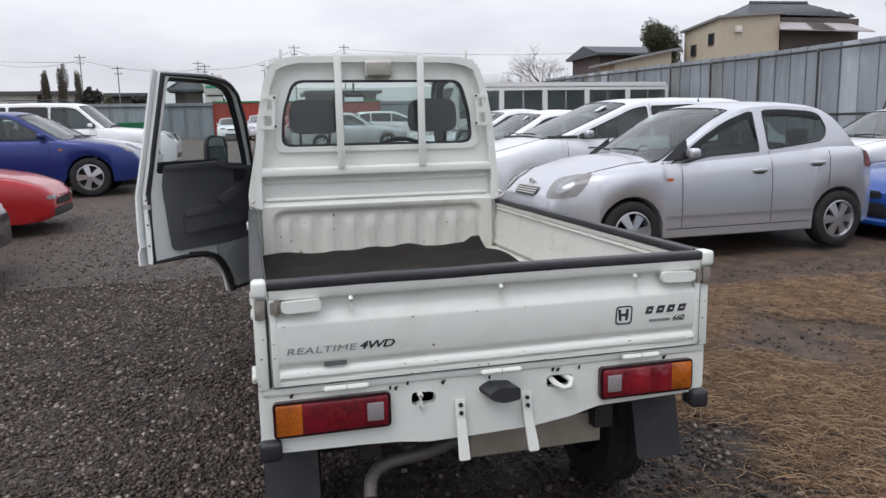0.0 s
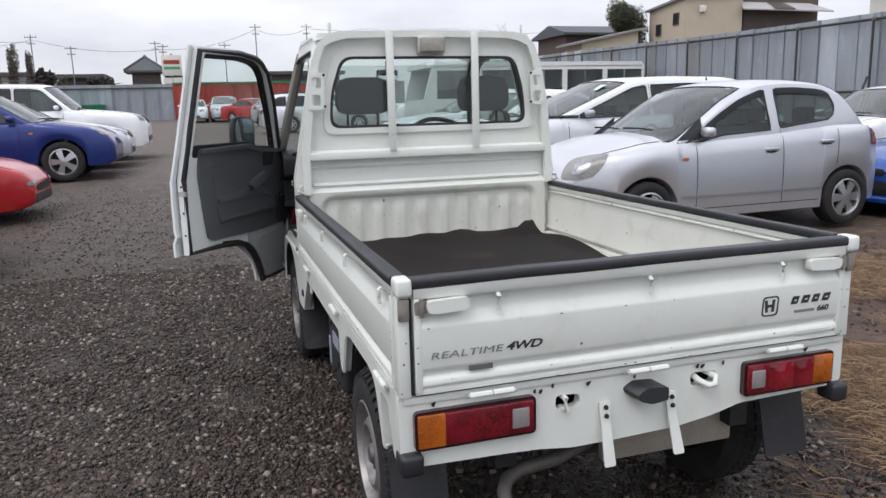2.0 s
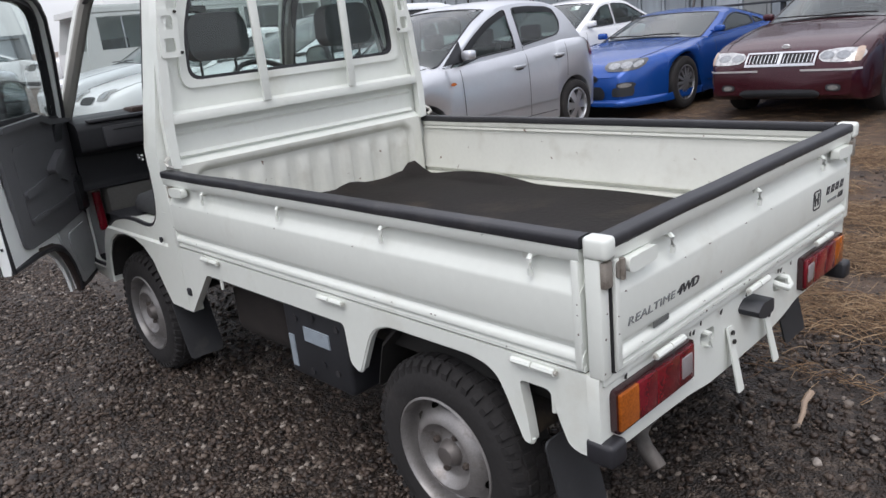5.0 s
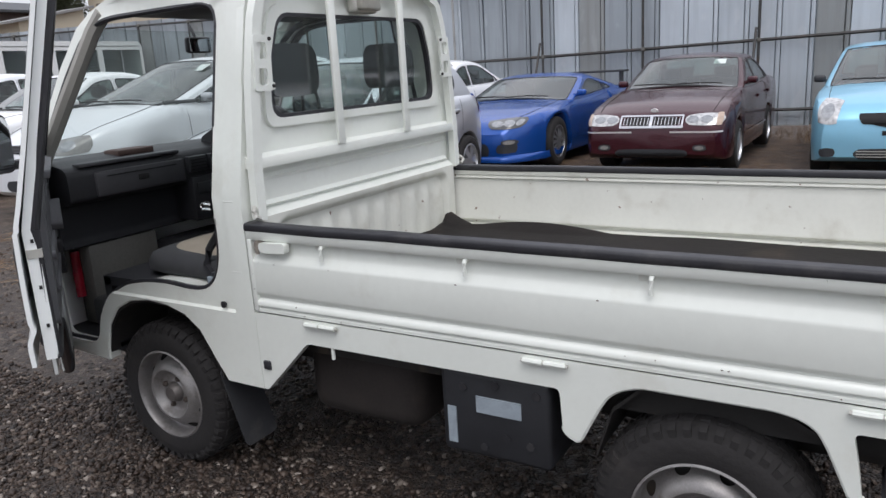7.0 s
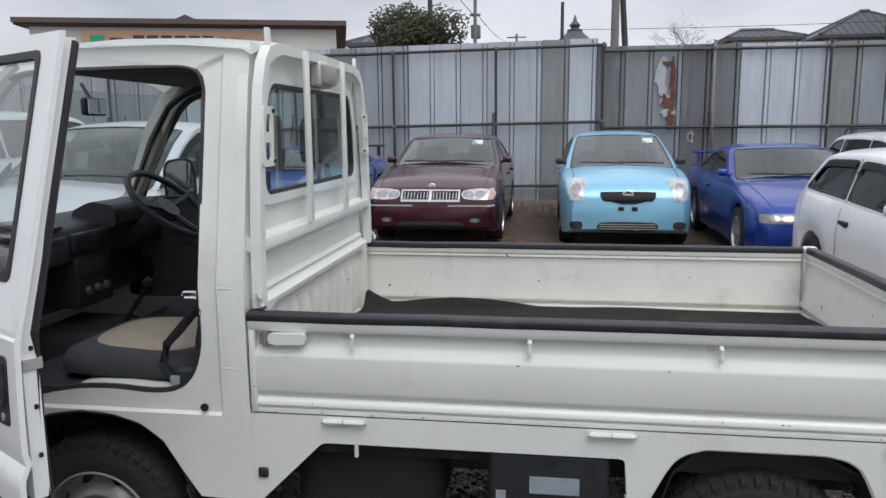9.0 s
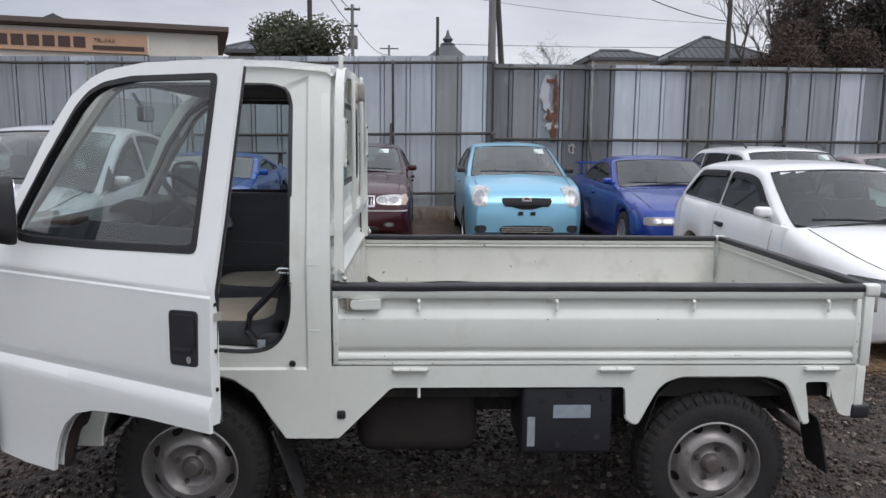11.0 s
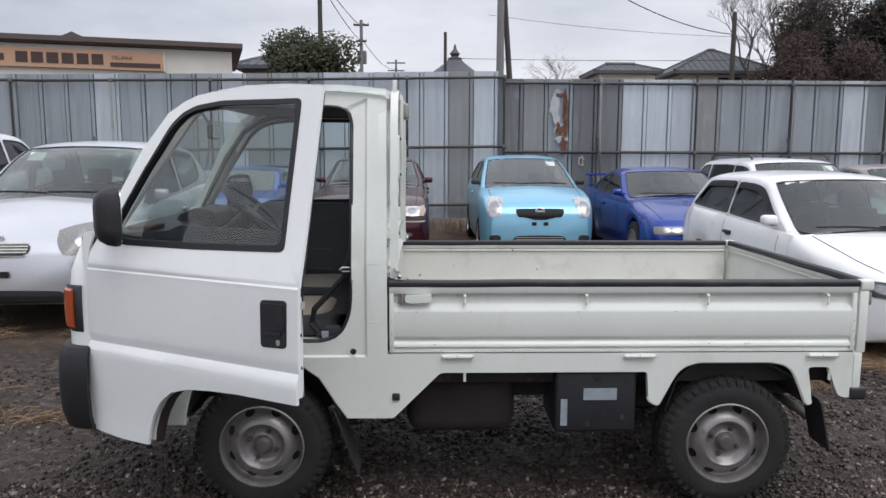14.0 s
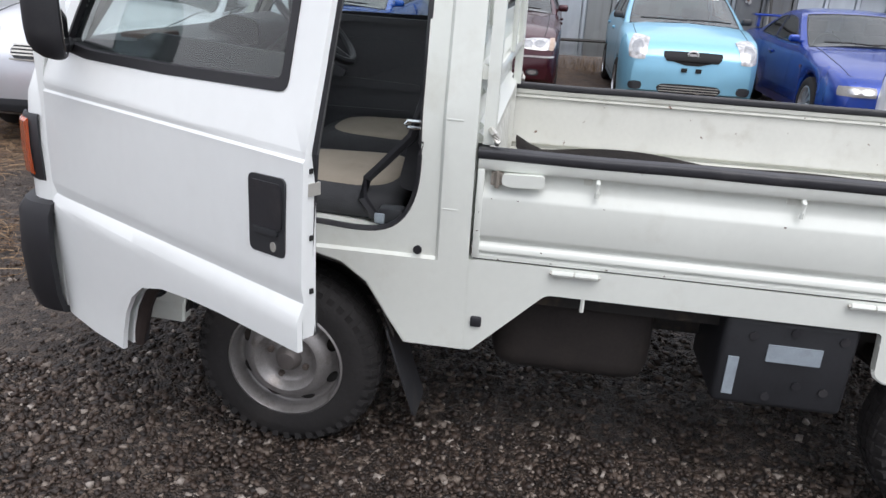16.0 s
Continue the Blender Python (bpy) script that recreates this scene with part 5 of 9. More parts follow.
for side, xo in ((-1, XL), (1, XR)):
    bm = bmesh.new()
    lp = [(3.050, 0.365), (3.080, 0.365), (3.082, 1.02), (3.084, 1.10), (3.070, 1.145), (3.035, 1.150), (3.062, 1.06), (3.066, 0.7)]
    plate(bm, [lp], lambda u, v, d: (xo - side * (0.008 + d), u, v), 0.0, 0.02)
    tp("front_corner", bm, M["door_white"])
bm = bmesh.new()
wrap(bm, [(-0.01, 0.350), (0.035, 0.372), (0.052, 0.43), (0.058, 0.55), (0.050, 0.665), (0.030, 0.695), (-0.005, 0.700)], thick=0.02)
tp("front_bumper", bm, M["bumper"], label="matt black front bumper")
for lo, hi in ((1, 5), (10, 14)):
    bm = bmesh.new()
    wrap(bm, [(0.002, 0.752), (0.008, 0.760), (0.010, 0.845), (0.008, 0.930), (0.002, 0.938)], lo, hi, thick=0.006)
    ind = tp("indicator_lamp", bm, M["plastic"])
    bm = bmesh.new()
    wrap(bm, [(0.010, 0.766), (0.018, 0.774), (0.021, 0.845), (0.018, 0.916), (0.010, 0.924)], lo + (lo == 1), hi - (lo != 1), thick=0.008)
    tp("amber_lens", bm, M["indicator"], ind, "orange side indicator lens")

# interior
bm = bmesh.new()
box(bm, XL + 0.05, XR - 0.05, 1.94, 2.74, 0.66, 0.695)
box(bm, XL + 0.05, XR - 0.05, 2.70, 3.10, 0.395, 0.425)
box(bm, XL + 0.05, XR - 0.05, 2.70, 2.74, 0.41, 0.69)
tp("cab_floor", bm, M["dash"])
bm = bmesh.new()
dprof = rounded([(3.10, 1.125), (2.98, 1.118), (2.875, 1.10), (2.852, 1.075), (2.852, 0.972), (2.88, 0.955), (2.965, 0.945), (2.965, 0.80), (2.94, 0.775), (3.10, 0.77)], 0.014, 3)
extrude(bm, dprof, lambda u, v, t: (t, u, v), XL + 0.045, XR - 0.045)
DASH_LID = mat("charcoal_dash_plastic", (0.050, 0.050, 0.056), 0.5, var=0.15, scale=7, bump=0.1, bump_scale=220)
dash = tp("dashboard", bm, M["dash"], label="black plastic dashboard")
bm = bmesh.new()
box(bm, -0.545, -0.115, 2.838, 2.862, 0.975, 1.072, bevel=0.008)
lid = tp("glovebox_lid", bm, DASH_LID, dash, "dark grey glovebox lid")
tp("lid_line", bx(-0.50, -0.16, 2.8355, 2.840, 1.050, 1.055), M["gap"], lid)
tp("lid_catch", bx(-0.355, -0.305, 2.834, 2.840, 1.015, 1.038, bevel=0.003), M["gap"], lid)
bm = bmesh.new()
box(bm, -0.60, -0.12, 2.855, 2.90, 1.096, 1.112, bevel=0.006)
tp("dash_lip", bm, DASH_LID, dash)
bm = bmesh.new()
box(bm, -0.36, -0.18, 2.94, 3.04, 1.105, 1.135, bevel=0.008)
tp("dash_tray", bm, mat("brown_tray", (0.075, 0.045, 0.038), 0.6, var=0.2, scale=14), dash, "brown tray on the dashboard")
for x in (-0.045, 0.075):
    bm = bmesh.new()
    box(bm, x - 0.052, x + 0.052, 2.830, 2.86, 1.005, 1.075, bevel=0.006)
    vent = tp("air_vent", bm, M["plastic"], dash)
    for k in range(4):
        tp("vent_slat", bx(x - 0.042, x + 0.042, 2.824, 2.832, 1.016 + 0.014 * k, 1.020 + 0.014 * k), M["gap"], vent)
bm = bmesh.new()
box(bm, -0.085, 0.135, 2.835, 2.97, 0.785, 0.985, bevel=0.012)
stack = tp("centre_console", bm, M["dash"], dash)
tp("radio", bx(-0.065, 0.115, 2.828, 2.838, 0.905, 0.955, bevel=0.003), M["plastic"], stack)
for k in range(3):
    bm = bmesh.new()
    lathe(bm, [(0.018, 0.0), (0.015, -0.014), (0.0001, -0.015)], 12, axis="y", center=(-0.03 + 0.055 * k, 2.834, 0.85))
    tp("heater_knob", bm, M["trim"], stack)
bm = bmesh.new()
lp = rounded([(2.80, 1.075), (2.99, 1.075), (2.985, 1.14), (2.90, 1.178), (2.80, 1.160)], 0.02, 3)
extrude(bm, lp, lambda u, v, t: (t, u, v), 0.125, 0.46)
tp("instrument_hood", bm, M["dash"], dash)
bm = bmesh.new()
ring = []
TILT = Matrix.Rotation(radians(42), 3, "X")
HUB = Vector((0.262, 2.635, 1.155))
for k in range(32):
    a = 2 * math.pi * k / 32
    ring.append(TILT @ Vector((0.19 * math.cos(a), 0.19 * math.sin(a), 0)) + HUB)
tube(bm, ring, 0.014, 8, closed=True)
boss = HUB + TILT @ Vector((0, 0, -0.03))
for a in (0.15, 2.99, 4.71):
    tube(bm, [TILT @ Vector((0.19 * math.cos(a), 0.19 * math.sin(a), 0)) + HUB, boss], 0.013, 6)
tube(bm, [boss + TILT @ Vector((0, 0, 0.02)), boss + TILT @ Vector((0, 0, -0.03)), (0.262, 2.86, 0.98)], [0.055, 0.05, 0.03], 12)
tp("steering_wheel", bm, M["dash"], label="black steering wheel")
bm = bmesh.new()
box(bm, -0.095, 0.035, 2.735, 2.765, 1.512, 1.578, bevel=0.012, seg=3)
rv = tp("rear_view_mirror", bm, M["plastic"])
tp("mirror_face", bx(-0.088, 0.028, 2.7325, 2.7345, 1.518, 1.572), M["mirror"], rv)
bm = bmesh.new()
tube(bm, [(-0.03, 2.76, 1.57), (-0.02, 2.80, 1.63)], 0.007, 6)
tp("mirror_stem", bm, M["plastic"], rv)


def seat(cx):
    s = new("seat")
    s.parent = truck
    s.matrix_basis = truck.matrix_world.inverted()
    tagged(s, label="dark cloth seat with a tan centre panel")
    bm = bmesh.new()
    rings = []
    for inset, z in ((0.035, 0.695), (0.0, 0.715), (0.0, 0.745), (0.012, 0.772), (0.045, 0.785), (0.16, 0.792)):
        lp = rounded([(cx - 0.255 + inset, 2.12 + inset), (cx + 0.255 - inset, 2.12 + inset), (cx + 0.245 - inset, 2.60 - inset), (cx - 0.245 + inset, 2.60 - inset)], 0.10, 5)
        rings.append([bm.verts.new((u, v, z + 0.02 * max(0, (v - 2.4)))) for u, v in lp])
    for p, q in zip(rings, rings[1:]):
        for i in range(len(p)):
            j = (i + 1) % len(p)
            bm.faces.new((p[i], p[j], q[j], q[i]))
    bm.faces.new(rings[-1])
    bm.faces.new(rings[0][::-1])
    finish("cushion", bm, M["fabric"], s, smooth=60)
    bm = bmesh.new()
    rings = []
    for inset, z in ((0.040, 0.783), (0.046, 0.790), (0.10, 0.797), (0.20, 0.800)):
        lp = rounded([(cx - 0.255 + inset, 2.12 + inset), (cx + 0.255 - inset, 2.12 + inset), (cx + 0.20 - inset * 0.8, 2.585 - inset), (cx - 0.20 + inset * 0.8, 2.585 - inset)], 0.13, 6)
        rings.append([bm.verts.new((u, v, z + 0.02 * max(0, (v - 2.4)))) for u, v in lp])
    for p, q in zip(rings, rings[1:]):
        for i in range(len(p)):
            j = (i + 1) % len(p)
            bm.faces.new((p[i], p[j], q[j], q[i]))
    bm.faces.new(rings[-1])
    finish("seat_panel", bm, M["tan"], s, "tan seat centre panel", smooth=60)
    bm = bmesh.new()
    lp = rounded([(1.97, 0.78), (2.13, 0.80), (2.035, 1.24), (1.955, 1.24)], 0.03, 3)
    extrude(bm, lp, lambda u, v, t: (t, u, v), cx - 0.235, cx + 0.235)
    finish("backrest", bm, M["fabric"], s)
    bm = bmesh.new()
    lp = rounded([(cx - 0.13, 1.325), (cx + 0.13, 1.325), (cx + 0.122, 1.500), (cx - 0.122, 1.500)], 0.065, 6)
    plate(bm, [lp], lambda u, v, d: (u, d, v), 1.950, 2.030)
    bmesh.ops.bevel(bm, geom=[e for e in bm.edges if len(e.link_faces) == 2 and e.calc_face_angle(0) > 1.0], offset=0.022, segments=3, affect="EDGES")
    finish("headrest", bm, M["fabric"], s)
    for dx in (-0.075, 0.075):
        bm = bmesh.new()
        tube(bm, [(cx + dx, 1.995, 1.20), (cx + dx, 1.99, 1.35)], 0.006, 6)
        finish("headrest_post", bm, M["plastic"], s)
    return s


seat(-0.345)
seat(0.285)
bm = bmesh.new()
tube(bm, [(XL + 0.155, 2.03, 1.52), (XL + 0.115, 2.035, 1.30), (XL + 0.085, 2.045, 1.1), (-0.60, 2.09, 0.95), (-0.59, 2.165, 0.868), (-0.585, 2.212, 0.82), (-0.595, 2.222, 0.765), (-0.60, 2.185, 0.715)], 0.014, 6)
belt_ob = tp("seat_belt", bm, M["black_rubber"], label="black seat belt")
bm = bmesh.new()
box(bm, -0.635, -0.585, 2.10, 2.17, 0.700, 0.755, bevel=0.010)
tp("belt_reel", bm, M["plastic"], belt_ob)
bm = bmesh.new()
box(bm, -0.642, -0.632, 2.15, 2.178, 0.712, 0.740, bevel=0.003)
tp("buckle_tag", bm, M["worn_label"], belt_ob)
bm = bmesh.new()
tube(bm, [(-0.60, 2.985, 0.57), (-0.60, 2.985, 0.76)], 0.020, 10)
tp("red_flare", bm, M["red_lens"], label="red emergency flare by the footwell")
bm = bmesh.new()
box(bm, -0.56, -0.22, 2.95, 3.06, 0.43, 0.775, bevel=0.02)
# pale panel: footwell shade is put into its dark base colour and blotches
tp("footwell_panel", bm, mat("shaded_bulkhead", (0.12, 0.117, 0.108), 0.7, var=0.25, stain=(0.05, 0.05, 0.05), stain_amount=0.85, stain_scale=6), label="pale bulkhead over the footwell, its colour darkened for the shade there")
bm = bmesh.new()
box(bm, -0.58, -0.28, 2.86, 2.96, 0.44, 0.56, bevel=0.02)
tp("footwell_box", bm, M["fabric"])
bm = bmesh.new()
box(bm, -0.22, 0.16, 2.72, 3.02, 0.43, 0.72, bevel=0.04)
tp("gearbox_cover", bm, M["dash"], label="black gearbox cover")
bm = bmesh.new()
tube(bm, [(0.03, 2.74, 0.70), (0.02, 2.62, 0.86)], [0.012, 0.009], 8)
lathe(bm, [(0.0001, -0.02), (0.02, -0.01), (0.022, 0.01), (0.0001, 0.025)], 12, axis="z", center=(0.02, 2.615, 0.875))
tp("gear_lever", bm, M["gap"])


# ---- doors ----
D_OUT = [(1.045, 1.662), (0.65, 1.670), (0.47, 1.655), (0.40, 1.632), (0.313, 1.58), (0.196, 1.43), (0.085, 1.235), (0.02, 1.12), (-0.02, 1.06), (-0.028, 0.90), (-0.025, 0.70), (-0.018, 0.362), (0.150, 0.356), (0.305, 0.364), (0.318, 0.42), (0.345, 0.485), (0.390, 0.545), (0.455, 0.594), (0.55, 0.622), (0.66, 0.636), (0.787, 0.646), (1.055, 0.655), (1.058, 1.03)]
D_WIN = [(0.965, 1.628), (0.60, 1.632), (0.47, 1.618), (0.40, 1.592), (0.345, 1.545), (0.225, 1.375), (0.12, 1.205), (0.075, 1.118), (0.20, 1.108), (0.55, 1.116), (0.975, 1.136)]
D_WIN = rounded(D_WIN, 0.022, 3)
D_GLASS = [(0.52 + (u - 0.52) * 0.955, 1.375 + (v - 1.375) * 0.925 + 0.002) for u, v in D_WIN]


def crease(r, table):
    if r <= table[0][0]:
        return table[0][1]
    for (a, p), (b, q) in zip(table, table[1:]):
        if r <= b:
            return p + (q - p) * (r - a) / (b - a)
    return table[-1][1]


def build_door(side, angle):
    """s runs back from the hinge, d inwards; side -1 is the passenger's."""
    xo = XL if side < 0 else XR
    A = radians(angle)
    hinge = Vector((xo - side * 0.003, 3.05, 0))
    dv = Vector((side * math.sin(A), -math.cos(A), 0))
    nv = Vector((side * math.cos(A), math.sin(A), 0))

    def at(s, z, d):
        return tuple(hinge + dv * s - nv * (d + 0.23 * max(0.0, z - 1.03)) + Vector((0, 0, z)))

    def bend(bm):
        """Splits a flat (s, z, d) mesh at the creases, shapes it, and sets it in place."""
        for z in (0.42, 0.48, 0.54, 0.60, 0.66, 0.705, 0.73, 0.760, 0.80, 0.85, 0.90, 0.95, 1.002, 1.03, 1.045, 1.10, 1.25, 1.45):
            bmesh.ops.bisect_plane(bm, geom=bm.verts[:] + bm.edges[:] + bm.faces[:], plane_co=(0, z, 0), plane_no=(0, 1, 0))
        for s in (0.02, 0.12, 0.22, 0.32, 0.42, 0.52, 0.62, 0.72, 0.82, 0.92):
            bmesh.ops.bisect_plane(bm, geom=bm.verts[:] + bm.edges[:] + bm.faces[:], plane_co=(s, 0, 0), plane_no=(1, 0, 0))

    door = new("cab_door")
    door.parent = truck
    door.matrix_basis = truck.matrix_world.inverted()
    tagged(door, label="white passenger door standing open with dark grey trim" if side < 0 else "closed white driver door")
    bm = bmesh.new()
    plate(bm, [D_OUT, D_WIN], lambda u, v, d: (u, v, d), 0.0, 0.012)
    bend(bm)
    for c0, slope, offs in ((1.010, 0.022, (0.012, 0.004, -0.001, -0.007, -0.018)), (0.722, 0.030, (0.030, 0.010, 0.0, -0.006, -0.030, -0.050))):
        for o in offs:
            bmesh.ops.bisect_plane(bm, geom=bm.verts[:] + bm.edges[:] + bm.faces[:], plane_co=(0, c0 + o, 0), plane_no=(-slope, 1, 0))

    def pressed(s, z):
        """Depth of the two pressed lines along the door: a shadow groove above, the skin proud below."""
        r1, r2 = z - (1.010 + 0.022 * s), z - (0.722 + 0.030 * s)
        a = crease(r1, ((-0.018, -0.0006), (-0.007, -0.0012), (-0.001, 0.0026), (0.004, 0.0022), (0.012, 0.0)))
        b = crease(r2, ((-0.050, -0.012), (-0.030, -0.010), (-0.006, 0.001), (0.0, 0.005), (0.010, 0.004), (0.030, 0.0)))
        return a + b if r2 > -0.3 else -0.013

    for v in bm.verts:
        s, z, d = v.co
        bulge = 0.012 * math.sin(math.pi * min(1, max(0, (z - 0.45) / 0.7)))
        v.co = at(s, z, d + pressed(s, z) - bulge + 0.05 * max(0, 0.03 - s))
    skin = finish("door_skin", bm, M["door_white"], door, smooth=30)
    # inner frame: white edge, black seal, trim card
    inner = [(0.52 + (u - 0.52) * (0.945 if u > 0.52 else 0.985), 1.02 + (v - 1.02) * 0.985) for u, v in D_OUT]
    bm = bmesh.new()
    plate(bm, [inner, D_WIN], lambda u, v, d: at(u, v, d), 0.014, 0.046)
    frame_ob = finish("door_frame", bm, M["door_white"], door, "white inner door frame")
    bm = bmesh.new()
    tube(bm, [at(u, v, 0.044) for u, v in [(0.52 + (u - 0.52) * (0.925 if u > 0.52 else 0.955), 1.02 + (v - 1.02) * 0.966) for u, v in D_OUT]], 0.014, 8, closed=True)
    finish("door_seal", bm, M["black_rubber"], door, "black rubber seal")
    card = rounded([(0.925, 1.175), (0.922, 1.10), (0.865, 0.72), (0.82, 0.700), (0.50, 0.686), (0.02, 0.686), (0.015, 1.13), (0.30, 1.15), (0.42, 1.180)], 0.022, 3)
    bm = bmesh.new()
    plate(bm, [card], lambda u, v, d: at(u, v, d), 0.044, 0.060)
    trim = finish("trim_card", bm, M["trim"], door, "dark grey moulded trim card")

    def raised(nm, loop, d0, d1, mt, owner, lbl="", r=0.014):
        bq = bmesh.new()
        loop = [(u * 1.10 if owner is trim else u, v) for u, v in loop]
        plate(bq, [rounded(loop, r, 3)], lambda u, v, d: at(u, v, d), d0, d1)
        bmesh.ops.bevel(bq, geom=[e for e in bq.edges if len(e.link_faces) == 2 and e.calc_face_angle(0) > 1.0], offset=0.004, segments=2, affect="EDGES")
        return finish(nm, bq, mt, owner, lbl)

    # the moulded middle field with its steps
    raised("trim_field", [(0.735, 1.090), (0.41, 1.092), (0.33, 1.065), (0.14, 0.915), (0.10, 0.80), (0.16, 0.775), (0.69, 0.775), (0.71, 0.93)], 0.058, 0.068, M["trim"], trim, r=0.03)
    raised("trim_step", [(0.700, 0.915), (0.28, 0.935), (0.20, 0.89), (0.19, 0.86), (0.29, 0.890), (0.695, 0.885)], 0.066, 0.078, M["trim"], trim)
    raised("trim_rib", [(0.690, 0.806), (0.17, 0.800), (0.17, 0.786), (0.690, 0.790)], 0.066, 0.076, M["trim"], trim, r=0.004)
    raised("armrest", [(0.42, 0.955), (0.36, 0.985), (0.26, 1.018), (0.23, 1.000), (0.30, 0.960), (0.40, 0.925)], 0.066, 0.105, M["trim"], trim)
    raised("sill_lip", [(0.84, 1.176), (0.42, 1.178), (0.30, 1.148), (0.03, 1.128), (0.03, 1.110), (0.31, 1.128), (0.43, 1.155), (0.84, 1.152)], 0.056, 0.074, M["trim"], trim, r=0.006)
    raised("inner_handle", [(0.25, 1.125), (0.145, 1.118), (0.145, 1.030), (0.25, 1.038)], 0.058, 0.072, M["plastic"], trim)
    bm = bmesh.new()
    lathe(bm, [(0.024, 0.0), (0.020, 0.018), (0.0001, 0.02)], 12, axis="z")
    for v in bm.verts:
        v.co = at(0.11 + v.co.x, 0.86 + v.co.y, 0.060 + v.co.z)
    finish("window_winder", bm, M["plastic"], trim)
    raised("kick_pocket", [(0.13, 0.84), (0.02, 0.86), (0.02, 0.70), (0.11, 0.70)], 0.056, 0.085, M["dash"], trim)
    low = rounded([(0.285, 0.392), (0.325, 0.47), (0.39, 0.575), (0.455, 0.625), (0.46, 0.680), (0.04, 0.684), (0.0, 0.66), (0.0, 0.392)], 0.02, 3)
    bm = bmesh.new()
    plate(bm, [low], lambda u, v, d: at(u, v, d), 0.044, 0.054)
    lower = finish("lower_panel", bm, mat("grey_inner_panel", (0.44, 0.45, 0.45), 0.6, var=0.12, scale=6), door, "bare grey lower inner panel")
    raised("panel_swage", [(0.26, 0.425), (0.36, 0.585), (0.36, 0.645), (0.06, 0.645), (0.06, 0.425)], 0.052, 0.060, mat("grey_swage", (0.40, 0.41, 0.41), 0.6, var=0.12, scale=6), lower, r=0.05)
    bm = bmesh.new()
    tube(bm, [at(u, v, 0.036) for u, v in ((0.30, 0.37), (0.325, 0.43), (0.35, 0.49), (0.395, 0.555), (0.46, 0.612), (0.56, 0.645), (0.72, 0.665))], 0.018, 8)
    finish("arch_seal", bm, mat("dark_rusty_seal", (0.035, 0.024, 0.021), 0.8, var=0.4, scale=20), door, "dark rusty seal along the wheel arch edge")
    # window: black channel and glass
    bm = bmesh.new()
    plate(bm, [D_WIN, D_GLASS], lambda u, v, d: at(u, v, d), -0.003, 0.030)
    finish("window_channel", bm, M["bumper"], door, "black rubber window channel")
    bm = bmesh.new()
    plate(bm, [rounded([(0.962, 1.10), (0.960, 1.196), (0.44, 1.192), (0.37, 1.166), (0.11, 1.146), (0.095, 1.095)], 0.014, 3)], lambda u, v, d: at(u, v, d), 0.031, 0.0425)
    finish("sill_pad", bm, M["bumper"], door, "black pad along the foot of the window")
    bm = bmesh.new()
    plate(bm, [D_GLASS], lambda u, v, d: at(u, v, d), 0.012, 0.016)
    bmesh.ops.bisect_plane(bm, geom=bm.verts[:] + bm.edges[:] + bm.faces[:], plane_co=(0, 0, 1.2), plane_no=(0, 0, 1))
    pane_sides(finish("door_glass", bm, M["glass"], door, "side window glass with rain spots"), [a - b for a, b in zip(at(0.5, 1.3, -0.1), at(0.5, 1.3, 0.0))])
    bm = bmesh.new()
    o = rounded([(0.898, 0.824), (1.010, 0.832), (1.012, 0.988), (0.900, 0.980)], 0.016, 4)
    plate(bm, [o], lambda u, v, d: at(u, v, d), -0.0135, 0.0)
    hd = finish("handle_recess", bm, M["plastic"], door, "black recessed door handle")
    bm = bmesh.new()
    plate(bm, [rounded([(0.908, 0.880), (1.003, 0.886), (1.003, 0.976), (0.908, 0.970)], 0.010, 3)], lambda u, v, d: at(u, v, d), -0.017, -0.013)
    flap = finish("handle_flap", bm, M["black_rubber"], hd)
    bm = bmesh.new()
    plate(bm, [rounded([(0.918, 0.868), (0.990, 0.872), (0.990, 0.884), (0.918, 0.880)], 0.004, 2)], lambda u, v, d: at(u, v, d), -0.020, -0.013)
    finish("flap_lip", bm, M["plastic"], flap)
    bm = bmesh.new()
    plate(bm, [[(0.975 + 0.008 * math.cos(q), 0.848 + 0.010 * math.sin(q)) for q in [2 * math.pi * k / 12 for k in range(12)]]], lambda u, v, d: at(u, v, d), -0.016, -0.013)
    finish("key_lock", bm, M["zinc"], hd)
    # latch hardware on the rear edge
    for z in (0.76, 0.87, 1.00):
        bm = bmesh.new()
        c = Vector(at(1.0265, z, 0.034))
        q = [c + dv * a + nv * b + Vector((0, 0, e)) for a in (-0.004, 0.004) for b in (-0.004, 0.004) for e in (-0.005, 0.005)]
        vs = [bm.verts.new(p) for p in q]
        for i in ((0, 1, 3, 2), (4, 6, 7, 5), (0, 4, 5, 1), (2, 3, 7, 6), (0, 2, 6, 4), (1, 5, 7, 3)):
            bm.faces.new([vs[j] for j in i])
        finish("edge_bolt", bm, M["gap"], frame_ob)
    bm = bmesh.new()
    c = Vector(at(1.024, 0.965, 0.034))
    q = [c + dv * a + nv * b + Vector((0, 0, e)) for a in (-0.006, 0.008) for b in (-0.020, 0.020) for e in (-0.012, 0.012)]
    vs = [bm.verts.new(p) for p in q]
    for i in ((0, 1, 3, 2), (4, 6, 7, 5), (0, 4, 5, 1), (2, 3, 7, 6), (0, 2, 6, 4), (1, 5, 7, 3)):
        bm.faces.new([vs[j] for j in i])
    finish("door_latch", bm, M["zinc"], frame_ob)
    # wing mirror
    mh = new("wing_mirror")
    mh.parent = door
    mh.matrix_basis = Matrix.Identity(4)
    bm = bmesh.new()
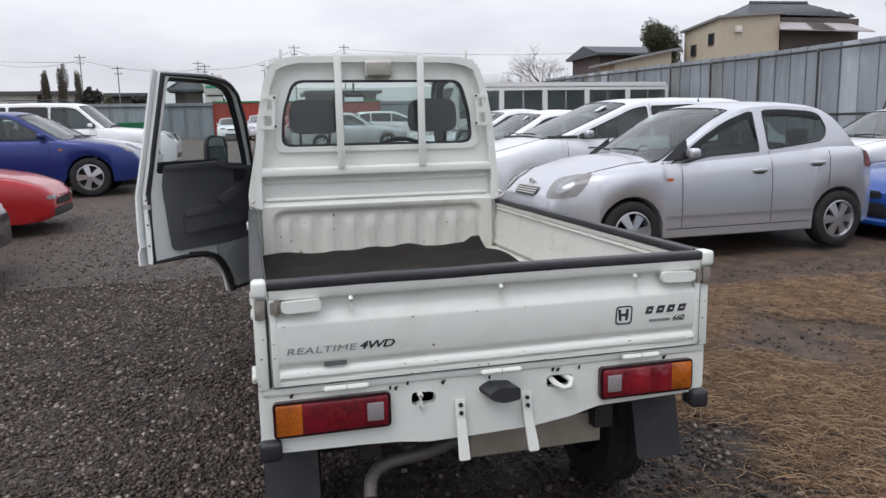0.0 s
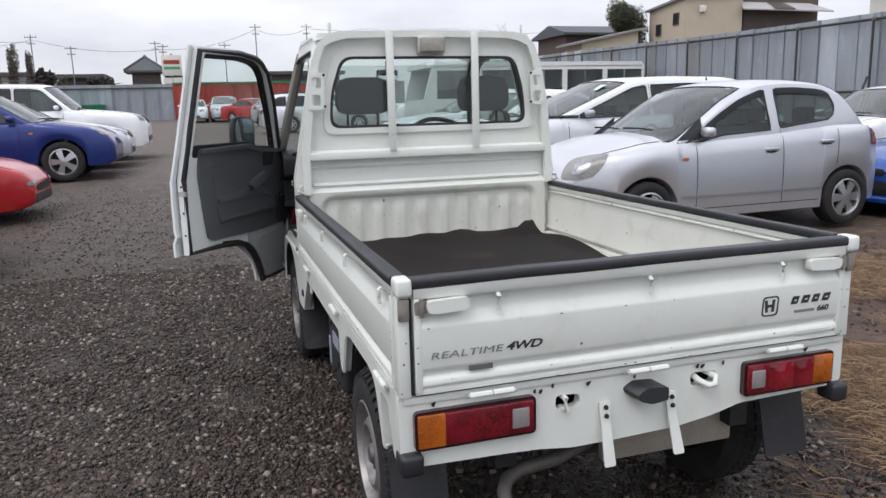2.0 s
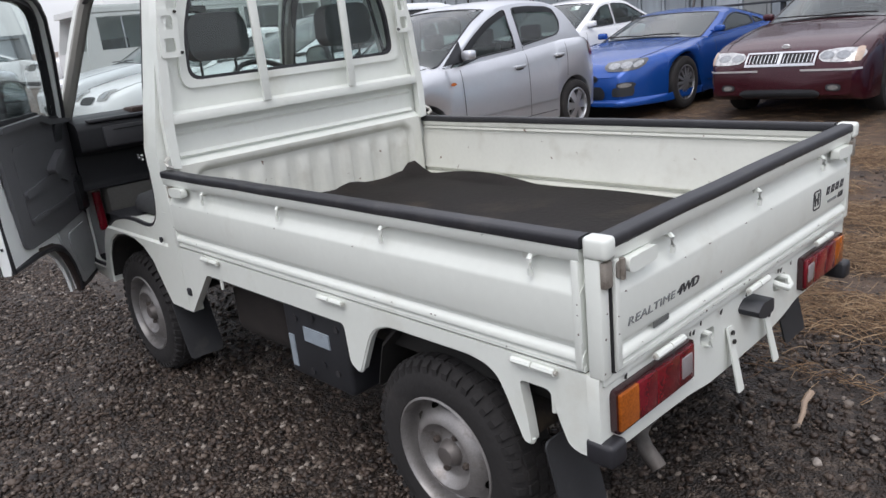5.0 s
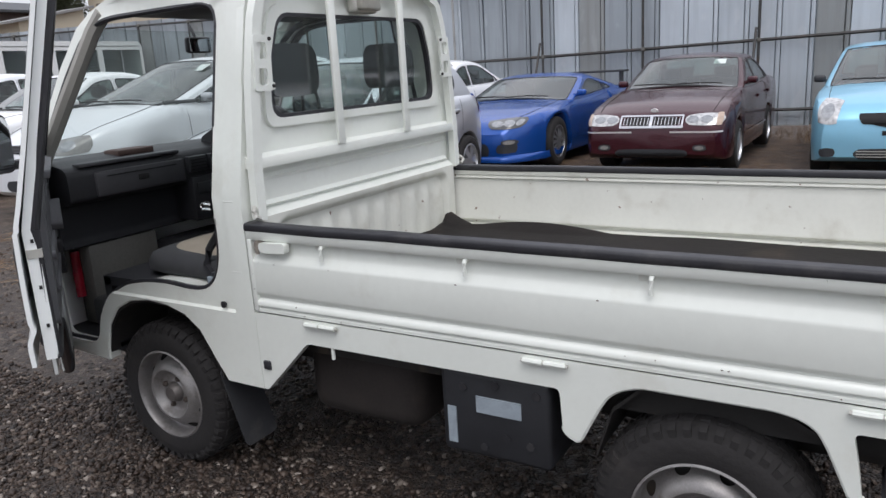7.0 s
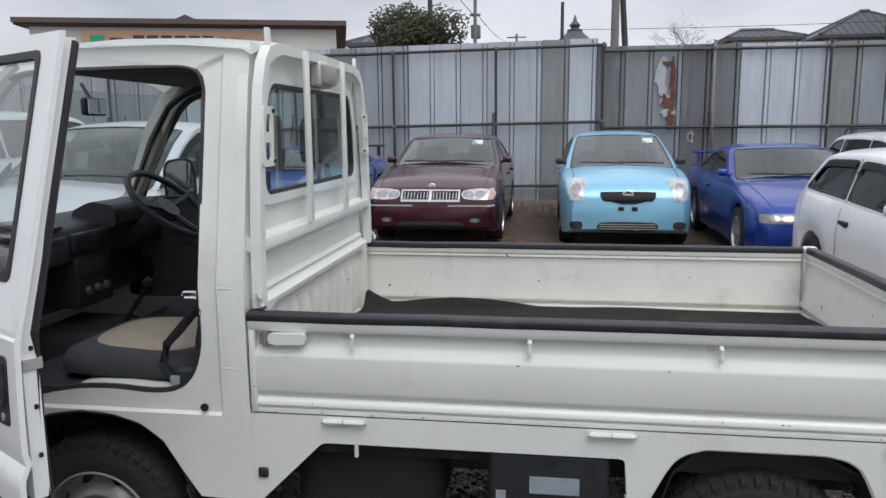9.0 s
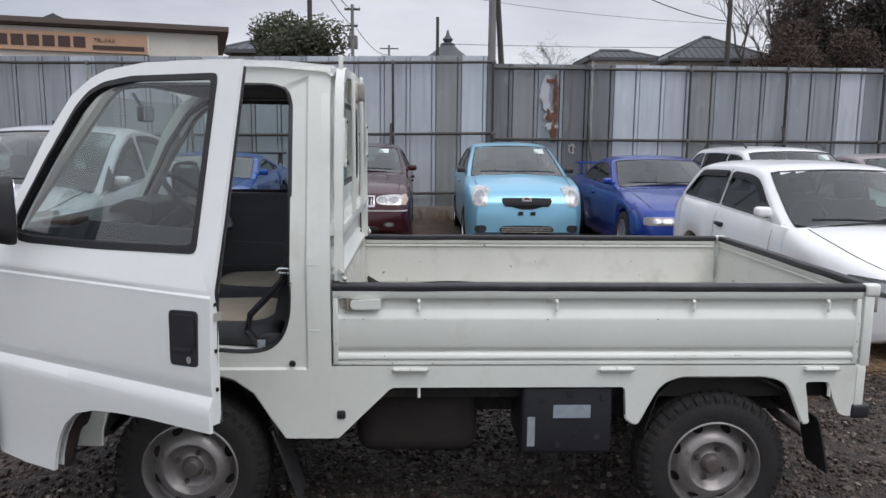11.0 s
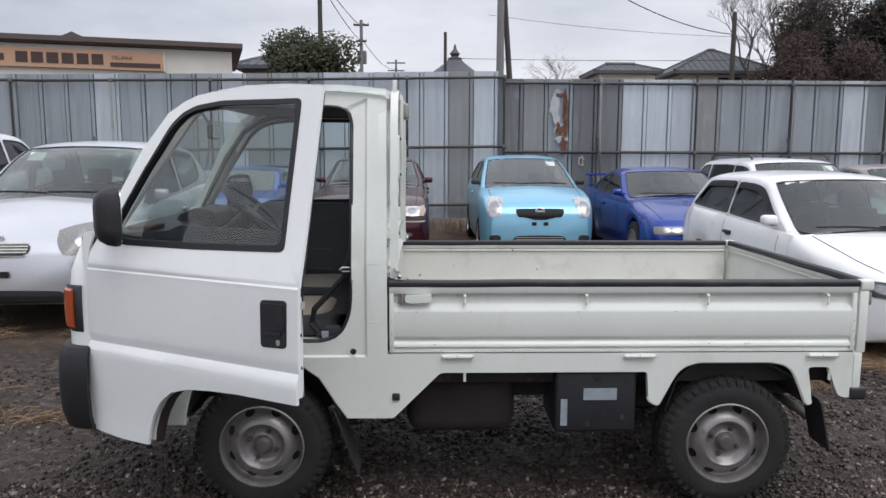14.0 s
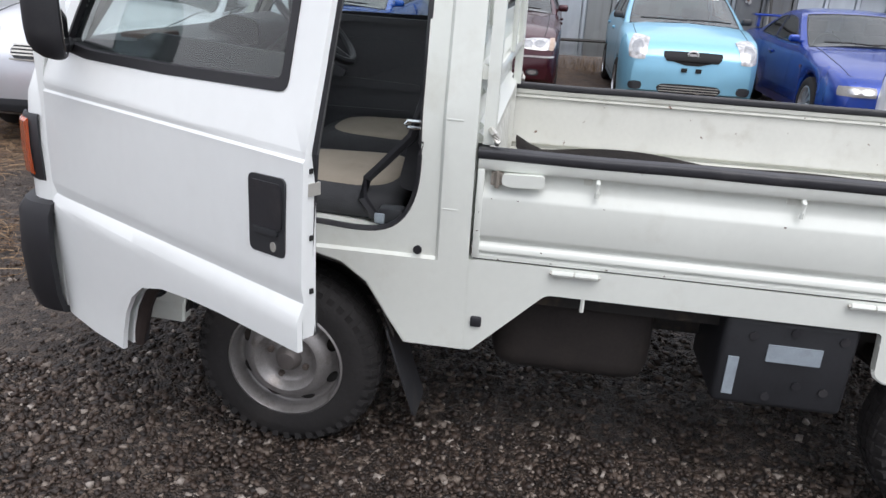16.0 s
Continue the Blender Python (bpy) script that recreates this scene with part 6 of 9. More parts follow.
    o = rounded([(-0.066, 1.112), (0.058, 1.118), (0.078, 1.16), (0.076, 1.26), (0.060, 1.322), (0.020, 1.332), (-0.058, 1.318), (-0.072, 1.27)], 0.030, 4)
    base = hinge + dv * 0.228 + nv * 0.041 + Vector((side * 0.02, 0, 0))
    # the housing lies across the door, its face to the rear
    fwd = (dv * 0.887 + nv * 0.468).normalized()
    wide = fwd
    thick = Vector((-fwd.y, fwd.x, 0)) * (1 if side < 0 else -1)
    if thick.y > 0:
        thick = -thick
    place = lambda u, v, d: tuple(base + wide * u - thick * (0.035 - d) + Vector((0, 0, v)))
    shells = [[bm.verts.new(place(u * f, 1.224 + (v - 1.224) * f, d)) for u, v in o] for d, f in ((-0.030, 0.45), (-0.026, 0.66), (-0.014, 0.83), (0.004, 0.94), (0.026, 0.995), (0.040, 1.0), (0.048, 0.975), (0.050, 0.93))]
    for r0, r1 in zip(shells, shells[1:]):
        for k in range(len(o)):
            bm.faces.new((r0[k], r0[(k + 1) % len(o)], r1[(k + 1) % len(o)], r1[k]))
    bm.faces.new(shells[0])
    bm.faces.new(shells[-1])
    finish("mirror_housing", bm, M["bumper"], mh, "black wing mirror housing")
    bm = bmesh.new()
    o2 = [(u * 0.84, 1.228 + (v - 1.228) * 0.88) for u, v in o]
    plate(bm, [o2], lambda u, v, d: tuple(base + wide * u - thick * (0.035 - d) + Vector((0, 0, v))), 0.051, 0.053)
    finish("mirror_glass", bm, M["mirror"], mh)
    bm = bmesh.new()
    tube(bm, [tuple(base + wide * -0.03 + Vector((0, 0, 1.14))), at(0.10, 1.135, -0.004)], 0.018, 8)
    finish("mirror_arm", bm, M["plastic"], mh)
    return door


build_door(-1, 32.3)
build_door(1, 0.0)

# rubber mat lying in the bed
bm = bmesh.new()
nx, ny = 26, 34
rows = []
for j in range(ny + 1):
    row = []
    for i in range(nx + 1):
        u, v = i / nx, j / ny
        x = XL + 0.055 + (XR - XL - 0.20) * u
        y = 0.05 + 1.80 * v + 0.012 * math.sin(u * 21)
        edge = max(0.0, (v - 0.93) / 0.07) ** 1.5
        curl = 0.034 * edge * (0.45 + 0.9 * max(0, noise.noise((u * 7, 3.1, 0)) + 0.15) + (0.9 if u > 0.93 else 0))
        curl += 0.03 * max(0, (u - 0.96) / 0.04) * max(0, math.sin(v * 9 + 1)) * (v > 0.25)
        z = 0.700 + curl + 0.006 * noise.noise((x * 3, y * 3, 0)) + 0.006
        row.append(bm.verts.new((x, y, z)))
    rows.append(row)
for a, b in zip(rows, rows[1:]):
    for i in range(nx):
        bm.faces.new((a[i], a[i + 1], b[i + 1], b[i]))
bmesh.ops.solidify(bm, geom=bm.faces[:], thickness=0.008)
tagged(finish("bed_mat", bm, M["mat_rubber"]), label="black rubber mat curling up at its edge on truck bed", category="mat")


# ---- parked cars ----
from mathutils.bvhtree import BVHTree


def lerp_table(table, x):
    if x <= table[0][0]:
        return table[0][1]
    for (a, p), (b, q) in zip(table, table[1:]):
        if x <= b:
            t = (x - a) / max(1e-6, b - a)
            return p + (q - p) * t
    return table[-1][1]


def smooth_table(table, x, r):
    return sum(lerp_table(table, x + r * k) for k in (-1, -0.5, 0, 0.5, 1)) / 5


WHEEL_MESHES = {}


def car_wheel(parent, x, y, side, r, style, spokes, width=0.19, gz=0.0):
    """A wheel with tyre and spoked rim; its outer face looks to side * y."""
    w = new("wheel")
    w.parent = parent
    w.matrix_basis = pose(x, y, r + gz, 0, 0, 0 if side > 0 else 180)
    key = (round(r, 3), style, spokes, width)
    if key not in WHEEL_MESHES:
        rr = r * 0.66
        bm = bmesh.new()
        lathe(bm, [(rr, 0.0), (rr + 0.012, 0.010), (r * 0.86, 0.012), (r * 0.96, 0.0), (r, -0.025), (r, 0.025 - width), (r * 0.95, -width), (rr, -width), (rr - 0.01, -width / 2), (rr, 0)], 36, axis="y")
        tyre = finish("tyre", bm, M["tyre"], w)
        bm = bmesh.new()
        lathe(bm, [(rr + 0.004, 0.004), (rr - 0.010, 0.008), (rr - 0.018, -0.012), (rr - 0.022, -0.09)], 40, axis="y")
        lathe(bm, [(r * 0.22, -0.02), (r * 0.20, 0.004), (r * 0.08, 0.008), (0.0001, 0.010)], 20, axis="y")
        for k in range(spokes):
            a = 2 * math.pi * k / spokes
            wi, wo = r * (0.10 if spokes < 9 else 0.05), r * (0.055 if spokes > 9 else 0.10 if spokes > 6 else 0.17)
            pts = [(r * 0.14, -wi), (r * 0.14, wi), (rr - 0.012, wo), (rr - 0.012, -wo)]
            c, s = math.cos(a), math.sin(a)
            va = [bm.verts.new((p * c - q * s, 0.006 - 0.018 * (p > r * 0.3), p * s + q * c)) for p, q in pts]
            vb = [bm.verts.new((p * c - q * s, -0.030, p * s + q * c)) for p, q in pts]
            bm.faces.new(va)
            for i in range(4):
                bm.faces.new((va[i], va[(i + 1) % 4], vb[(i + 1) % 4], vb[i]))
        rim = finish("rim", bm, M[style], w)
        bm = bmesh.new()
        lathe(bm, [(rr - 0.02, -0.085), (0.001, -0.08)], 24, axis="y")
        disc = finish("brake_disc", bm, M["under"], w)
        WHEEL_MESHES[key] = (tyre.data, rim.data, disc.data)
    else:
        for nm, me in zip(("tyre", "rim", "brake_disc"), WHEEL_MESHES[key]):
            ob = new(nm, me)
            ob.parent = w
    return w


def build_car(name, label, m, spec, paint_mat, group="parked cars"):
    """A car with its nose at x = 0, running back along +x. spec holds its measures."""
    S = dict(L=4.0, W=1.68, H=1.45, clear=0.195, wr=0.29, fx=0.75, rx=3.1, deck=None, glass="side_glass", rear_glass="side_glass", rim="alloy", spokes=6, nose_w=0.86, tail_w=0.92, nose_d=0.45, tail_d=0.35,
             tumble=0.16, split=(0.50,), handle=True, lamp_y=(0.40, 0.78), lamp_z=(0.62, 0.74), lamp_dir=0.45, grille=(0.28, 0.58, 0.68), intake=(0.42, 0.28, 0.40), tail=(0.70, 0.98), mirror_x=None, moulding=False, crown=0.035, bow=0.16)
    S.update(spec)
    L, W, H = S["L"], S["W"], S["H"]
    top = S["top"]           # (x, z) of bonnet, belt line and boot
    cab = S["cab"]           # x of: screen base, roof front, roof rear, rear screen base
    car = thing(name, label, "car", m, group=group)
    R = S["wr"] + 0.042

    def low(x):
        z = S["clear"] + 0.035 * max(0, 1 - x / 0.3) + 0.06 * max(0, 1 - (L - x) / 0.4)
        for wx in (S["fx"], S["rx"]):
            d = abs(x - wx)
            if d < R:
                z = max(z, S["wr"] + math.sqrt(R * R - d * d) * 0.98)
        return z

    def half(x):
        a = max(0.0, 1 - x / S["nose_d"])
        b = max(0.0, 1 - (L - x) / S["tail_d"])
        flare = sum(0.008 * max(0, 1 - abs(x - wx) / 0.5) for wx in (S["fx"], S["rx"]))
        return W / 2 * (1 - (1 - S["nose_w"]) * a ** 2.2 - (1 - S["tail_w"]) * b ** 2.2) - 0.008 + flare

    xs = set([0, 0.02, 0.06, 0.12, 0.2, 0.3, L, L - 0.02, L - 0.06, L - 0.12, L - 0.2])
    for wx in (S["fx"], S["rx"]):
        for k in range(-9, 10):
            xs.add(wx + R * math.sin(k / 9 * math.pi / 2))
    x = 0.35
    while x < L - 0.2:
        xs.add(x)
        x += 0.11
    for c in (cab[0], cab[3]):
        xs.add(c)
    xs = sorted(round(v, 4) for v in xs if 0 <= v <= L)
    xs = [v for i, v in enumerate(xs) if i == 0 or v - xs[i - 1] > 0.004]
    bm = bmesh.new()
    rings = []
    for x in xs:
        e = min(1.0, x / 0.15, (L - x) / 0.10)
        e = 1 - (1 - e) ** 2
        w = half(x) * (0.955 + 0.045 * e)
        zt = smooth_table(top, x, 0.06)
        zl = low(x)
        zt = zt - 0.05 * (1 - e)
        zl2 = zl + 0.05 * (1 - e)
        hi = zt - 0.03
        crown = S["crown"] * min(1.0, x / 0.7) ** 0.8
        sh = S.get("shoulder", 0.80)
        waist = lambda f: zl2 + (hi - zl2) * f
        pts = [(0.0, zl2), (w * 0.95, zl2), (w * 0.978, zl2 + 0.012), (w * 0.992, waist(0.20)), (w, waist(0.45)), (w * 0.997, waist(0.66)), (w * 0.986, waist(0.84)), (w * 0.966, waist(0.95)), (w * 0.936, hi + 0.012), (w * 0.88, zt), (w * 0.60, zt + crown * 0.6), (0.0, zt + crown)]
        rings.append([bm.verts.new((x, y, z)) for y, z in pts] + [bm.verts.new((x, -y, z)) for y, z in pts[-2:0:-1]])
    c = len(rings[0])
    for i, (a, b) in enumerate(zip(rings, rings[1:])):
        xm = (xs[i] + xs[i + 1]) / 2
        for k in range(c):
            if cab[0] + 0.02 < xm < cab[3] - 0.02 and k in (9, 10, 11, 12):
                continue
            bm.faces.new((a[k], a[(k + 1) % c], b[(k + 1) % c], b[k]))
    bm.faces.new(rings[0])
    bm.faces.new(rings[-1][::-1])
    bmesh.ops.recalc_face_normals(bm, faces=bm.faces[:])
    tree = BVHTree.FromBMesh(bm)
    finish("body", bm, paint_mat, car, smooth=38)

    # cabin: sections along the car, from the belt line up the side and over the roof
    x0, x1, x2, x3 = cab
    tumble, bow0 = S["tumble"], S["bow"]
    hb = lambda x: half(min(L, max(0.0, x))) * 0.925
    belt = lambda x: smooth_table(top, x, 0.06) - 0.024
    prof = S.get("roof") or [(x0, belt(x0) + 0.06), (x1, H - 0.05), (x1 + 0.22, H - 0.015), ((x1 + x2) / 2, H), (x2 - 0.2, H - 0.015), (x2, H - 0.05), (x3, belt(x3) + 0.05)]

    def over(x, f):
        """Height of screen, roof and rear screen at station x, f of the half width out."""
        t = min(1.0, max(0.0, (x - x1) / (x2 - x1)))
        k = f ** 2.5
        return smooth_table(prof, x - bow0 * k * (1 - t) + 0.07 * k * t, 0.06) - 0.035 * f * f - 0.028 * f ** 8

    def edge_z(x):
        return max(belt(x) + 0.003, over(x, 1.0))

    def flank(x, z):
        zb_ = belt(x)
        u = min(1.0, max(0.0, (z - zb_) / (H - zb_)))
        return hb(x) * (1 - tumble * u ** 1.2)

    pillars = [x0 + 0.20 + (x3 - 0.30 - x0) * s for s in S["split"]]
    x_end = S.get("glass_end", x0 + 0.20 + (x3 - 0.30 - x0) * S.get("side_end", 0.93))
    polys = S.get("windows")
    if polys is None:
        polys = []
        ends = [x0 + 0.08] + [p for p in pillars if p < x_end - 0.1] + [x_end]
        for i, (p, q) in enumerate(zip(ends, ends[1:])):
            p, q = p + (0.028 if i else 0), q - (0.028 if q != x_end else 0)
            lean = S.get("end_lean", 0.14) if q == x_end else 0.015
            stations = [p + (q - p) * k / 14 for k in range(15)]
            stations = [x for x in stations if edge_z(x) - 0.055 > belt(x) + 0.06]
            if len(stations) < 3:
                continue
            lowers = [(x, belt(x) + 0.045) for x in stations]
            n_ = len(stations) - 1
            uppers = [(x - lean * (k / n_) ** 3, edge_z(x - lean * (k / n_) ** 3) - 0.055) for k, x in enumerate(stations)]
            polys.append(rounded(lowers + uppers[::-1], 0.03, 2))
    else:
        polys = [rounded([(x, min(z, edge_z(x) - 0.045)) for x, z in p], 0.035, 3) for p in polys]

    def inside(p, x, z):
        hit = False
        for (xa_, za_), (xb_, zb_) in zip(p, p[1:] + p[:1]):
            if (za_ > z) != (zb_ > z) and x < xa_ + (z - za_) * (xb_ - xa_) / (zb_ - za_):
                hit = not hit
        return hit

    def snap(x, z, reach):
        best, bd = None, reach
        for p in polys:
            for (xa_, za_), (xb_, zb_) in zip(p, p[1:] + p[:1]):
                ux, uz = xb_ - xa_, zb_ - za_
                t = ((x - xa_) * ux + (z - za_) * uz) / max(1e-9, ux * ux + uz * uz)
                t = min(1, max(0, t))
                cx_, cz_ = xa_ + t * ux, za_ + t * uz
                d = math.hypot(x - cx_, z - cz_)
                if d < bd:
                    best, bd = (cx_, cz_), d
        return best

    fs = [1.0, 0.97, 0.94, 0.90, 0.80, 0.62, 0.42, 0.20, 0.0]
    n_side, step = 12, 0.034
    count = int((x3 - x0) / step)
    stations = [x0 + (x3 - x0) * k / count for k in range(count + 1)]
    screen_top = lambda f: x1 - 0.02 + bow0 * f ** 2.5
    rear_top = lambda f: x2 + S.get("rear_lip", 0.05) - 0.07 * f ** 2.5
    sills = {}
    for f in fs:
        run = [x0 + 0.005 * k for k in range(int((x1 - x0 + bow0) / 0.005))]
        sills[f] = next((x for x in run if over(x, f) > belt(x) + 0.022), x0)
    grid = []
    for x in stations:
        row = []
        ze, zb_ = edge_z(x), belt(x)
        for k in range(n_side):
            z = zb_ + (ze - zb_) * k / n_side
            q = snap(x, z, 0.019) if 0 < k else None
            xx, z = q or (x, z)
            row.append((xx, flank(xx, z), z))
        for f in fs:
            xx = x
            for line in (screen_top(f), rear_top(f), sills[f]):
                if abs(x - line) < step * 0.5:
                    xx = line
            z = over(xx, f)
            row.append((xx, f * flank(xx, edge_z(xx)), max(z, belt(xx) + 0.003)))
        grid.append(row)

    shells = {}
    for i in range(count):
        for k in range(len(grid[0]) - 1):
            quad = [grid[i][k], grid[i + 1][k], grid[i + 1][k + 1], grid[i][k + 1]]
            xm, zm = sum(p[0] for p in quad) / 4, sum(p[2] for p in quad) / 4
            kind = "shell"
            if k < n_side:
                for j, p in enumerate(polys):
                    if inside(p, xm, zm):
                        kind = "side_window%d" % j
                        break
            else:
                fm = (fs[k - n_side] + fs[k - n_side + 1]) / 2
                if xm < screen_top(fm):
                    if zm < belt(xm) + 0.018 + 0.01 * (1 - fm) or xm < sills[fs[k - n_side + 1]] - 0.004:
                        kind = "cowl"
                    elif fm < 0.90:
                        kind = "windscreen"
                elif xm > rear_top(fm) and fm < 0.90 and zm > belt(xm) + S.get("rear_sill", 0.05):
                    kind = "rear_window"
            for mirror in (1, -1):
                key2 = kind + ("m" if mirror < 0 and kind.startswith("side") else "")
                bq, cache = shells.setdefault(key2, (bmesh.new(), {}))
                vq = []
                for p in quad:
                    key = (round(p[0], 4), round(p[1] * mirror, 4), round(p[2], 4))
                    if key not in cache:
                        cache[key] = bq.verts.new(key)
                    if cache[key] not in vq:
                        vq.append(cache[key])
                if len(vq) >= 3:
                    try:
                        bq.faces.new(vq)
                    except ValueError:
                        pass
    glazing = {}
    for kind, (bq, _) in shells.items():
        if kind == "shell":
            finish("roof_shell", bq, paint_mat, car, smooth=50)
        elif kind == "cowl":
            left = set(bq.verts)
            while left:
                piece, queue = set(), [left.pop()]
                while queue:
                    v = queue.pop()
                    piece.add(v)
                    for e in v.link_edges:
                        w = e.other_vert(v)
                        if w in left:
                            left.discard(w)
                            queue.append(w)
                one, made = bmesh.new(), {}
                for f in bq.faces:
                    if f.verts[0] in piece:
                        one.faces.new([made.setdefault(v, None) or made.update({v: one.verts.new(v.co)}) or made[v] for v in f.verts])
                finish("cowl", one, M["plastic"], car, "black plastic screen cowl", smooth=50)
            bq.free()
        else:
            nm = "side_window" if kind.startswith("side") else kind
            mt = "car_screen" if nm == "windscreen" else S["rear_glass"] if nm == "rear_window" or (nm == "side_window" and not kind.startswith("side_window0")) else S["glass"]
            glazing[kind] = finish(nm, bq, M[mt], car, smooth=50)
            glazing[kind].visible_shadow = False

    # a dark seal round each pane
    def seal(kind, pts, r=0.009):
        if kind in glazing:
            bq = bmesh.new()
            tube(bq, pts, r, 5, closed=True)
            finish("window_seal", bq, M["plastic"], glazing[kind])

    for j, p in enumerate(polys):
        for mirror in (1, -1):
            seal("side_window%d" % j + ("m" if mirror < 0 else ""), [(x, mirror * flank(x, z), z) for x, z in p], S.get("seal", 0.010))
    around = [f for f in fs if f <= 0.90]
    spot = lambda x, f, s_: (x, s_ * f * flank(x, edge_z(x)), over(x, f))
    for kind, near, far in (("windscreen", lambda f: sills[f] + 0.01, screen_top), ("rear_window", rear_top, lambda f: x3 - 0.03)):
        if kind == "rear_window":
            run = [x3 - 0.005 * k for k in range(160)]
            ends = {f: next((x for x in run if over(x, f) > belt(x) + S.get("rear_sill", 0.05)), x3) for f in around}
            far = lambda f: ends[f]
        pts = [spot(near(f), f, 1) for f in around[::-1]]
        pts += [spot(near(0.9) + (far(0.9) - near(0.9)) * k / 8, 0.9, 1) for k in range(1, 8)]
        pts += [spot(far(f), f, 1) for f in around]
        pts += [spot(far(f), f, -1) for f in around[-2::-1]]
        pts += [spot(near(0.9) + (far(0.9) - near(0.9)) * k / 8, 0.9, -1) for k in range(7, 0, -1)]
        pts += [spot(near(f), f, -1) for f in around[:-1]]
        seal(kind, pts)
    for p in pillars[:1]:
        for mirror in (1, -1):
            bq = bmesh.new()
            tube(bq, [(p, mirror * (flank(p, z) + 0.001), z) for z in (belt(p), (belt(p) + edge_z(p)) / 2, edge_z(p) - 0.03)], 0.003, 4)
            finish("panel_gap", bq, M["gap"], car)

    # interior
    bmi = bmesh.new()
    box(bmi, x0 - 0.05, x3 + 0.02, -W * 0.40, W * 0.40, 0.34, 0.40)
    box(bmi, x0 - 0.02, x0 + 0.40, -W * 0.40, W * 0.40, 0.40, smooth_table(top, x0, 0.05) - 0.015, bevel=0.05)
    for x in (x0 - 0.06, x3 + 0.0):
        box(bmi, x, x + 0.02, -W * 0.42, W * 0.42, 0.30, smooth_table(top, x, 0.05) - 0.03)
    for y in (-W * 0.415, W * 0.415):
        box(bmi, x0, x3, y - 0.02, y + 0.02, 0.34, min(smooth_table(top, x0 + 0.3, 0.05), smooth_table(top, x3 - 0.2, 0.05)) - 0.04)
    finish("cabin_lining", bmi, M["dash"], car)
    seat_x = x0 + 0.95
    for sx, ys in ((seat_x, (-W * 0.21, W * 0.21)), (min(seat_x + 0.85, x3 - 0.35), (-W * 0.21, W * 0.21))):
        for y in ys:
            bmi = bmesh.new()
            box(bmi, sx - 0.45, sx + 0.08, y - 0.24, y + 0.24, 0.42, 0.56, bevel=0.05)
            lp = rounded([(sx, 0.52), (sx + 0.13, 0.52), (sx + 0.22, 1.02), (sx + 0.14, 1.04)], 0.03, 2)
            extrude(bmi, lp, lambda u, v, t: (u, t, v), y - 0.23, y + 0.23)
            box(bmi, sx + 0.15, sx + 0.24, y - 0.13, y + 0.13, 1.04, min(H - 0.16, 1.20), bevel=0.035)
            finish("seat", bmi, M["fabric"], car)
    bmi = bmesh.new()
    ring = [(x0 + 0.55 + 0.06 * math.sin(a), W * 0.21 + 0.18 * math.cos(a), 0.88 + 0.17 * math.sin(a)) for a in [2 * math.pi * k / 20 for k in range(20)]]
    tube(bmi, ring, 0.013, 6, closed=True)
    finish("steering_wheel", bmi, M["dash"], car)

    # conforming pieces
    def conform(nm, corners, ray, mt, nu=8, nv=5, off=0.006, rnd=0.6, lbl="", parent=None):
        b = bmesh.new()
        d = Vector(ray).normalized()
        cor = [Vector(p) for p in corners]
        pts = {}
        for i in range(nu + 1):
            for j in range(nv + 1):
                u, v = 2 * i / nu - 1, 2 * j / nv - 1
                uu, vv = u * math.sqrt(max(0, 1 - rnd * v * v / 2)), v * math.sqrt(max(0, 1 - rnd * u * u / 2))
                a, e = (uu + 1) / 2, (vv + 1) / 2
                p = cor[0] * (1 - a) * (1 - e) + cor[1] * a * (1 - e) + cor[2] * a * e + cor[3] * (1 - a) * e
                hit = tree.ray_cast(p - d * 2.0, d, 6.0)
                if hit[0] is not None:
                    nrm = hit[1] if hit[1].dot(d) < 0 else -hit[1]
                    pts[(i, j)] = b.verts.new(hit[0] + nrm * off)
        for i in range(nu):
            for j in range(nv):
                q = [pts.get(k) for k in ((i, j), (i + 1, j), (i + 1, j + 1), (i, j + 1))]
                if all(q):
                    zs = [w.co for w in q]
                    if max((s - t).length for s in zs for t in zs) < 0.5:
                        b.faces.new(q)
        if not b.faces:
            b.free()
            return None
        return finish(nm, b, M[mt] if isinstance(mt, str) else mt, parent or car, lbl, smooth=60)

    def front_patch(nm, y0, y1, z0, z1, mt, skew=0.0, **kw):
        return conform(nm, [(0, y0, z0), (0, y1, z0 + skew), (0, y1, z1 + skew), (0, y0, z1)], (1, 0, 0), mt, **kw)

    def side_patch(nm, xa, xb, z0, z1, side, mt, **kw):
        return conform(nm, [(xa, side * W, z0), (xb, side * W, z0), (xb, side * W, z1), (xa, side * W, z1)], (0, -side, 0), mt, **kw)

    hw = W / 2
    la, lb = S["lamp_y"]
    lz, lt = S["lamp_z"]
    for side in (-1, 1):
        k = S["lamp_dir"]
        rise_z = S.get("lamp_rise", 0.03)
        cor = [(0.0, side * hw * la, lz), (0.1, side * hw * lb, lz + rise_z * 0.4), (0.1 + S.get("lamp_back", 0.0), side * hw * lb, lt + rise_z), (0.05, side * hw * la, lt)]
        hl = conform("headlamp", cor, (1, -side * k, 0), S.get("lamp_mat", "head_lens"), nu=10, nv=6, off=0.008, rnd=S.get("lamp_round", 0.5), lbl="clear headlamp")
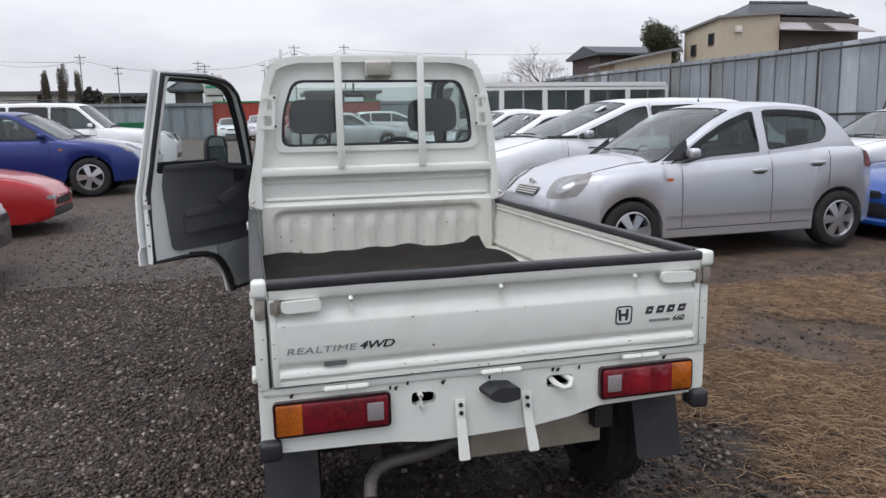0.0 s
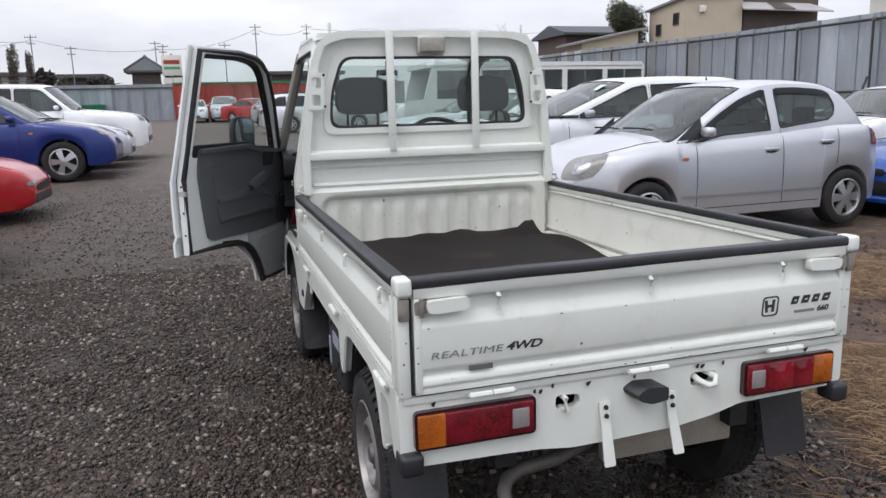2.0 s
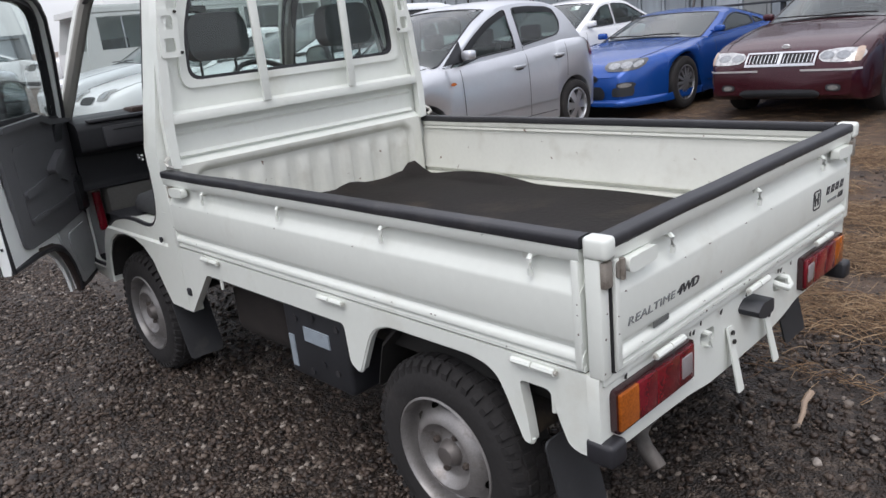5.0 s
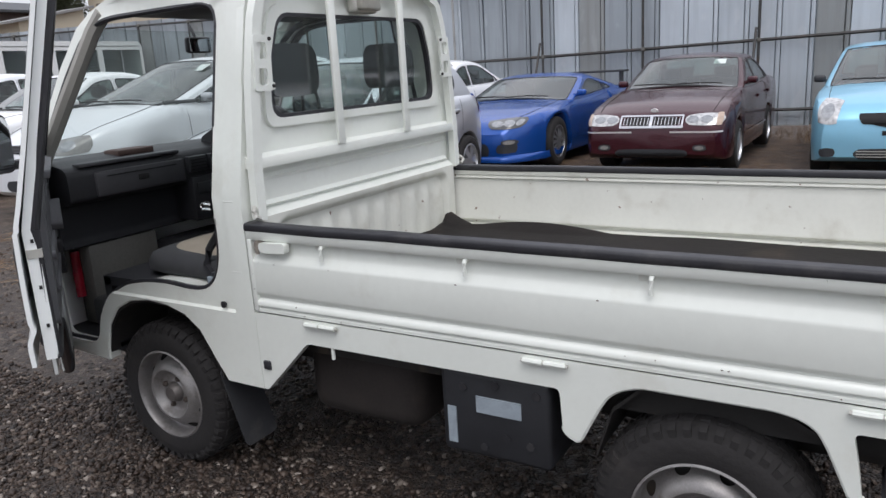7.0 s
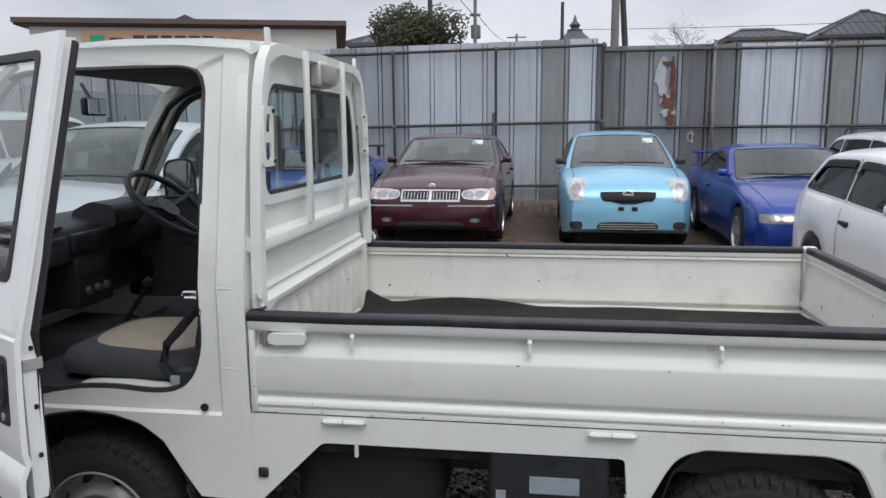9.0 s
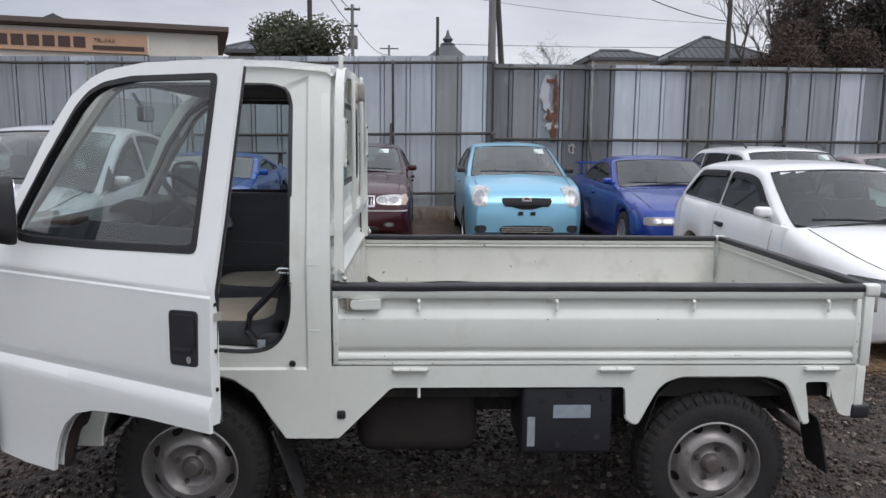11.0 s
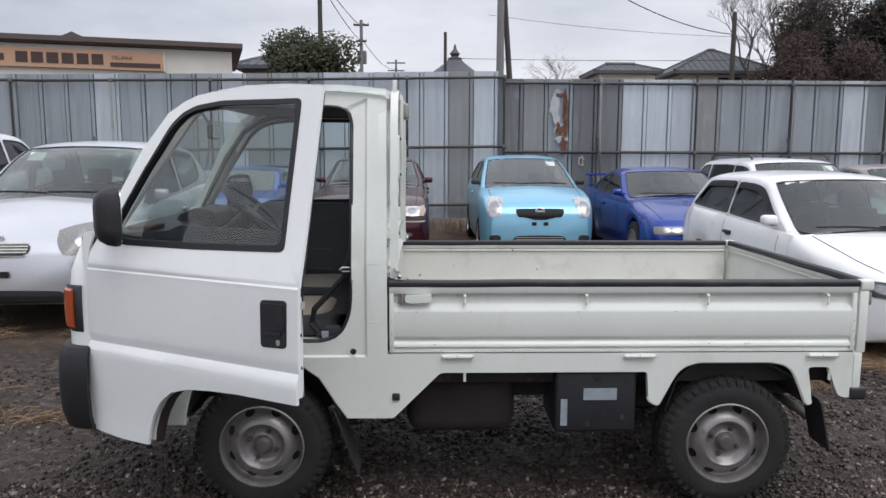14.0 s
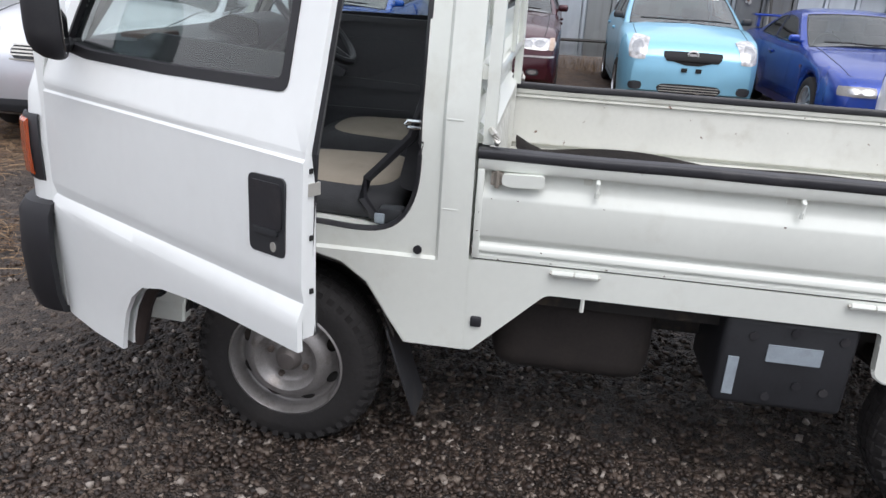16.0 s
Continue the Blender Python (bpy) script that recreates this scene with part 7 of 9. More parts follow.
        if hl:
            c2 = [Vector(p) for p in cor]
            mid = sum(c2, Vector()) / 4
            lerp = lambda p, q, f: p * (1 - f) + q * f
            for f0, f1 in S.get("bowls", ((0.29, 0.71),)):
                low, high = (lerp(c2[0], c2[1], f0), lerp(c2[0], c2[1], f1)), (lerp(c2[3], c2[2], f1), lerp(c2[3], c2[2], f0))
                cin = [lerp(low[0], high[1], 0.22), lerp(low[1], high[0], 0.22), lerp(low[1], high[0], 0.80), lerp(low[0], high[1], 0.80)]
                conform("lamp_bowl", [tuple(p) for p in cin], (1, -side * k, 0), "reflector", nu=6, nv=5, off=0.012, rnd=1.0, parent=hl)
            if S.get("lamp_amber"):
                f0, f1 = S["lamp_amber"]
                conform("amber_corner", [tuple(p) for p in (lerp(c2[0], c2[1], f0), lerp(c2[0], c2[1], f1), lerp(c2[3], c2[2], f1), lerp(c2[3], c2[2], f0))], (1, -side * k, 0), AMBER_CLEAR, nu=4, nv=4, off=0.011, rnd=0.3, parent=hl)
        tz, tt = S["tail"]
        conform("tail_lamp", [(L, side * hw * 0.62, tz), (L, side * hw * 0.95, tz), (L, side * hw * 0.95, tt), (L, side * hw * 0.62, tt)], (-1, -side * 0.35, 0), "red_lens", nu=8, nv=6, off=0.008, lbl="red tail lamp")
        if S.get("tail_wrap"):
            side_patch("tail_lamp", L - S["tail_wrap"], L - 0.07, tz, tt, side, "red_lens", nu=6, nv=6, off=0.008, rnd=0.5, lbl="red tail lamp wrapping the corner")
        if S.get("visor"):
            for j, p in enumerate(polys):
                x_lo, x_hi = min(q[0] for q in p), max(q[0] for q in p)
                rows = []
                for k in range(15):
                    x = x_lo + (x_hi - x_lo) * (0.16 if j == 0 else 0.02) + (x_hi - x_lo) * (0.83 if j == 0 else 0.90) * k / 14
                    zs = [za_ + (x - xa_) * (zb_ - za_) / (xb_ - xa_) for (xa_, za_), (xb_, zb_) in zip(p, p[1:] + p[:1]) if (xa_ > x) != (xb_ > x)]
                    if not zs:
                        continue
                    zt_ = max(zs) + 0.014
                    rows.append([(x, side * (flank(x, z_) + o), z_) for z_, o in ((zt_, 0.006), (zt_ - 0.02, 0.016), (zt_ - 0.062, 0.020))])
                b = bmesh.new()
                vs = [[b.verts.new(q) for q in r] for r in rows]
                for r0, r1 in zip(vs, vs[1:]):
                    for k in (0, 1):
                        b.faces.new((r0[k], r0[k + 1], r1[k + 1], r1[k]))
                bmesh.ops.solidify(b, geom=b.faces[:], thickness=0.003)
                finish("rain_visor", b, M["plastic"], car, "dark smoked rain visor")
        if S.get("mirror_corner"):
            (xa_, za_), (xb_, zb_), (xc_, zc_) = S["mirror_corner"]
            b = bmesh.new()
            tri = []
            for f in (0.004, 0.012):
                tri.append([b.verts.new((x, side * (flank(x, z_) + f), z_)) for x, z_ in ((xa_, za_), (xb_, zb_), (xc_, zc_))])
            b.faces.new(tri[1])
            for k in range(3):
                b.faces.new((tri[0][k], tri[0][(k + 1) % 3], tri[1][(k + 1) % 3], tri[1][k]))
            finish("mirror_base", b, M["plastic"], car, "black plastic triangle under the mirror")
        # door seams, handles, sill line
        xa = x0 + 0.30 + S.get("door_front", 0.0)
        zb = lambda x: smooth_table(top, x, 0.06) - 0.05
        door_x = [xa]
        for s in S["split"]:
            door_x.append(x0 + 0.20 + (x3 - 0.30 - x0) * s)
        door_x.append(S.get("door_rear", S["rx"] - R - 0.02 if len(S["split"]) > 1 else door_x[-1] + 0.001))
        for dx in door_x[:len(S["split"]) + 1]:
            side_patch("panel_gap", dx, dx + 0.007, 0.30, zb(dx), side, "gap", nu=1, nv=10, off=0.003, rnd=0)
        for i, s in enumerate(S["split"]):
            hx = x0 + 0.20 + (x3 - 0.30 - x0) * s - 0.22
            if S["handle"]:
                hz = zb(hx) - 0.10
                hit = tree.ray_cast(Vector((hx + 0.075, side * W, hz)), Vector((0, -side, 0)), 3.0)
                if hit[0] is not None:
                    # dark patch paints in the shadow below the handle
                    side_patch("handle_recess", hx + 0.01, hx + 0.14, hz - 0.034, hz - 0.004, side, "plastic", nu=4, nv=3, off=0.004, rnd=0.8)
                    b = bmesh.new()
                    box(b, hx, hx + 0.155, *sorted((hit[0].y - side * 0.004, hit[0].y + side * 0.030)), hz - 0.017, hz + 0.019, bevel=0.012, seg=3)
                    finish("door_handle", b, S.get("handle_mat", paint_mat), car)
        side_patch("sill_gap", S["fx"] + R + 0.04, S["rx"] - R - 0.04, 0.285, 0.292, side, "gap", nu=10, nv=1, off=0.003, rnd=0)
        if S["moulding"]:
            side_patch("side_moulding", S["fx"] + R + 0.03, S["rx"] - R - 0.03, 0.395, 0.415, side, S["moulding"], nu=12, nv=2, off=0.012, rnd=0)
        if S.get("repeater"):
            side_patch("side_repeater", S["fx"] + R + 0.02, S["fx"] + R + 0.10, zb(1) - 0.12, zb(1) - 0.09, side, "amber_lens", nu=4, nv=2, off=0.008, rnd=0.9)
        # mirror
        mx = S["mirror_x"] or x0 + 0.42
        my = side * (hb(mx) + 0.01)
        mz = smooth_table(top, mx, 0.05) + 0.075
        b = bmesh.new()
        box(b, mx - 0.05, mx + 0.05, *sorted((my - side * 0.01, my + side * 0.122)), mz - 0.042, mz + 0.045, bevel=0.03, seg=3)
        box(b, mx - 0.02, mx + 0.04, *sorted((my - side * 0.10, my)), mz - 0.05, mz - 0.01, bevel=0.008)
        mir = finish("wing_mirror", b, S.get("mirror_mat", paint_mat), car)
        b = bmesh.new()
        box(b, mx + 0.051, mx + 0.054, *sorted((my + side * 0.01, my + side * 0.100)), mz - 0.028, mz + 0.032)
        finish("mirror_glass", b, M["mirror"], mir)
        # wheels
        for wx in (S["fx"], S["rx"]):
            car_wheel(car, wx, side * (half(wx) - 0.012), side, S["wr"], S["rim"], S["spokes"])
        if S.get("fog"):
            fy, fz = S["fog"]
            front_patch("fog_lamp", side * hw * (fy - 0.07), side * hw * (fy + 0.05), fz - 0.024, fz + 0.024, "head_lens", nu=5, nv=4, off=0.012, rnd=1.0)
            front_patch("fog_surround", side * hw * (fy - 0.10), side * hw * (fy + 0.08), fz - 0.036, fz + 0.036, "plastic", nu=5, nv=4, off=0.006, rnd=0.8)
        if S.get("corner"):
            cy0, cy1, cz0, cz1 = S["corner"]
            front_patch("side_intake", side * hw * cy0, side * hw * cy1, cz0, cz1, "plastic", nu=5, nv=4, off=0.005, rnd=0.7)
    gy, g0, g1 = S["grille"]
    foot = S.get("grille_foot", 1.0)
    gr = conform("grille", [(0, -hw * gy * foot, g0), (0, hw * gy * foot, g0), (0, hw * gy, g1), (0, -hw * gy, g1)], (1, 0, 0), S.get("grille_mat", "gap"), nu=12, nv=5, off=0.009, rnd=S.get("grille_round", 0.5), lbl="front grille")
    if gr and S.get("grille_dip"):
        conform("grille_dip", [(0, -hw * gy * 0.22, g0 - S["grille_dip"]), (0, hw * gy * 0.22, g0 - S["grille_dip"]), (0, hw * gy * foot * 0.82, g0 + 0.012), (0, -hw * gy * foot * 0.82, g0 + 0.012)], (1, 0, 0), S.get("grille_mat", "gap"), nu=8, nv=3, off=0.009, rnd=0.1, parent=gr)
    if gr and S.get("grille_bars"):
        for k in range(S["grille_bars"]):
            yy = hw * gy * (-0.9 + 1.8 * k / (S["grille_bars"] - 1))
            front_patch("grille_bar", yy - 0.004, yy + 0.004, g0 + 0.014, g1 - 0.014, "chrome", nu=1, nv=4, off=0.016, rnd=0, parent=gr)
    if gr and S.get("grille_lines"):
        for k in range(S["grille_lines"]):
            zz = g0 + (g1 - g0) * (k + 0.5) / S["grille_lines"]
            front_patch("grille_bar", -hw * gy * 0.9, hw * gy * 0.9, zz - 0.005, zz + 0.005, S.get("line_mat", "plastic"), nu=12, nv=1, off=0.017, rnd=0, parent=gr)
    iy, i0, i1 = S["intake"]
    it = front_patch("lower_intake", -hw * iy, hw * iy, i0, i1, "plastic", nu=12, nv=5, off=0.007, rnd=0.5)
    if it:
        for k in range(S.get("intake_lines", 2)):
            zz = i0 + (i1 - i0) * (k + 1) / (S.get("intake_lines", 2) + 1)
            front_patch("intake_slat", -hw * iy * 0.92, hw * iy * 0.92, zz - 0.005, zz + 0.005, S.get("slat_mat", "plastic"), nu=12, nv=1, off=0.016, rnd=0, parent=it)
    if gr and S.get("grille_frame"):
        for za_, zb_ in ((g0 - 0.012, g0 + 0.004), (g1 - 0.004, g1 + 0.012)):
            front_patch("grille_frame", -hw * gy, hw * gy, za_, zb_, "chrome", nu=12, nv=1, off=0.02, rnd=0, parent=gr)
        for s_ in (-1, 1):
            front_patch("grille_frame", s_ * hw * gy - 0.010, s_ * hw * gy + 0.010, g0 - 0.01, g1 + 0.01, "chrome", nu=1, nv=4, off=0.02, rnd=0, parent=gr)
        front_patch("grille_frame", -0.018, 0.018, g0, g1, "chrome", nu=1, nv=4, off=0.022, rnd=0, parent=gr)
    if S.get("strip"):
        for ya_, yb_ in ((-0.92, -0.26), (0.26, 0.92)):
            front_patch("bumper_strip", hw * ya_, hw * yb_, S["strip"], S["strip"] + 0.020, CHROME_SHEEN, nu=12, nv=1, off=0.012, rnd=0)
    if S.get("plate_z"):
        pz = S["plate_z"]
        for y in (-0.085, 0.085):
            front_patch("plate_mount", y - 0.035, y + 0.035, pz - 0.025, pz + 0.025, "gap", nu=2, nv=2, off=0.014, rnd=0)
    if S.get("lip"):
        rows = []
        b = bmesh.new()
        for k in range(33):
            y = hw * 0.955 * math.sin(math.pi * (k / 32 - 0.5))
            hit = tree.ray_cast(Vector((-1, y, S["lip"] + 0.10)), Vector((1, 0, 0)), 5)
            if hit[0] is not None:
                x, e = hit[0].x, 1 + 0.045 * abs(y) / hw
                rows.append([b.verts.new((x - o, y * e, S["lip"] + h)) for o, h in ((-0.03, 0.0), (0.035, 0.0), (0.048, 0.012), (0.045, 0.055), (0.030, 0.070), (-0.02, 0.092))])
        for r0, r1 in zip(rows, rows[1:]):
            for k in range(5):
                b.faces.new((r0[k], r0[k + 1], r1[k + 1], r1[k]))
        finish("front_lip", b, paint_mat, car, "deep front lip spoiler", smooth=50)
        for s_ in (-1, 1):
            conform("bumper_duct", [(0, s_ * hw * 0.50, 0.27), (0, s_ * hw * 0.82, 0.27), (0, s_ * hw * 0.84, 0.38), (0, s_ * hw * 0.52, 0.38)], (1, -s_ * 0.5, 0), "plastic", nu=6, nv=4, off=0.004, rnd=0.4)
    if S.get("badge"):
        b = bmesh.new()
        bz, br = S["badge"]
        hit = tree.ray_cast(Vector((-1, 0, bz)), Vector((1, 0, 0)), 5)
        if hit[0] is not None:
            bxx = hit[0].x - 0.012
            tube(b, [(bxx, br * 1.35 * math.cos(a), bz + br * math.sin(a)) for a in [2 * math.pi * k / 20 for k in range(20)]], 0.012, 6, closed=True)
            box(b, bxx - 0.008, bxx + 0.006, -br * 1.0, br * 1.0, bz - 0.012, bz + 0.014)
            finish("badge", b, CHROME_SHEEN, car, "oval chrome badge, its bright sheen put into the colour")
    # bonnet gap lines
    for side in (-1, 1):
        b = bmesh.new()
        pa = []
        for k in range(11):
            x = 0.10 + (x0 - 0.02 - 0.10) * k / 10
            hit = tree.ray_cast(Vector((x, side * (half(x) * 0.80), 3)), Vector((0, 0, -1)), 5)
            if hit[0] is not None:
                pa.append(hit[0] + Vector((0, 0, 0.002)))
        if len(pa) > 2:
            tube(b, pa, 0.0035, 4)
            finish("bonnet_gap", b, M["gap"], car)
        else:
            b.free()
    # wipers and the label behind the screen
    for y in (-0.30, 0.25):
        b = bmesh.new()
        z0 = smooth_table(top, x0, 0.05)
        tube(b, [(x0 - 0.02, y - 0.25, z0 + S["crown"] + 0.030), (x0 + 0.03, y + 0.05, z0 + S["crown"] + 0.040), (x0 + 0.05, y + 0.33, z0 + S["crown"] + 0.036)], 0.009, 5)
        finish("wiper", b, M["gap"], car)
    if S.get("sticker"):
        f, sy = 0.80, S["sticker"]
        xs_ = x0 + (x1 - x0) * f
        zf = smooth_table(top, x0, 0.05)
        zz = zf + (H - 0.025 - zf) * f
        dx, dz = (x1 - x0), (H - zf)
        q = [Vector((xs_ + 0.045 + a * dx * 0.13, sy + bq * 0.075, zz + a * dz * 0.13 - 0.02)) for a, bq in ((-0.5, -1), (-0.5, 1), (0.5, 1), (0.5, -1))]
        b = bmesh.new()
        vs = [b.verts.new(p) for p in q] + [b.verts.new(p + Vector((0.003, 0, 0))) for p in q]
        b.faces.new(vs[:4])
        b.faces.new(vs[4:])
        for i in range(4):
            b.faces.new((vs[i], vs[(i + 1) % 4], vs[4 + (i + 1) % 4], vs[4 + i]))
        finish("screen_label", b, M["paper"], car, "pale paper label behind the screen")
    if S.get("wing"):
        wz = S["wing"]
        b = bmesh.new()
        box(b, L - 0.28, L - 0.02, -W * 0.43, W * 0.43, wz, wz + 0.035, bevel=0.012)
        for y in (-W * 0.38, W * 0.38):
            box(b, L - 0.22, L - 0.10, y - 0.02, y + 0.02, wz - 0.16, wz + 0.005)
        finish("rear_wing", b, M[S["wing_mat"]] if S.get("wing_mat") else paint_mat, car)
    if S.get("scoop"):
        sx = S["scoop"]
        hit = tree.ray_cast(Vector((sx, 0, 3)), Vector((0, 0, -1)), 5)
        b = bmesh.new()
        box(b, sx - 0.05, sx + 0.20, -0.16, 0.16, hit[0].z - 0.02, hit[0].z + 0.014, bevel=0.012, seg=3)
        sc = finish("bonnet_scoop", b, paint_mat, car)
        b = bmesh.new()
        box(b, sx - 0.056, sx - 0.03, -0.12, 0.12, hit[0].z - 0.008, hit[0].z + 0.008)
        finish("scoop_mouth", b, M["gap"], sc)
    if S.get("rails"):
        for side in (-1, 1):
            b = bmesh.new()
            ww = hb((x1 + x2) / 2) * (1 - S["tumble"]) * 0.93
            tube(b, [(x1 + 0.25, side * ww, H - 0.02), (x1 + 0.35, side * ww, H + 0.035), (x2 - 0.25, side * ww, H + 0.035), (x2 - 0.15, side * ww, H - 0.04)], 0.016, 6)
            finish("roof_rail", b, M["plastic"], car)
    if S.get("antenna"):
        b = bmesh.new()
        lathe(b, [(0.012, 0.0), (0.008, 0.02), (0.003, 0.035), (0.0001, 0.036)], 8, axis="z", center=(x1 + 0.18, 0, H + 0.005))
        finish("antenna_base", b, M["plastic"], car)
    if S.get("trim_black"):
        for side in (-1, 1):
            b = bmesh.new()
            tube(b, [(x0 + 0.05, side * hb(x0 + 0.2) * 0.98, smooth_table(top, x0, 0.05) + 0.03), (x0 + 0.45, side * hb(x0 + 0.4), smooth_table(top, x0 + 0.4, 0.05) + 0.03)], 0.02, 6)
            finish("quarter_trim", b, M["plastic"], car)
    return car


AMBER_CLEAR = mat("pale_amber_lens", (0.50, 0.38, 0.30), 0.2, coat=0.4, var=0.25, scale=30)
# chrome strips and badges: the bright reflection is put into a pale base colour
CHROME_SHEEN = mat("painted_chrome_sheen", (0.66, 0.66, 0.66), 0.25, metal=0.35, var=0.06)
SILVER = paint("silver_paint", (0.66, 0.675, 0.705), 0.33, metal=0.70)
WHITE_CAR = paint("white_car_paint", (0.85, 0.86, 0.865), 0.25, metal=0.0)
PEARL = paint("pearl_white_paint", (0.74, 0.765, 0.785), 0.28, metal=0.15)
BLUE = paint("bright_blue_paint", (0.010, 0.075, 0.34), 0.22, metal=0.35)
DEEP_BLUE = paint("deep_blue_paint", (0.008, 0.045, 0.30), 0.25, metal=0.35)
MAROON = paint("maroon_paint", (0.052, 0.0075, 0.014), 0.24, metal=0.4)
SKY_BLUE = paint("light_blue_paint", (0.25, 0.54, 0.72), 0.32, metal=0.35)
RED = paint("red_paint", (0.42, 0.012, 0.015), 0.25, metal=0.1)
NAVY = paint("blue_suv_paint", (0.010, 0.028, 0.17), 0.3, metal=0.3)
BEIGE = paint("pinkish_grey_paint", (0.32, 0.28, 0.27), 0.3, metal=0.45)
BLACK = paint("black_paint", (0.012, 0.012, 0.014), 0.2, metal=0.1)
GREEN_WHITE = paint("grey_silver_paint", (0.40, 0.42, 0.43), 0.3, metal=0.5)

# hatchbacks
VITZ99 = dict(L=3.61, W=1.66, H=1.495, fx=0.74, rx=3.11, wr=0.285, crown=0.09, bow=0.13, top=[(0, 0.64), (0.05, 0.72), (0.35, 0.825), (0.75, 0.895), (1.05, 0.915), (1.5, 0.93), (2.15, 0.965), (2.95, 1.03), (3.30, 1.03), (3.47, 0.99), (3.56, 0.92), (3.61, 0.82)], cab=(0.96, 1.80, 2.90, 3.50), split=(0.496, 0.80), tumble=0.17, door_rear=2.70, tail_w=0.90, tail_d=0.42,
              roof=[(0.96, 0.955), (1.25, 1.145), (1.55, 1.335), (1.80, 1.44), (2.0, 1.478), (2.3, 1.495), (2.6, 1.490), (2.83, 1.472), (2.98, 1.452), (3.10, 1.405), (3.20, 1.31), (3.30, 1.19), (3.40, 1.065), (3.50, 0.99)], rear_lip=0.14,
              windows=[[(1.12, 0.925), (1.33, 1.13), (1.56, 1.29), (1.80, 1.38), (2.06, 1.415), (2.115, 1.41), (2.155, 0.995), (1.6, 0.965)], [(2.235, 1.415), (2.50, 1.42), (2.78, 1.40), (2.90, 1.335), (2.965, 1.21), (2.94, 1.12), (2.86, 1.075), (2.27, 1.01)]],
              nose_w=0.74, nose_d=0.70, lamp_y=(0.58, 0.99), lamp_z=(0.60, 0.79), lamp_dir=0.75, lamp_rise=0.06, lamp_round=0.55, lamp_back=0.18, grille=(0.34, 0.60, 0.70), grille_foot=0.86, grille_mat="plastic", grille_lines=5, line_mat="zinc", intake=(0.66, 0.25, 0.35), badge=(0.735, 0.036), plate_z=0.47, moulding=M["alloy"], sticker=0.42, antenna=True, spokes=6, mirror_x=1.36, tail=(0.80, 1.04), tail_wrap=0.20, repeater=True, handle_mat=M["alloy"], visor=True, mirror_corner=((1.06, 0.925), (1.34, 1.135), (1.36, 0.95)))
VITZ05 = dict(L=3.75, W=1.695, H=1.52, fx=0.78, rx=3.24, wr=0.29, crown=0.05, top=[(0, 0.70), (0.05, 0.79), (0.35, 0.90), (0.8, 0.985), (1.0, 1.01), (1.5, 1.02), (3.2, 1.08), (3.5, 1.06), (3.75, 0.98)], cab=(0.92, 1.85, 3.10, 3.66), split=(0.47, 0.84), tumble=0.25, nose_w=0.87, nose_d=0.5,
              lamp_mat="crystal_lens", lamp_y=(0.65, 0.88), lamp_z=(0.635, 0.885), lamp_dir=0.30, lamp_rise=0.03, lamp_back=0.14, lamp_round=0.35, grille=(0.43, 0.635, 0.752), grille_round=0.25, grille_foot=0.88, grille_dip=0.035, slat_mat="zinc", intake=(0.45, 0.255, 0.375), intake_lines=3, badge=(0.722, 0.045), plate_z=0.542, corner=(0.66, 0.85, 0.28, 0.38), bowls=((0.22, 0.80),), sticker=-0.42, mirror_mat=M["plastic"])
STARLET = dict(L=3.79, W=1.625, H=1.385, lamp_mat="smoked_lens", fx=0.80, rx=3.10, wr=0.285, top=[(0, 0.63), (0.05, 0.69), (0.35, 0.755), (0.9, 0.85), (1.15, 0.895), (1.6, 0.90), (3.0, 0.955), (3.5, 0.97), (3.79, 0.89)], cab=(1.05, 1.74, 3.36, 3.72), split=(0.53,), side_end=0.96, end_lean=0.26, tumble=0.20, nose_w=0.78, visor=True, lamp_y=(0.52, 0.96), lamp_z=(0.545, 0.645), lamp_dir=0.5, lamp_rise=0.03, lamp_back=0.2,
               grille=(0.42, 0.585, 0.64), intake=(0.66, 0.28, 0.45), intake_lines=2, slat_mat="zinc", scoop=0.72, sticker=-0.45, rear_glass="dark_glass", mirror_x=1.47, rim="steel", handle_mat=M["plastic"])
# saloons and coupes
SYLPHY = dict(L=4.47, W=1.695, H=1.405, fx=0.88, rx=3.42, wr=0.295, top=[(0, 0.62), (0.05, 0.70), (0.4, 0.82), (1.0, 0.92), (1.35, 0.96), (2.0, 0.95), (3.3, 0.98), (3.6, 1.02), (4.2, 1.0), (4.47, 0.93)], cab=(1.30, 2.02, 3.10, 3.72), split=(0.44, 0.86), tumble=0.24, nose_w=0.90, nose_d=0.40, strip=0.525, lamp_y=(0.46, 0.93), lamp_z=(0.60, 0.725), lamp_dir=0.30, lamp_rise=0.01, lamp_back=0.15, lamp_mat="crystal_lens", lamp_round=0.75, bowls=((0.04, 0.34), (0.38, 0.68)), lamp_amber=(0.78, 0.94), grille_frame=True, grille_foot=0.86,
              grille=(0.42, 0.595, 0.700), grille_bars=17, grille_round=0.8, grille_mat="gap", intake=(0.5, 0.24, 0.34), fog=(0.66, 0.355), badge=(0.76, 0.026), moulding="chrome", sticker=-0.40, mirror_mat=MAROON, spokes=8)
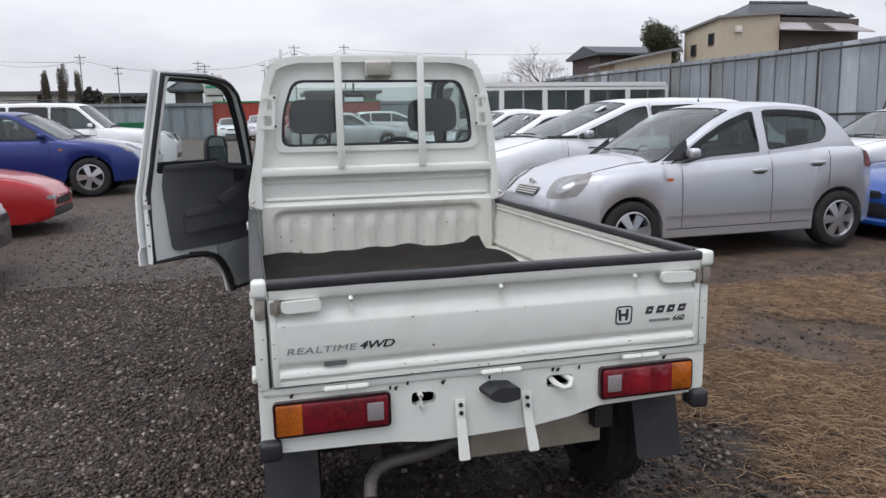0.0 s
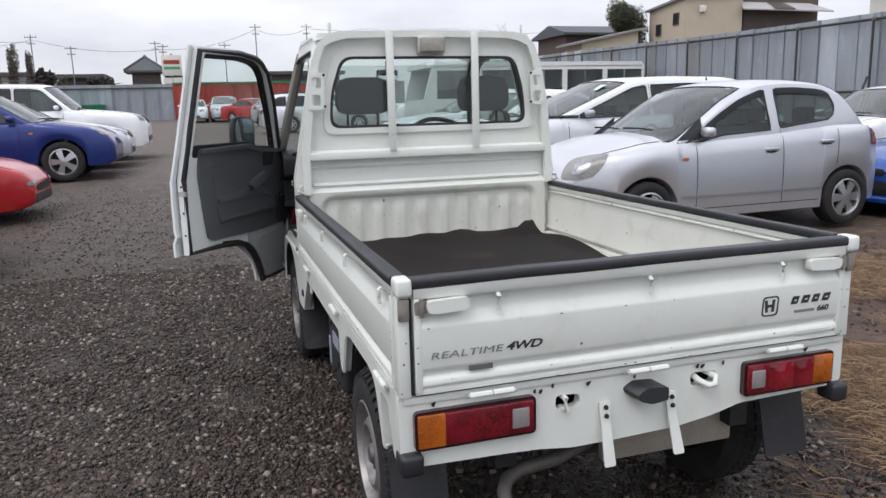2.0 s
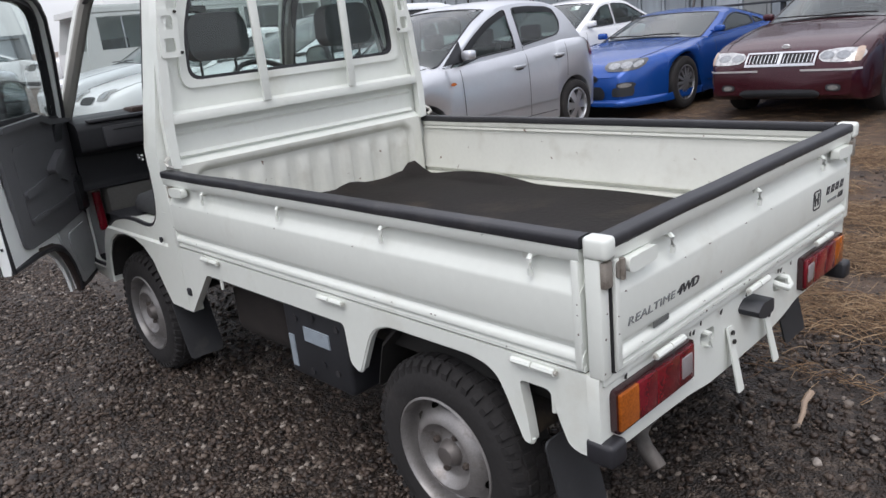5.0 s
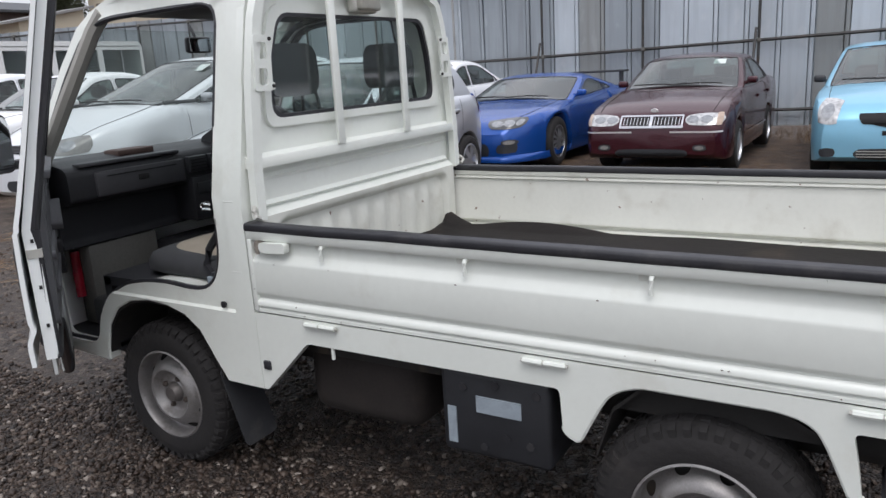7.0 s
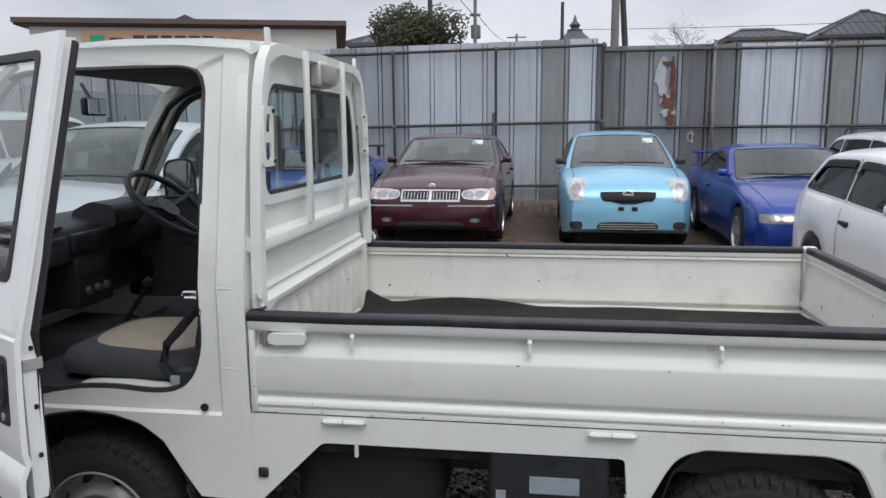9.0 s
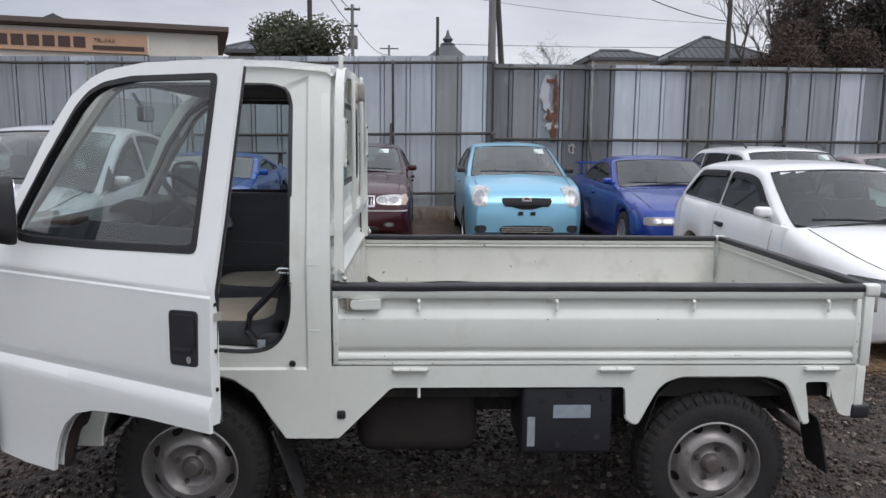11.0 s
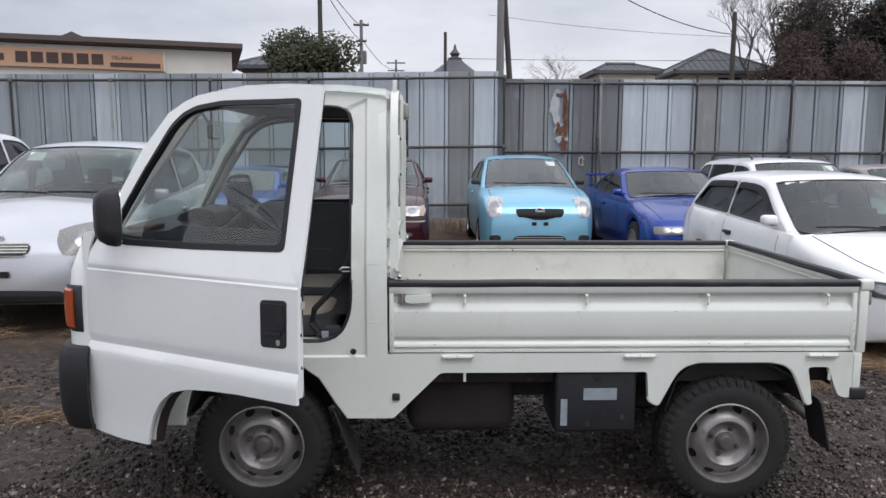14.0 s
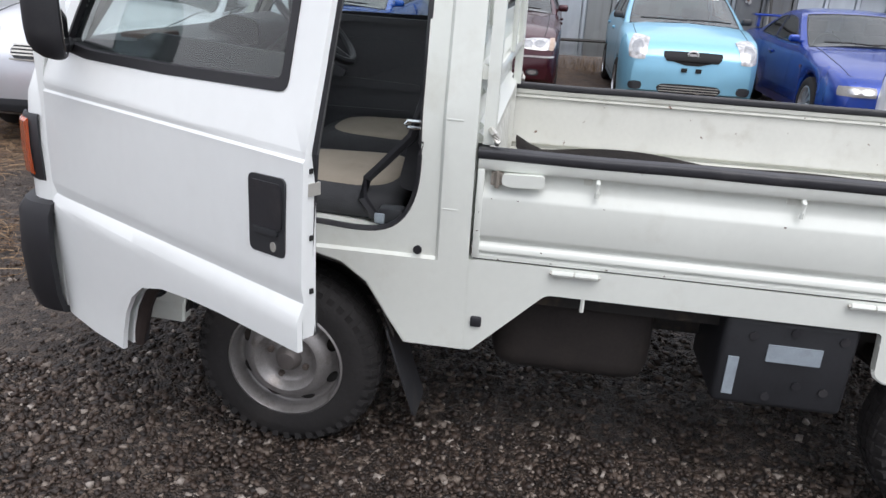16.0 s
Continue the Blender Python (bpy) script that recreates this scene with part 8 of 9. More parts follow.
SUPRA = dict(L=4.52, W=1.81, H=1.185, clear=0.14, fx=0.98, rx=3.52, wr=0.32, top=[(0, 0.53), (0.05, 0.59), (0.35, 0.685), (0.9, 0.765), (1.5, 0.82), (2.0, 0.825), (3.2, 0.88), (3.9, 0.91), (4.3, 0.88), (4.52, 0.81)], cab=(1.48, 2.25, 2.95, 3.98), split=(0.62,), side_end=0.86, tumble=0.22, nose_w=0.66, nose_d=1.0, lamp_mat="smoked_lens", bowls=((0.08, 0.36), (0.36, 0.64), (0.66, 0.90)), lamp_y=(0.42, 0.92), lamp_z=(0.55, 0.655), lamp_dir=0.9, lamp_rise=0.04, lamp_round=0.6,
             grille=(0.30, 0.44, 0.52), intake=(0.40, 0.20, 0.40), intake_lines=1, fog=(0.68, 0.40), lip=0.15, lamp_back=0.25, rim="dark_alloy", spokes=12, wing=1.11, wing_mat="plastic", mirror_x=1.86)
SKYLINE = dict(L=4.60, W=1.72, H=1.345, clear=0.17, fx=0.90, rx=3.56, wr=0.31, top=[(0, 0.58), (0.05, 0.66), (0.4, 0.76), (1.1, 0.87), (1.5, 0.91), (2.2, 0.90), (3.4, 0.94), (3.9, 0.97), (4.4, 0.96), (4.6, 0.88)], cab=(1.45, 2.15, 3.15, 3.86), split=(0.55,), side_end=0.9, tumble=0.23, nose_w=0.90, nose_d=0.40, bowls=((0.06, 0.40), (0.42, 0.74)), lamp_y=(0.52, 0.94), lamp_z=(0.53, 0.625), lamp_dir=0.35, lamp_rise=0.0, lamp_round=0.2, grille=(0.40, 0.54, 0.62), intake=(0.60, 0.22, 0.42), rear_glass="dark_glass", glass="dark_glass", wing=1.15, spokes=10, sticker=None, mirror_x=1.75, repeater=True)
SEDAN = dict(L=4.55, W=1.70, H=1.40, fx=0.88, rx=3.50, wr=0.30, top=[(0, 0.60), (0.05, 0.68), (0.4, 0.79), (1.1, 0.90), (1.4, 0.93), (2.1, 0.93), (3.4, 0.96), (3.7, 1.0), (4.3, 0.99), (4.55, 0.9)], cab=(1.36, 2.08, 3.10, 3.80), split=(0.45, 0.86), tumble=0.19, nose_w=0.80, sticker=-0.4, spokes=7)
MINIVAN = dict(L=4.70, W=1.75, H=1.56, fx=0.92, rx=3.70, wr=0.31, top=[(0, 0.66), (0.05, 0.74), (0.4, 0.88), (0.9, 1.00), (1.15, 1.06), (1.6, 1.02), (3.5, 1.06), (4.3, 1.08), (4.7, 0.98)], cab=(1.05, 2.15, 4.05, 4.60), split=(0.40, 0.70), side_end=0.955, tumble=0.19, nose_w=0.76, nose_d=0.8, lamp_y=(0.46, 0.95), lamp_z=(0.64, 0.78), lamp_dir=0.5, lamp_rise=0.05, rear_glass="dark_glass", sticker=-0.45, mirror_x=1.62, grille=(0.36, 0.66, 0.74), grille_lines=3, trim_black=True, mirror_mat=M["alloy"])
WAGON = dict(SEDAN, L=4.6, H=1.49, top=[(0, 0.62), (0.05, 0.70), (0.4, 0.81), (1.1, 0.92), (1.4, 0.96), (2.1, 0.95), (3.8, 0.99), (4.4, 1.0), (4.6, 0.9)], cab=(1.36, 2.06, 4.05, 4.52), split=(0.40, 0.72), rails=True, rear_glass="dark_glass")
SUV = dict(L=4.0, W=1.70, H=1.50, clear=0.24, fx=0.80, rx=3.16, wr=0.33, top=[(0, 0.62), (0.05, 0.74), (0.4, 0.88), (0.95, 0.96), (1.2, 0.98), (1.8, 0.97), (3.4, 1.0), (3.8, 1.0), (4.0, 0.92)], cab=(1.10, 1.80, 3.50, 3.90), split=(0.50,), tumble=0.15, nose_w=0.78, lamp_y=(0.52, 0.98), lamp_z=(0.74, 0.86), lamp_dir=0.6, spokes=5, repeater=True)
BIG_SUV = dict(L=4.55, W=1.84, H=1.72, clear=0.28, fx=0.85, rx=3.55, wr=0.36, top=[(0, 0.80), (0.05, 0.94), (0.4, 1.03), (1.2, 1.10), (1.45, 1.12), (2.0, 1.10), (4.0, 1.14), (4.4, 1.14), (4.55, 1.05)], cab=(1.36, 1.92, 4.05, 4.46), split=(0.38, 0.68), tumble=0.14, nose_w=0.84, lamp_y=(0.50, 0.92), lamp_z=(0.84, 0.98), lamp_dir=0.3, grille=(0.42, 0.80, 0.98), grille_bars=8, rails=True, spokes=5, rear_glass="dark_glass", intake=(0.7, 0.40, 0.52), slat_mat="chrome")
ROADSTER = dict(L=4.28, W=1.76, H=1.23, clear=0.14, fx=0.86, rx=3.28, wr=0.31, top=[(0, 0.48), (0.06, 0.56), (0.4, 0.68), (0.9, 0.76), (1.4, 0.84), (1.9, 0.86), (3.2, 0.90), (3.9, 0.90), (4.28, 0.78)], cab=(1.40, 2.10, 2.75, 3.60), split=(0.62,), tumble=0.24, nose_w=0.60, nose_d=1.0, lamp_y=(0.40, 0.62), lamp_z=(0.42, 0.47), lamp_dir=0.2, lamp_rise=0.0, grille=(0.40, 0.34, 0.43), intake=(0.6, 0.20, 0.31), intake_lines=1, spokes=5)


def at_ground(x, y, turn=0.0, cx=2.0):
    c = math.cos(radians(turn)), math.sin(radians(turn))
    return pose(x, y, rise(x + cx * c[0], y + cx * c[1]), 0, 0, turn)


build_car("hatchback", "silver five-door hatchback with alloy wheels and a misted windscreen", at_ground(1.965, 4.975, 1.8), VITZ99, SILVER)
build_car("minivan", "pearl white low minivan with dark rear glass", at_ground(1.80, 7.42), MINIVAN, PEARL)
build_car("saloon", "white saloon parked beyond the minivan", at_ground(1.75, 9.95), SEDAN, WHITE_CAR)
build_car("sports_coupe", "bright blue sports coupe with rear wing and dark multi-spoke wheels", at_ground(5.86, 4.76), SUPRA, BLUE)
build_car("saloon", "white saloon parked by the steel fence behind the hatchback", at_ground(6.55, 7.10), SEDAN, WHITE_CAR)
build_car("saloon", "dark maroon saloon with a chrome barred grille", at_ground(6.33, 2.53), SYLPHY, MAROON)
build_car("hatchback", "light blue hatchback with a black grille and no number plate", at_ground(6.95, 0.09), VITZ05, SKY_BLUE)
build_car("coupe", "deep blue two-door coupe with a rear wing", at_ground(5.62, -1.98), SKYLINE, DEEP_BLUE)
build_car("hatchback", "white three-door hatchback with a bonnet scoop", at_ground(1.38, -2.09), STARLET, WHITE_CAR)
build_car("estate_car", "white estate car with roof rails, behind the white hatchback", at_ground(5.35, -3.85), WAGON, WHITE_CAR)
build_car("saloon", "pinkish grey saloon near the fence", at_ground(5.6, -5.75), SEDAN, BEIGE)
build_car("small_suv", "blue three-door compact off-roader with alloy wheels", pose(-2.56, 12.86, rise(0, 12.4), 0, 0, 180), SUV, NAVY)
build_car("off_roader", "white off-road estate with chrome bumper", pose(-2.3, 17.2, rise(0, 17), 0, 0, 180), BIG_SUV, WHITE_CAR)
build_car("saloon", "silver saloon between the blue and the white off-roaders", pose(-2.5, 14.9, rise(0, 14.9), 0, 0, 180), SEDAN, SILVER)
build_car("sports_car", "low red sports car with pop-up lamps closed", pose(-3.02, 8.45, rise(0, 8.2), 0, 0, 180), ROADSTER, RED)
build_car("saloon", "dark saloon at the edge of the yard", pose(-2.93, 5.25, rise(0, 5.2), 0, 0, 180), SEDAN, BLACK)


# ---- beyond the yard ----
def slab(nm, mt, parent, *a, bevel=0.0, label=""):
    return part(nm, bx(*a, bevel=bevel), mt, parent, label)


STUCCO = mat("beige_stucco", (0.50, 0.44, 0.34), 0.9, var=0.06, scale=1.5, stain=(0.3, 0.26, 0.2), stain_amount=0.3, stain_scale=1.2, bump=0.2, bump_scale=60)
CREAM = mat("cream_siding", (0.68, 0.66, 0.60), 0.8, var=0.05, scale=1.2, stain=(0.35, 0.33, 0.28), stain_amount=0.35, stain_scale=0.8)
TILES = mat("grey_roof_tiles", (0.075, 0.08, 0.088), 0.6, var=0.15, scale=2.5, bump=0.6, bump_scale=9)
BROWN_ROOF = mat("brown_roof_edge", (0.10, 0.075, 0.065), 0.6, var=0.15, scale=2)
GREY_ROOF = mat("pale_metal_roof", (0.24, 0.235, 0.23), 0.5, metal=0.2, var=0.15, scale=1.2)
DARK_WALL = mat("dark_board_wall", (0.10, 0.085, 0.075), 0.8, var=0.2, scale=2)
DARK_WIN = mat("dark_window", (0.03, 0.035, 0.04), 0.1, var=0.1)
CONCRETE = mat("concrete_pole", (0.20, 0.20, 0.20), 0.8, var=0.15, scale=2)
WOOD_POLE = mat("dark_pole", (0.06, 0.055, 0.05), 0.8, var=0.2, scale=2)
WIRE = mat("black_wire", (0.03, 0.03, 0.033), 0.6, var=0.05)
BARK = mat("bark", (0.075, 0.06, 0.05), 0.9, var=0.25, scale=6)
SIGN = mat("tan_sign_board", (0.50, 0.31, 0.20), 0.6, var=0.06, scale=1.0)
SIGN_INK = mat("sign_ink", (0.06, 0.035, 0.03), 0.6, var=0.1)
SIGN_GREEN = mat("sign_green", (0.03, 0.33, 0.18), 0.5, var=0.08)
RED_BOX = mat("red_container_paint", (0.33, 0.045, 0.03), 0.6, var=0.12, scale=1.5)
GREEN_BOX = mat("green_bin_paint", (0.02, 0.20, 0.09), 0.5, var=0.12, scale=2)


def leaf_mat(name, color):
    m = mat(name, color, 0.7, var=0.3, scale=1.3, rand=0.0)
    n, l = m.node_tree.nodes, m.node_tree.links
    g = n.new("ShaderNodeNewGeometry")
    hsv = next(x for x in n if x.type == "HUE_SAT")
    r = n.new("ShaderNodeMapRange")
    r.inputs["To Min"].default_value, r.inputs["To Max"].default_value = 0.62, 1.3
    l.new(g.outputs["Random Per Island"], r.inputs["Value"])
    l.new(r.outputs[0], hsv.inputs["Value"])
    return m


LEAF = leaf_mat("evergreen_leaves", (0.062, 0.070, 0.036))
DARK_LEAF = leaf_mat("dark_conifer_leaves", (0.042, 0.034, 0.028))
RED_TWIG = leaf_mat("reddish_brush", (0.082, 0.055, 0.046))


def build_tree(name, label, at, height, spread, leaf, leaves=2200, size=0.22, bare=0.35, seed=1, trunk=0.14, lumps=9, category="tree"):
    rnd = random.Random(seed)
    tree = thing(name, label, category, pose(*at))
    bm = bmesh.new()
    tube(bm, [(0, 0, 0), (0.05, 0.02, height * 0.3), (0.0, 0.08, height * 0.6), (0.05, 0.0, height * 0.85)], [trunk, trunk * 0.8, trunk * 0.5, trunk * 0.2], 8)
    part("trunk", bm, BARK, tree)
    for k in range(10):
        bm = bmesh.new()
        a = rnd.uniform(0, 6.28)
        z = height * rnd.uniform(bare, 0.8)
        r = spread * rnd.uniform(0.5, 0.9)
        tube(bm, [(0, 0, z), (r * 0.5 * math.cos(a), r * 0.5 * math.sin(a), z + height * 0.08), (r * math.cos(a), r * math.sin(a), z + height * rnd.uniform(0.08, 0.2))], [trunk * 0.4, trunk * 0.25, trunk * 0.08], 5)
        part("limb", bm, BARK, tree)
    blobs = []
    for k in range(lumps):
        a, q = rnd.uniform(0, 6.28), rnd.uniform(0.1, 0.75)
        z = height * (bare + (1 - bare) * rnd.uniform(0.15, 0.85))
        f = 1 - 0.35 * max(0, (z / height - 0.55) / 0.45)
        blobs.append((spread * q * f * math.cos(a), spread * q * f * math.sin(a), z, spread * rnd.uniform(0.32, 0.5), height * (1 - bare) * rnd.uniform(0.16, 0.26)))
    verts, faces = [], []
    for k in range(leaves):
        b = blobs[k % len(blobs)]
        d = Vector((rnd.gauss(0, 1), rnd.gauss(0, 1), rnd.gauss(0, 1))).normalized() * rnd.uniform(0.55, 1.12)
        c = Vector((b[0] + d.x * b[3], b[1] + d.y * b[3], b[2] + d.z * b[4]))
        u = Vector((rnd.gauss(0, 1), rnd.gauss(0, 1), rnd.gauss(0, 0.7))).normalized()
        v = u.orthogonal().normalized()
        s = size * rnd.uniform(0.5, 1.3)
        i = len(verts)
        verts += [tuple(c - u * s), tuple(c + v * s * 0.45), tuple(c + u * s), tuple(c - v * s * 0.45), tuple(c + u.cross(v) * s * 0.3)]
        faces += [(i, i + 1, i + 4), (i + 1, i + 2, i + 4), (i + 2, i + 3, i + 4), (i + 3, i, i + 4)]
    me = bpy.data.meshes.new("crown")
    me.from_pydata(verts, [], faces)
    me.materials.append(leaf)
    ob = new("crown", me)
    ob.parent = tree
    return tree


def build_bare_tree(name, label, at, height, spread, seed=1, depth=5):
    rnd = random.Random(seed)
    tree = thing(name, label, "tree", pose(*at))
    bm = bmesh.new()

    def grow(p, d, length, r, k):
        q = p + d * length * 0.5 + Vector((rnd.gauss(0, 0.04), rnd.gauss(0, 0.04), 0)) * length
        e = p + d * length
        tube(bm, [p, q, e], [r, r * 0.8, r * 0.6], 4 if k < 3 else 6)
        if k == 0:
            return
        for _ in range(3 if k > 1 else 4):
            nd = (d + Vector((rnd.gauss(0, spread), rnd.gauss(0, spread), rnd.gauss(0.12, spread * 0.5)))).normalized()
            grow(p + d * length * rnd.uniform(0.55, 1.0), nd, length * rnd.uniform(0.55, 0.8), r * 0.55, k - 1)

    grow(Vector((0, 0, 0)), Vector((0, 0, 1)), height * 0.36, height * 0.016, depth)
    part("trunk", bm, BARK, tree, "bare grey-brown branches")
    return tree


def build_pole(at, height, r=0.14, arms=((0.9, 0.8),), lean_by=0.0, mt=None, label="dark concrete utility pole with crossarms", box_at=None, turn=0.0):
    pole = thing("utility_pole", label, "utility pole", pose(*at, 0, 0, turn), group="utility poles")
    bm = bmesh.new()
    tube(bm, [(0, 0, 0), (0, lean_by * 0.5, height * 0.5), (0, lean_by, height)], [r, r * 0.88, r * 0.72], 10)
    part("pole_shaft", bm, mt or CONCRETE, pole)
    for f, w in arms:
        z = height * f
        arm = min(0.05, r * 0.42)
        part("crossarm", bx(-arm, arm, -w, w, z - arm, z + arm), WOOD_POLE, pole)
        for y in (-w * 0.9, -w * 0.35, w * 0.35, w * 0.9):
            bm = bmesh.new()
            lathe(bm, [(0.03, 0.0), (0.035, 0.04), (0.02, 0.10), (0.0001, 0.12)], 8, axis="z", center=(0, y, z + 0.05))
            part("insulator", bm, CREAM, pole)
    if box_at:
        z = height * box_at
        part("transformer", bx(0.10, 0.55, -0.25, 0.25, z - 0.4, z + 0.3, bevel=0.06), CONCRETE, pole)
    return pole


def wire(a, b, sag, r=0.012):
    bm = bmesh.new()
    a, b = Vector(a), Vector(b)
    pts = []
    for k in range(15):
        t = k / 14
        p = a.lerp(b, t)
        p.z -= sag * 4 * t * (1 - t)
        pts.append(p)
    tube(bm, pts, r, 5)
    tagged(finish("power_line", bm, WIRE), label="thin dark overhead power line sagging between poles", category="cable", group="power lines")


def hip_house(name, label, cx, cy, wx, wy, base, eave, ridge, wall, roof, over=0.6, ridge_frac=0.4, windows=()):
    h = thing(name, label, "house", pose(cx, cy, 0))
    slab("wall", wall, h, -wx, wx, -wy, wy, base, eave)
    bm = bmesh.new()
    a, b = wx + over, wy + over
    rf = wy * ridge_frac
    v = [bm.verts.new(p) for p in ((-a, -b, eave), (a, -b, eave), (a, b, eave), (-a, b, eave), (0, -rf, ridge), (0, rf, ridge), (-a, -b, eave - 0.18), (a, -b, eave - 0.18), (a, b, eave - 0.18), (-a, b, eave - 0.18))]
    for f in ((0, 1, 4), (1, 2, 5, 4), (2, 3, 5), (3, 0, 4, 5), (0, 6, 7, 1), (1, 7, 8, 2), (2, 8, 9, 3), (3, 9, 6, 0), (9, 8, 7, 6)):
        bm.faces.new([v[i] for i in f])
    rf_ob = part("roof", bm, roof, h, smooth=0)
    bm = bmesh.new()
    tube(bm, [(0, -rf, ridge + 0.03), (0, rf, ridge + 0.03)], 0.12, 6)
    for s in (-1, 1):
        for t in (-1, 1):
            tube(bm, [(0, s * rf, ridge), (t * a, s * b, eave + 0.02)], 0.09, 6)
    part("ridge_tiles", bm, roof, rf_ob)
    for k in range(int(2 * b / 0.42)):
        y = -b + 0.2 + k * 0.42
        t = min(1.0, (b - abs(y)) / (b - rf))
        bm = bmesh.new()
        tube(bm, [(-a, y, eave + 0.02), (-a + a * t, y, eave + (ridge - eave) * t + 0.01)], 0.035, 4)
        part("roof_rib", bm, roof, rf_ob)
    for y0, y1, z0, z1 in windows:
        w = part("window", bx(-wx - 0.05, -wx + 0.02, y0, y1, z0, z1), CREAM, h)
        part("pane", bx(-wx - 0.07, -wx - 0.045, y0 + 0.06, y1 - 0.06, z0 + 0.06, z1 - 0.06), DARK_WIN, w)
    return h


# farm building with a long sign
farm = thing("farm_shed", "long cream shed with a brown roof edge and tan sign", "building", pose(22.0, 8.2, 0, 0, 0, 16))
slab("wall", CREAM, farm, 0.0, 6.0, 0.0, 9.6, 0.0, 4.78)
slab("roof", BROWN_ROOF, farm, -0.20, 6.5, -0.35, 10.0, 4.80, 4.98, bevel=0.03)
slab("gutter", BROWN_ROOF, farm, -0.32, -0.20, -0.35, 10.0, 4.86, 5.02)
for k in range(9):
    slab("wall_rib", CREAM, farm, -0.03, 0.0, 0.6 + k * 1.05, 0.66 + k * 1.05, 0.0, 4.78)
bm = bmesh.new()
extrude(bm, [(-0.6, 4.98), (0.6, 4.98), (0.0, 5.26)], lambda u, v, t: (t, 4.9 + u, v), 0.4, 3.0)
part("roof_vent", bm, TILES, farm)
sign = slab("sign_board", SIGN, farm, -0.13, -0.05, 2.15, 8.0, 4.06, 4.64, label="tan sign board with dark bars of writing")
slab("sign_edge", CREAM, sign, -0.14, -0.04, 2.10, 2.15, 4.03, 4.67)
for y0, y1, z0, z1, mt in ((2.25, 3.75, 4.14, 4.28, SIGN_INK), (7.3, 7.75, 4.18, 4.52, SIGN_GREEN), (6.75, 7.15, 4.24, 4.44, SIGN_INK)):
    slab("sign_bar", mt, sign, -0.145, -0.128, y0, y1, z0, z1)
for k in range(6):
    y = 6.10 - k * 0.43
    slab("sign_bar", SIGN_INK, sign, -0.145, -0.128, y, y + 0.34, 4.19, 4.52)

text("lettering", "TEL-FAX", 0.17, SIGN_INK, Matrix.Identity(4), sign, extrude_by=0.004).matrix_basis = pose(-0.146, 3.72, 4.37, 90, 0, -90)

# houses and trees over the fence
build_tree("evergreen_tree", "dense rounded evergreen tree behind the steel fence", (26.2, 6.3, 0), 6.1, 2.15, LEAF, 22000, 0.10, 0.45, 3, lumps=26)
hip_house("house", "house with a low hipped grey tile roof", 45.0, -11.0, 1.8, 1.75, 0, 6.55, 7.15, CREAM, TILES, 0.4, 0.55)
hip_house("house", "larger house with a hipped grey tile roof and cream walls", 46.0, -17.3, 2.2, 2.6, 0, 6.6, 8.2, CREAM, TILES, 0.8, 0.1, windows=((-1.2, 0.4, 5.4, 6.3),))
hip_house("small_house", "small grey-roofed house beside the evergreen", 36.0, 9.6, 2.0, 1.1, 0, 5.7, 6.4, DARK_WALL, TILES, 0.4, 0.3)
temple = thing("temple_roof", "dark pagoda roof with a finial, far behind the fence", "building", pose(48.0, -0.4, 0))
bm = bmesh.new()
lathe(bm, [(2.2, 6.6), (1.4, 7.0), (0.85, 7.4), (0.5, 7.7), (0.5, 7.85), (0.24, 7.95), (0.36, 8.15), (0.14, 8.4), (0.05, 8.75), (0.0001, 8.8)], 8, axis="z")
part("roof", bm, TILES, temple)
slab("wall", DARK_WALL, temple, -1.5, 1.5, -1.5, 1.5, 0, 6.8)
build_bare_tree("bare_tree", "bare rounded tree with fine grey-brown branches", (40.0, -6.5, 0), 6.9, 0.72, 4, 7)
build_bare_tree("bare_tree", "tall bare tree with fine branches", (42.0, -18.9, 0), 13.2, 0.42, 8, 7)
build_bare_tree("bare_tree", "tall bare tree with fine branches", (48.0, -30.0, 0), 15.0, 0.42, 18, 6)
build_tree("conifer", "tall dark conifer clump behind the fence", (44.0, -22.9, 0), 11.6, 3.2, DARK_LEAF, 42000, 0.11, 0.15, 11, trunk=0.25, lumps=46)
build_tree("conifer", "tall dark conifer clump behind the fence", (43.0, -27.0, 0), 11.4, 2.9, DARK_LEAF, 40000, 0.11, 0.15, 21, trunk=0.25, lumps=44)
build_tree("hedge", "reddish-brown tangled brushwood below the conifers", (40.0, -20.6, 0), 8.4, 2.8, RED_TWIG, 24000, 0.10, 0.2, 31, trunk=0.12, lumps=14, category="shrub")
build_tree("hedge", "reddish-brown tangled brushwood below the conifers", (38.0, -24.0, 0), 7.8, 3.0, RED_TWIG, 22000, 0.10, 0.2, 33, trunk=0.12, lumps=14, category="shrub")

build_pole((30.0, 6.3, 0), 9.6, 0.13, ((0.93, 0.5),), mt=WOOD_POLE, box_at=None, label="dark utility pole beside the evergreen tree")
build_pole((38.0, 5.15, 0), 8.6, 0.12, ((0.97, 0.42), (0.87, 0.28)), mt=CONCRETE, box_at=0.78, label="slim utility pole with a transformer")
build_pole((70.0, 4.4, 0), 10.4, 0.15, ((0.97, 0.9), (0.90, 0.8)), label="distant utility pole with insulators")
build_pole((38.0, 0.55, 0), 8.0, 0.12, (), mt=WOOD_POLE, label="plain dark mast behind the fence")
build_pole((24.0, -1.05, 0), 9.8, 0.16, (), label="thick grey utility pole close behind the fence")
build_pole((24.3, -1.75, 0), 9.6, 0.12, (), lean_by=0.72, mt=WOOD_POLE, label="dark leaning stay pole close behind the fence")
build_pole((38.0, -15.45, 0), 9.2, 0.17, (), mt=WOOD_POLE, label="dark utility pole by the hipped houses")
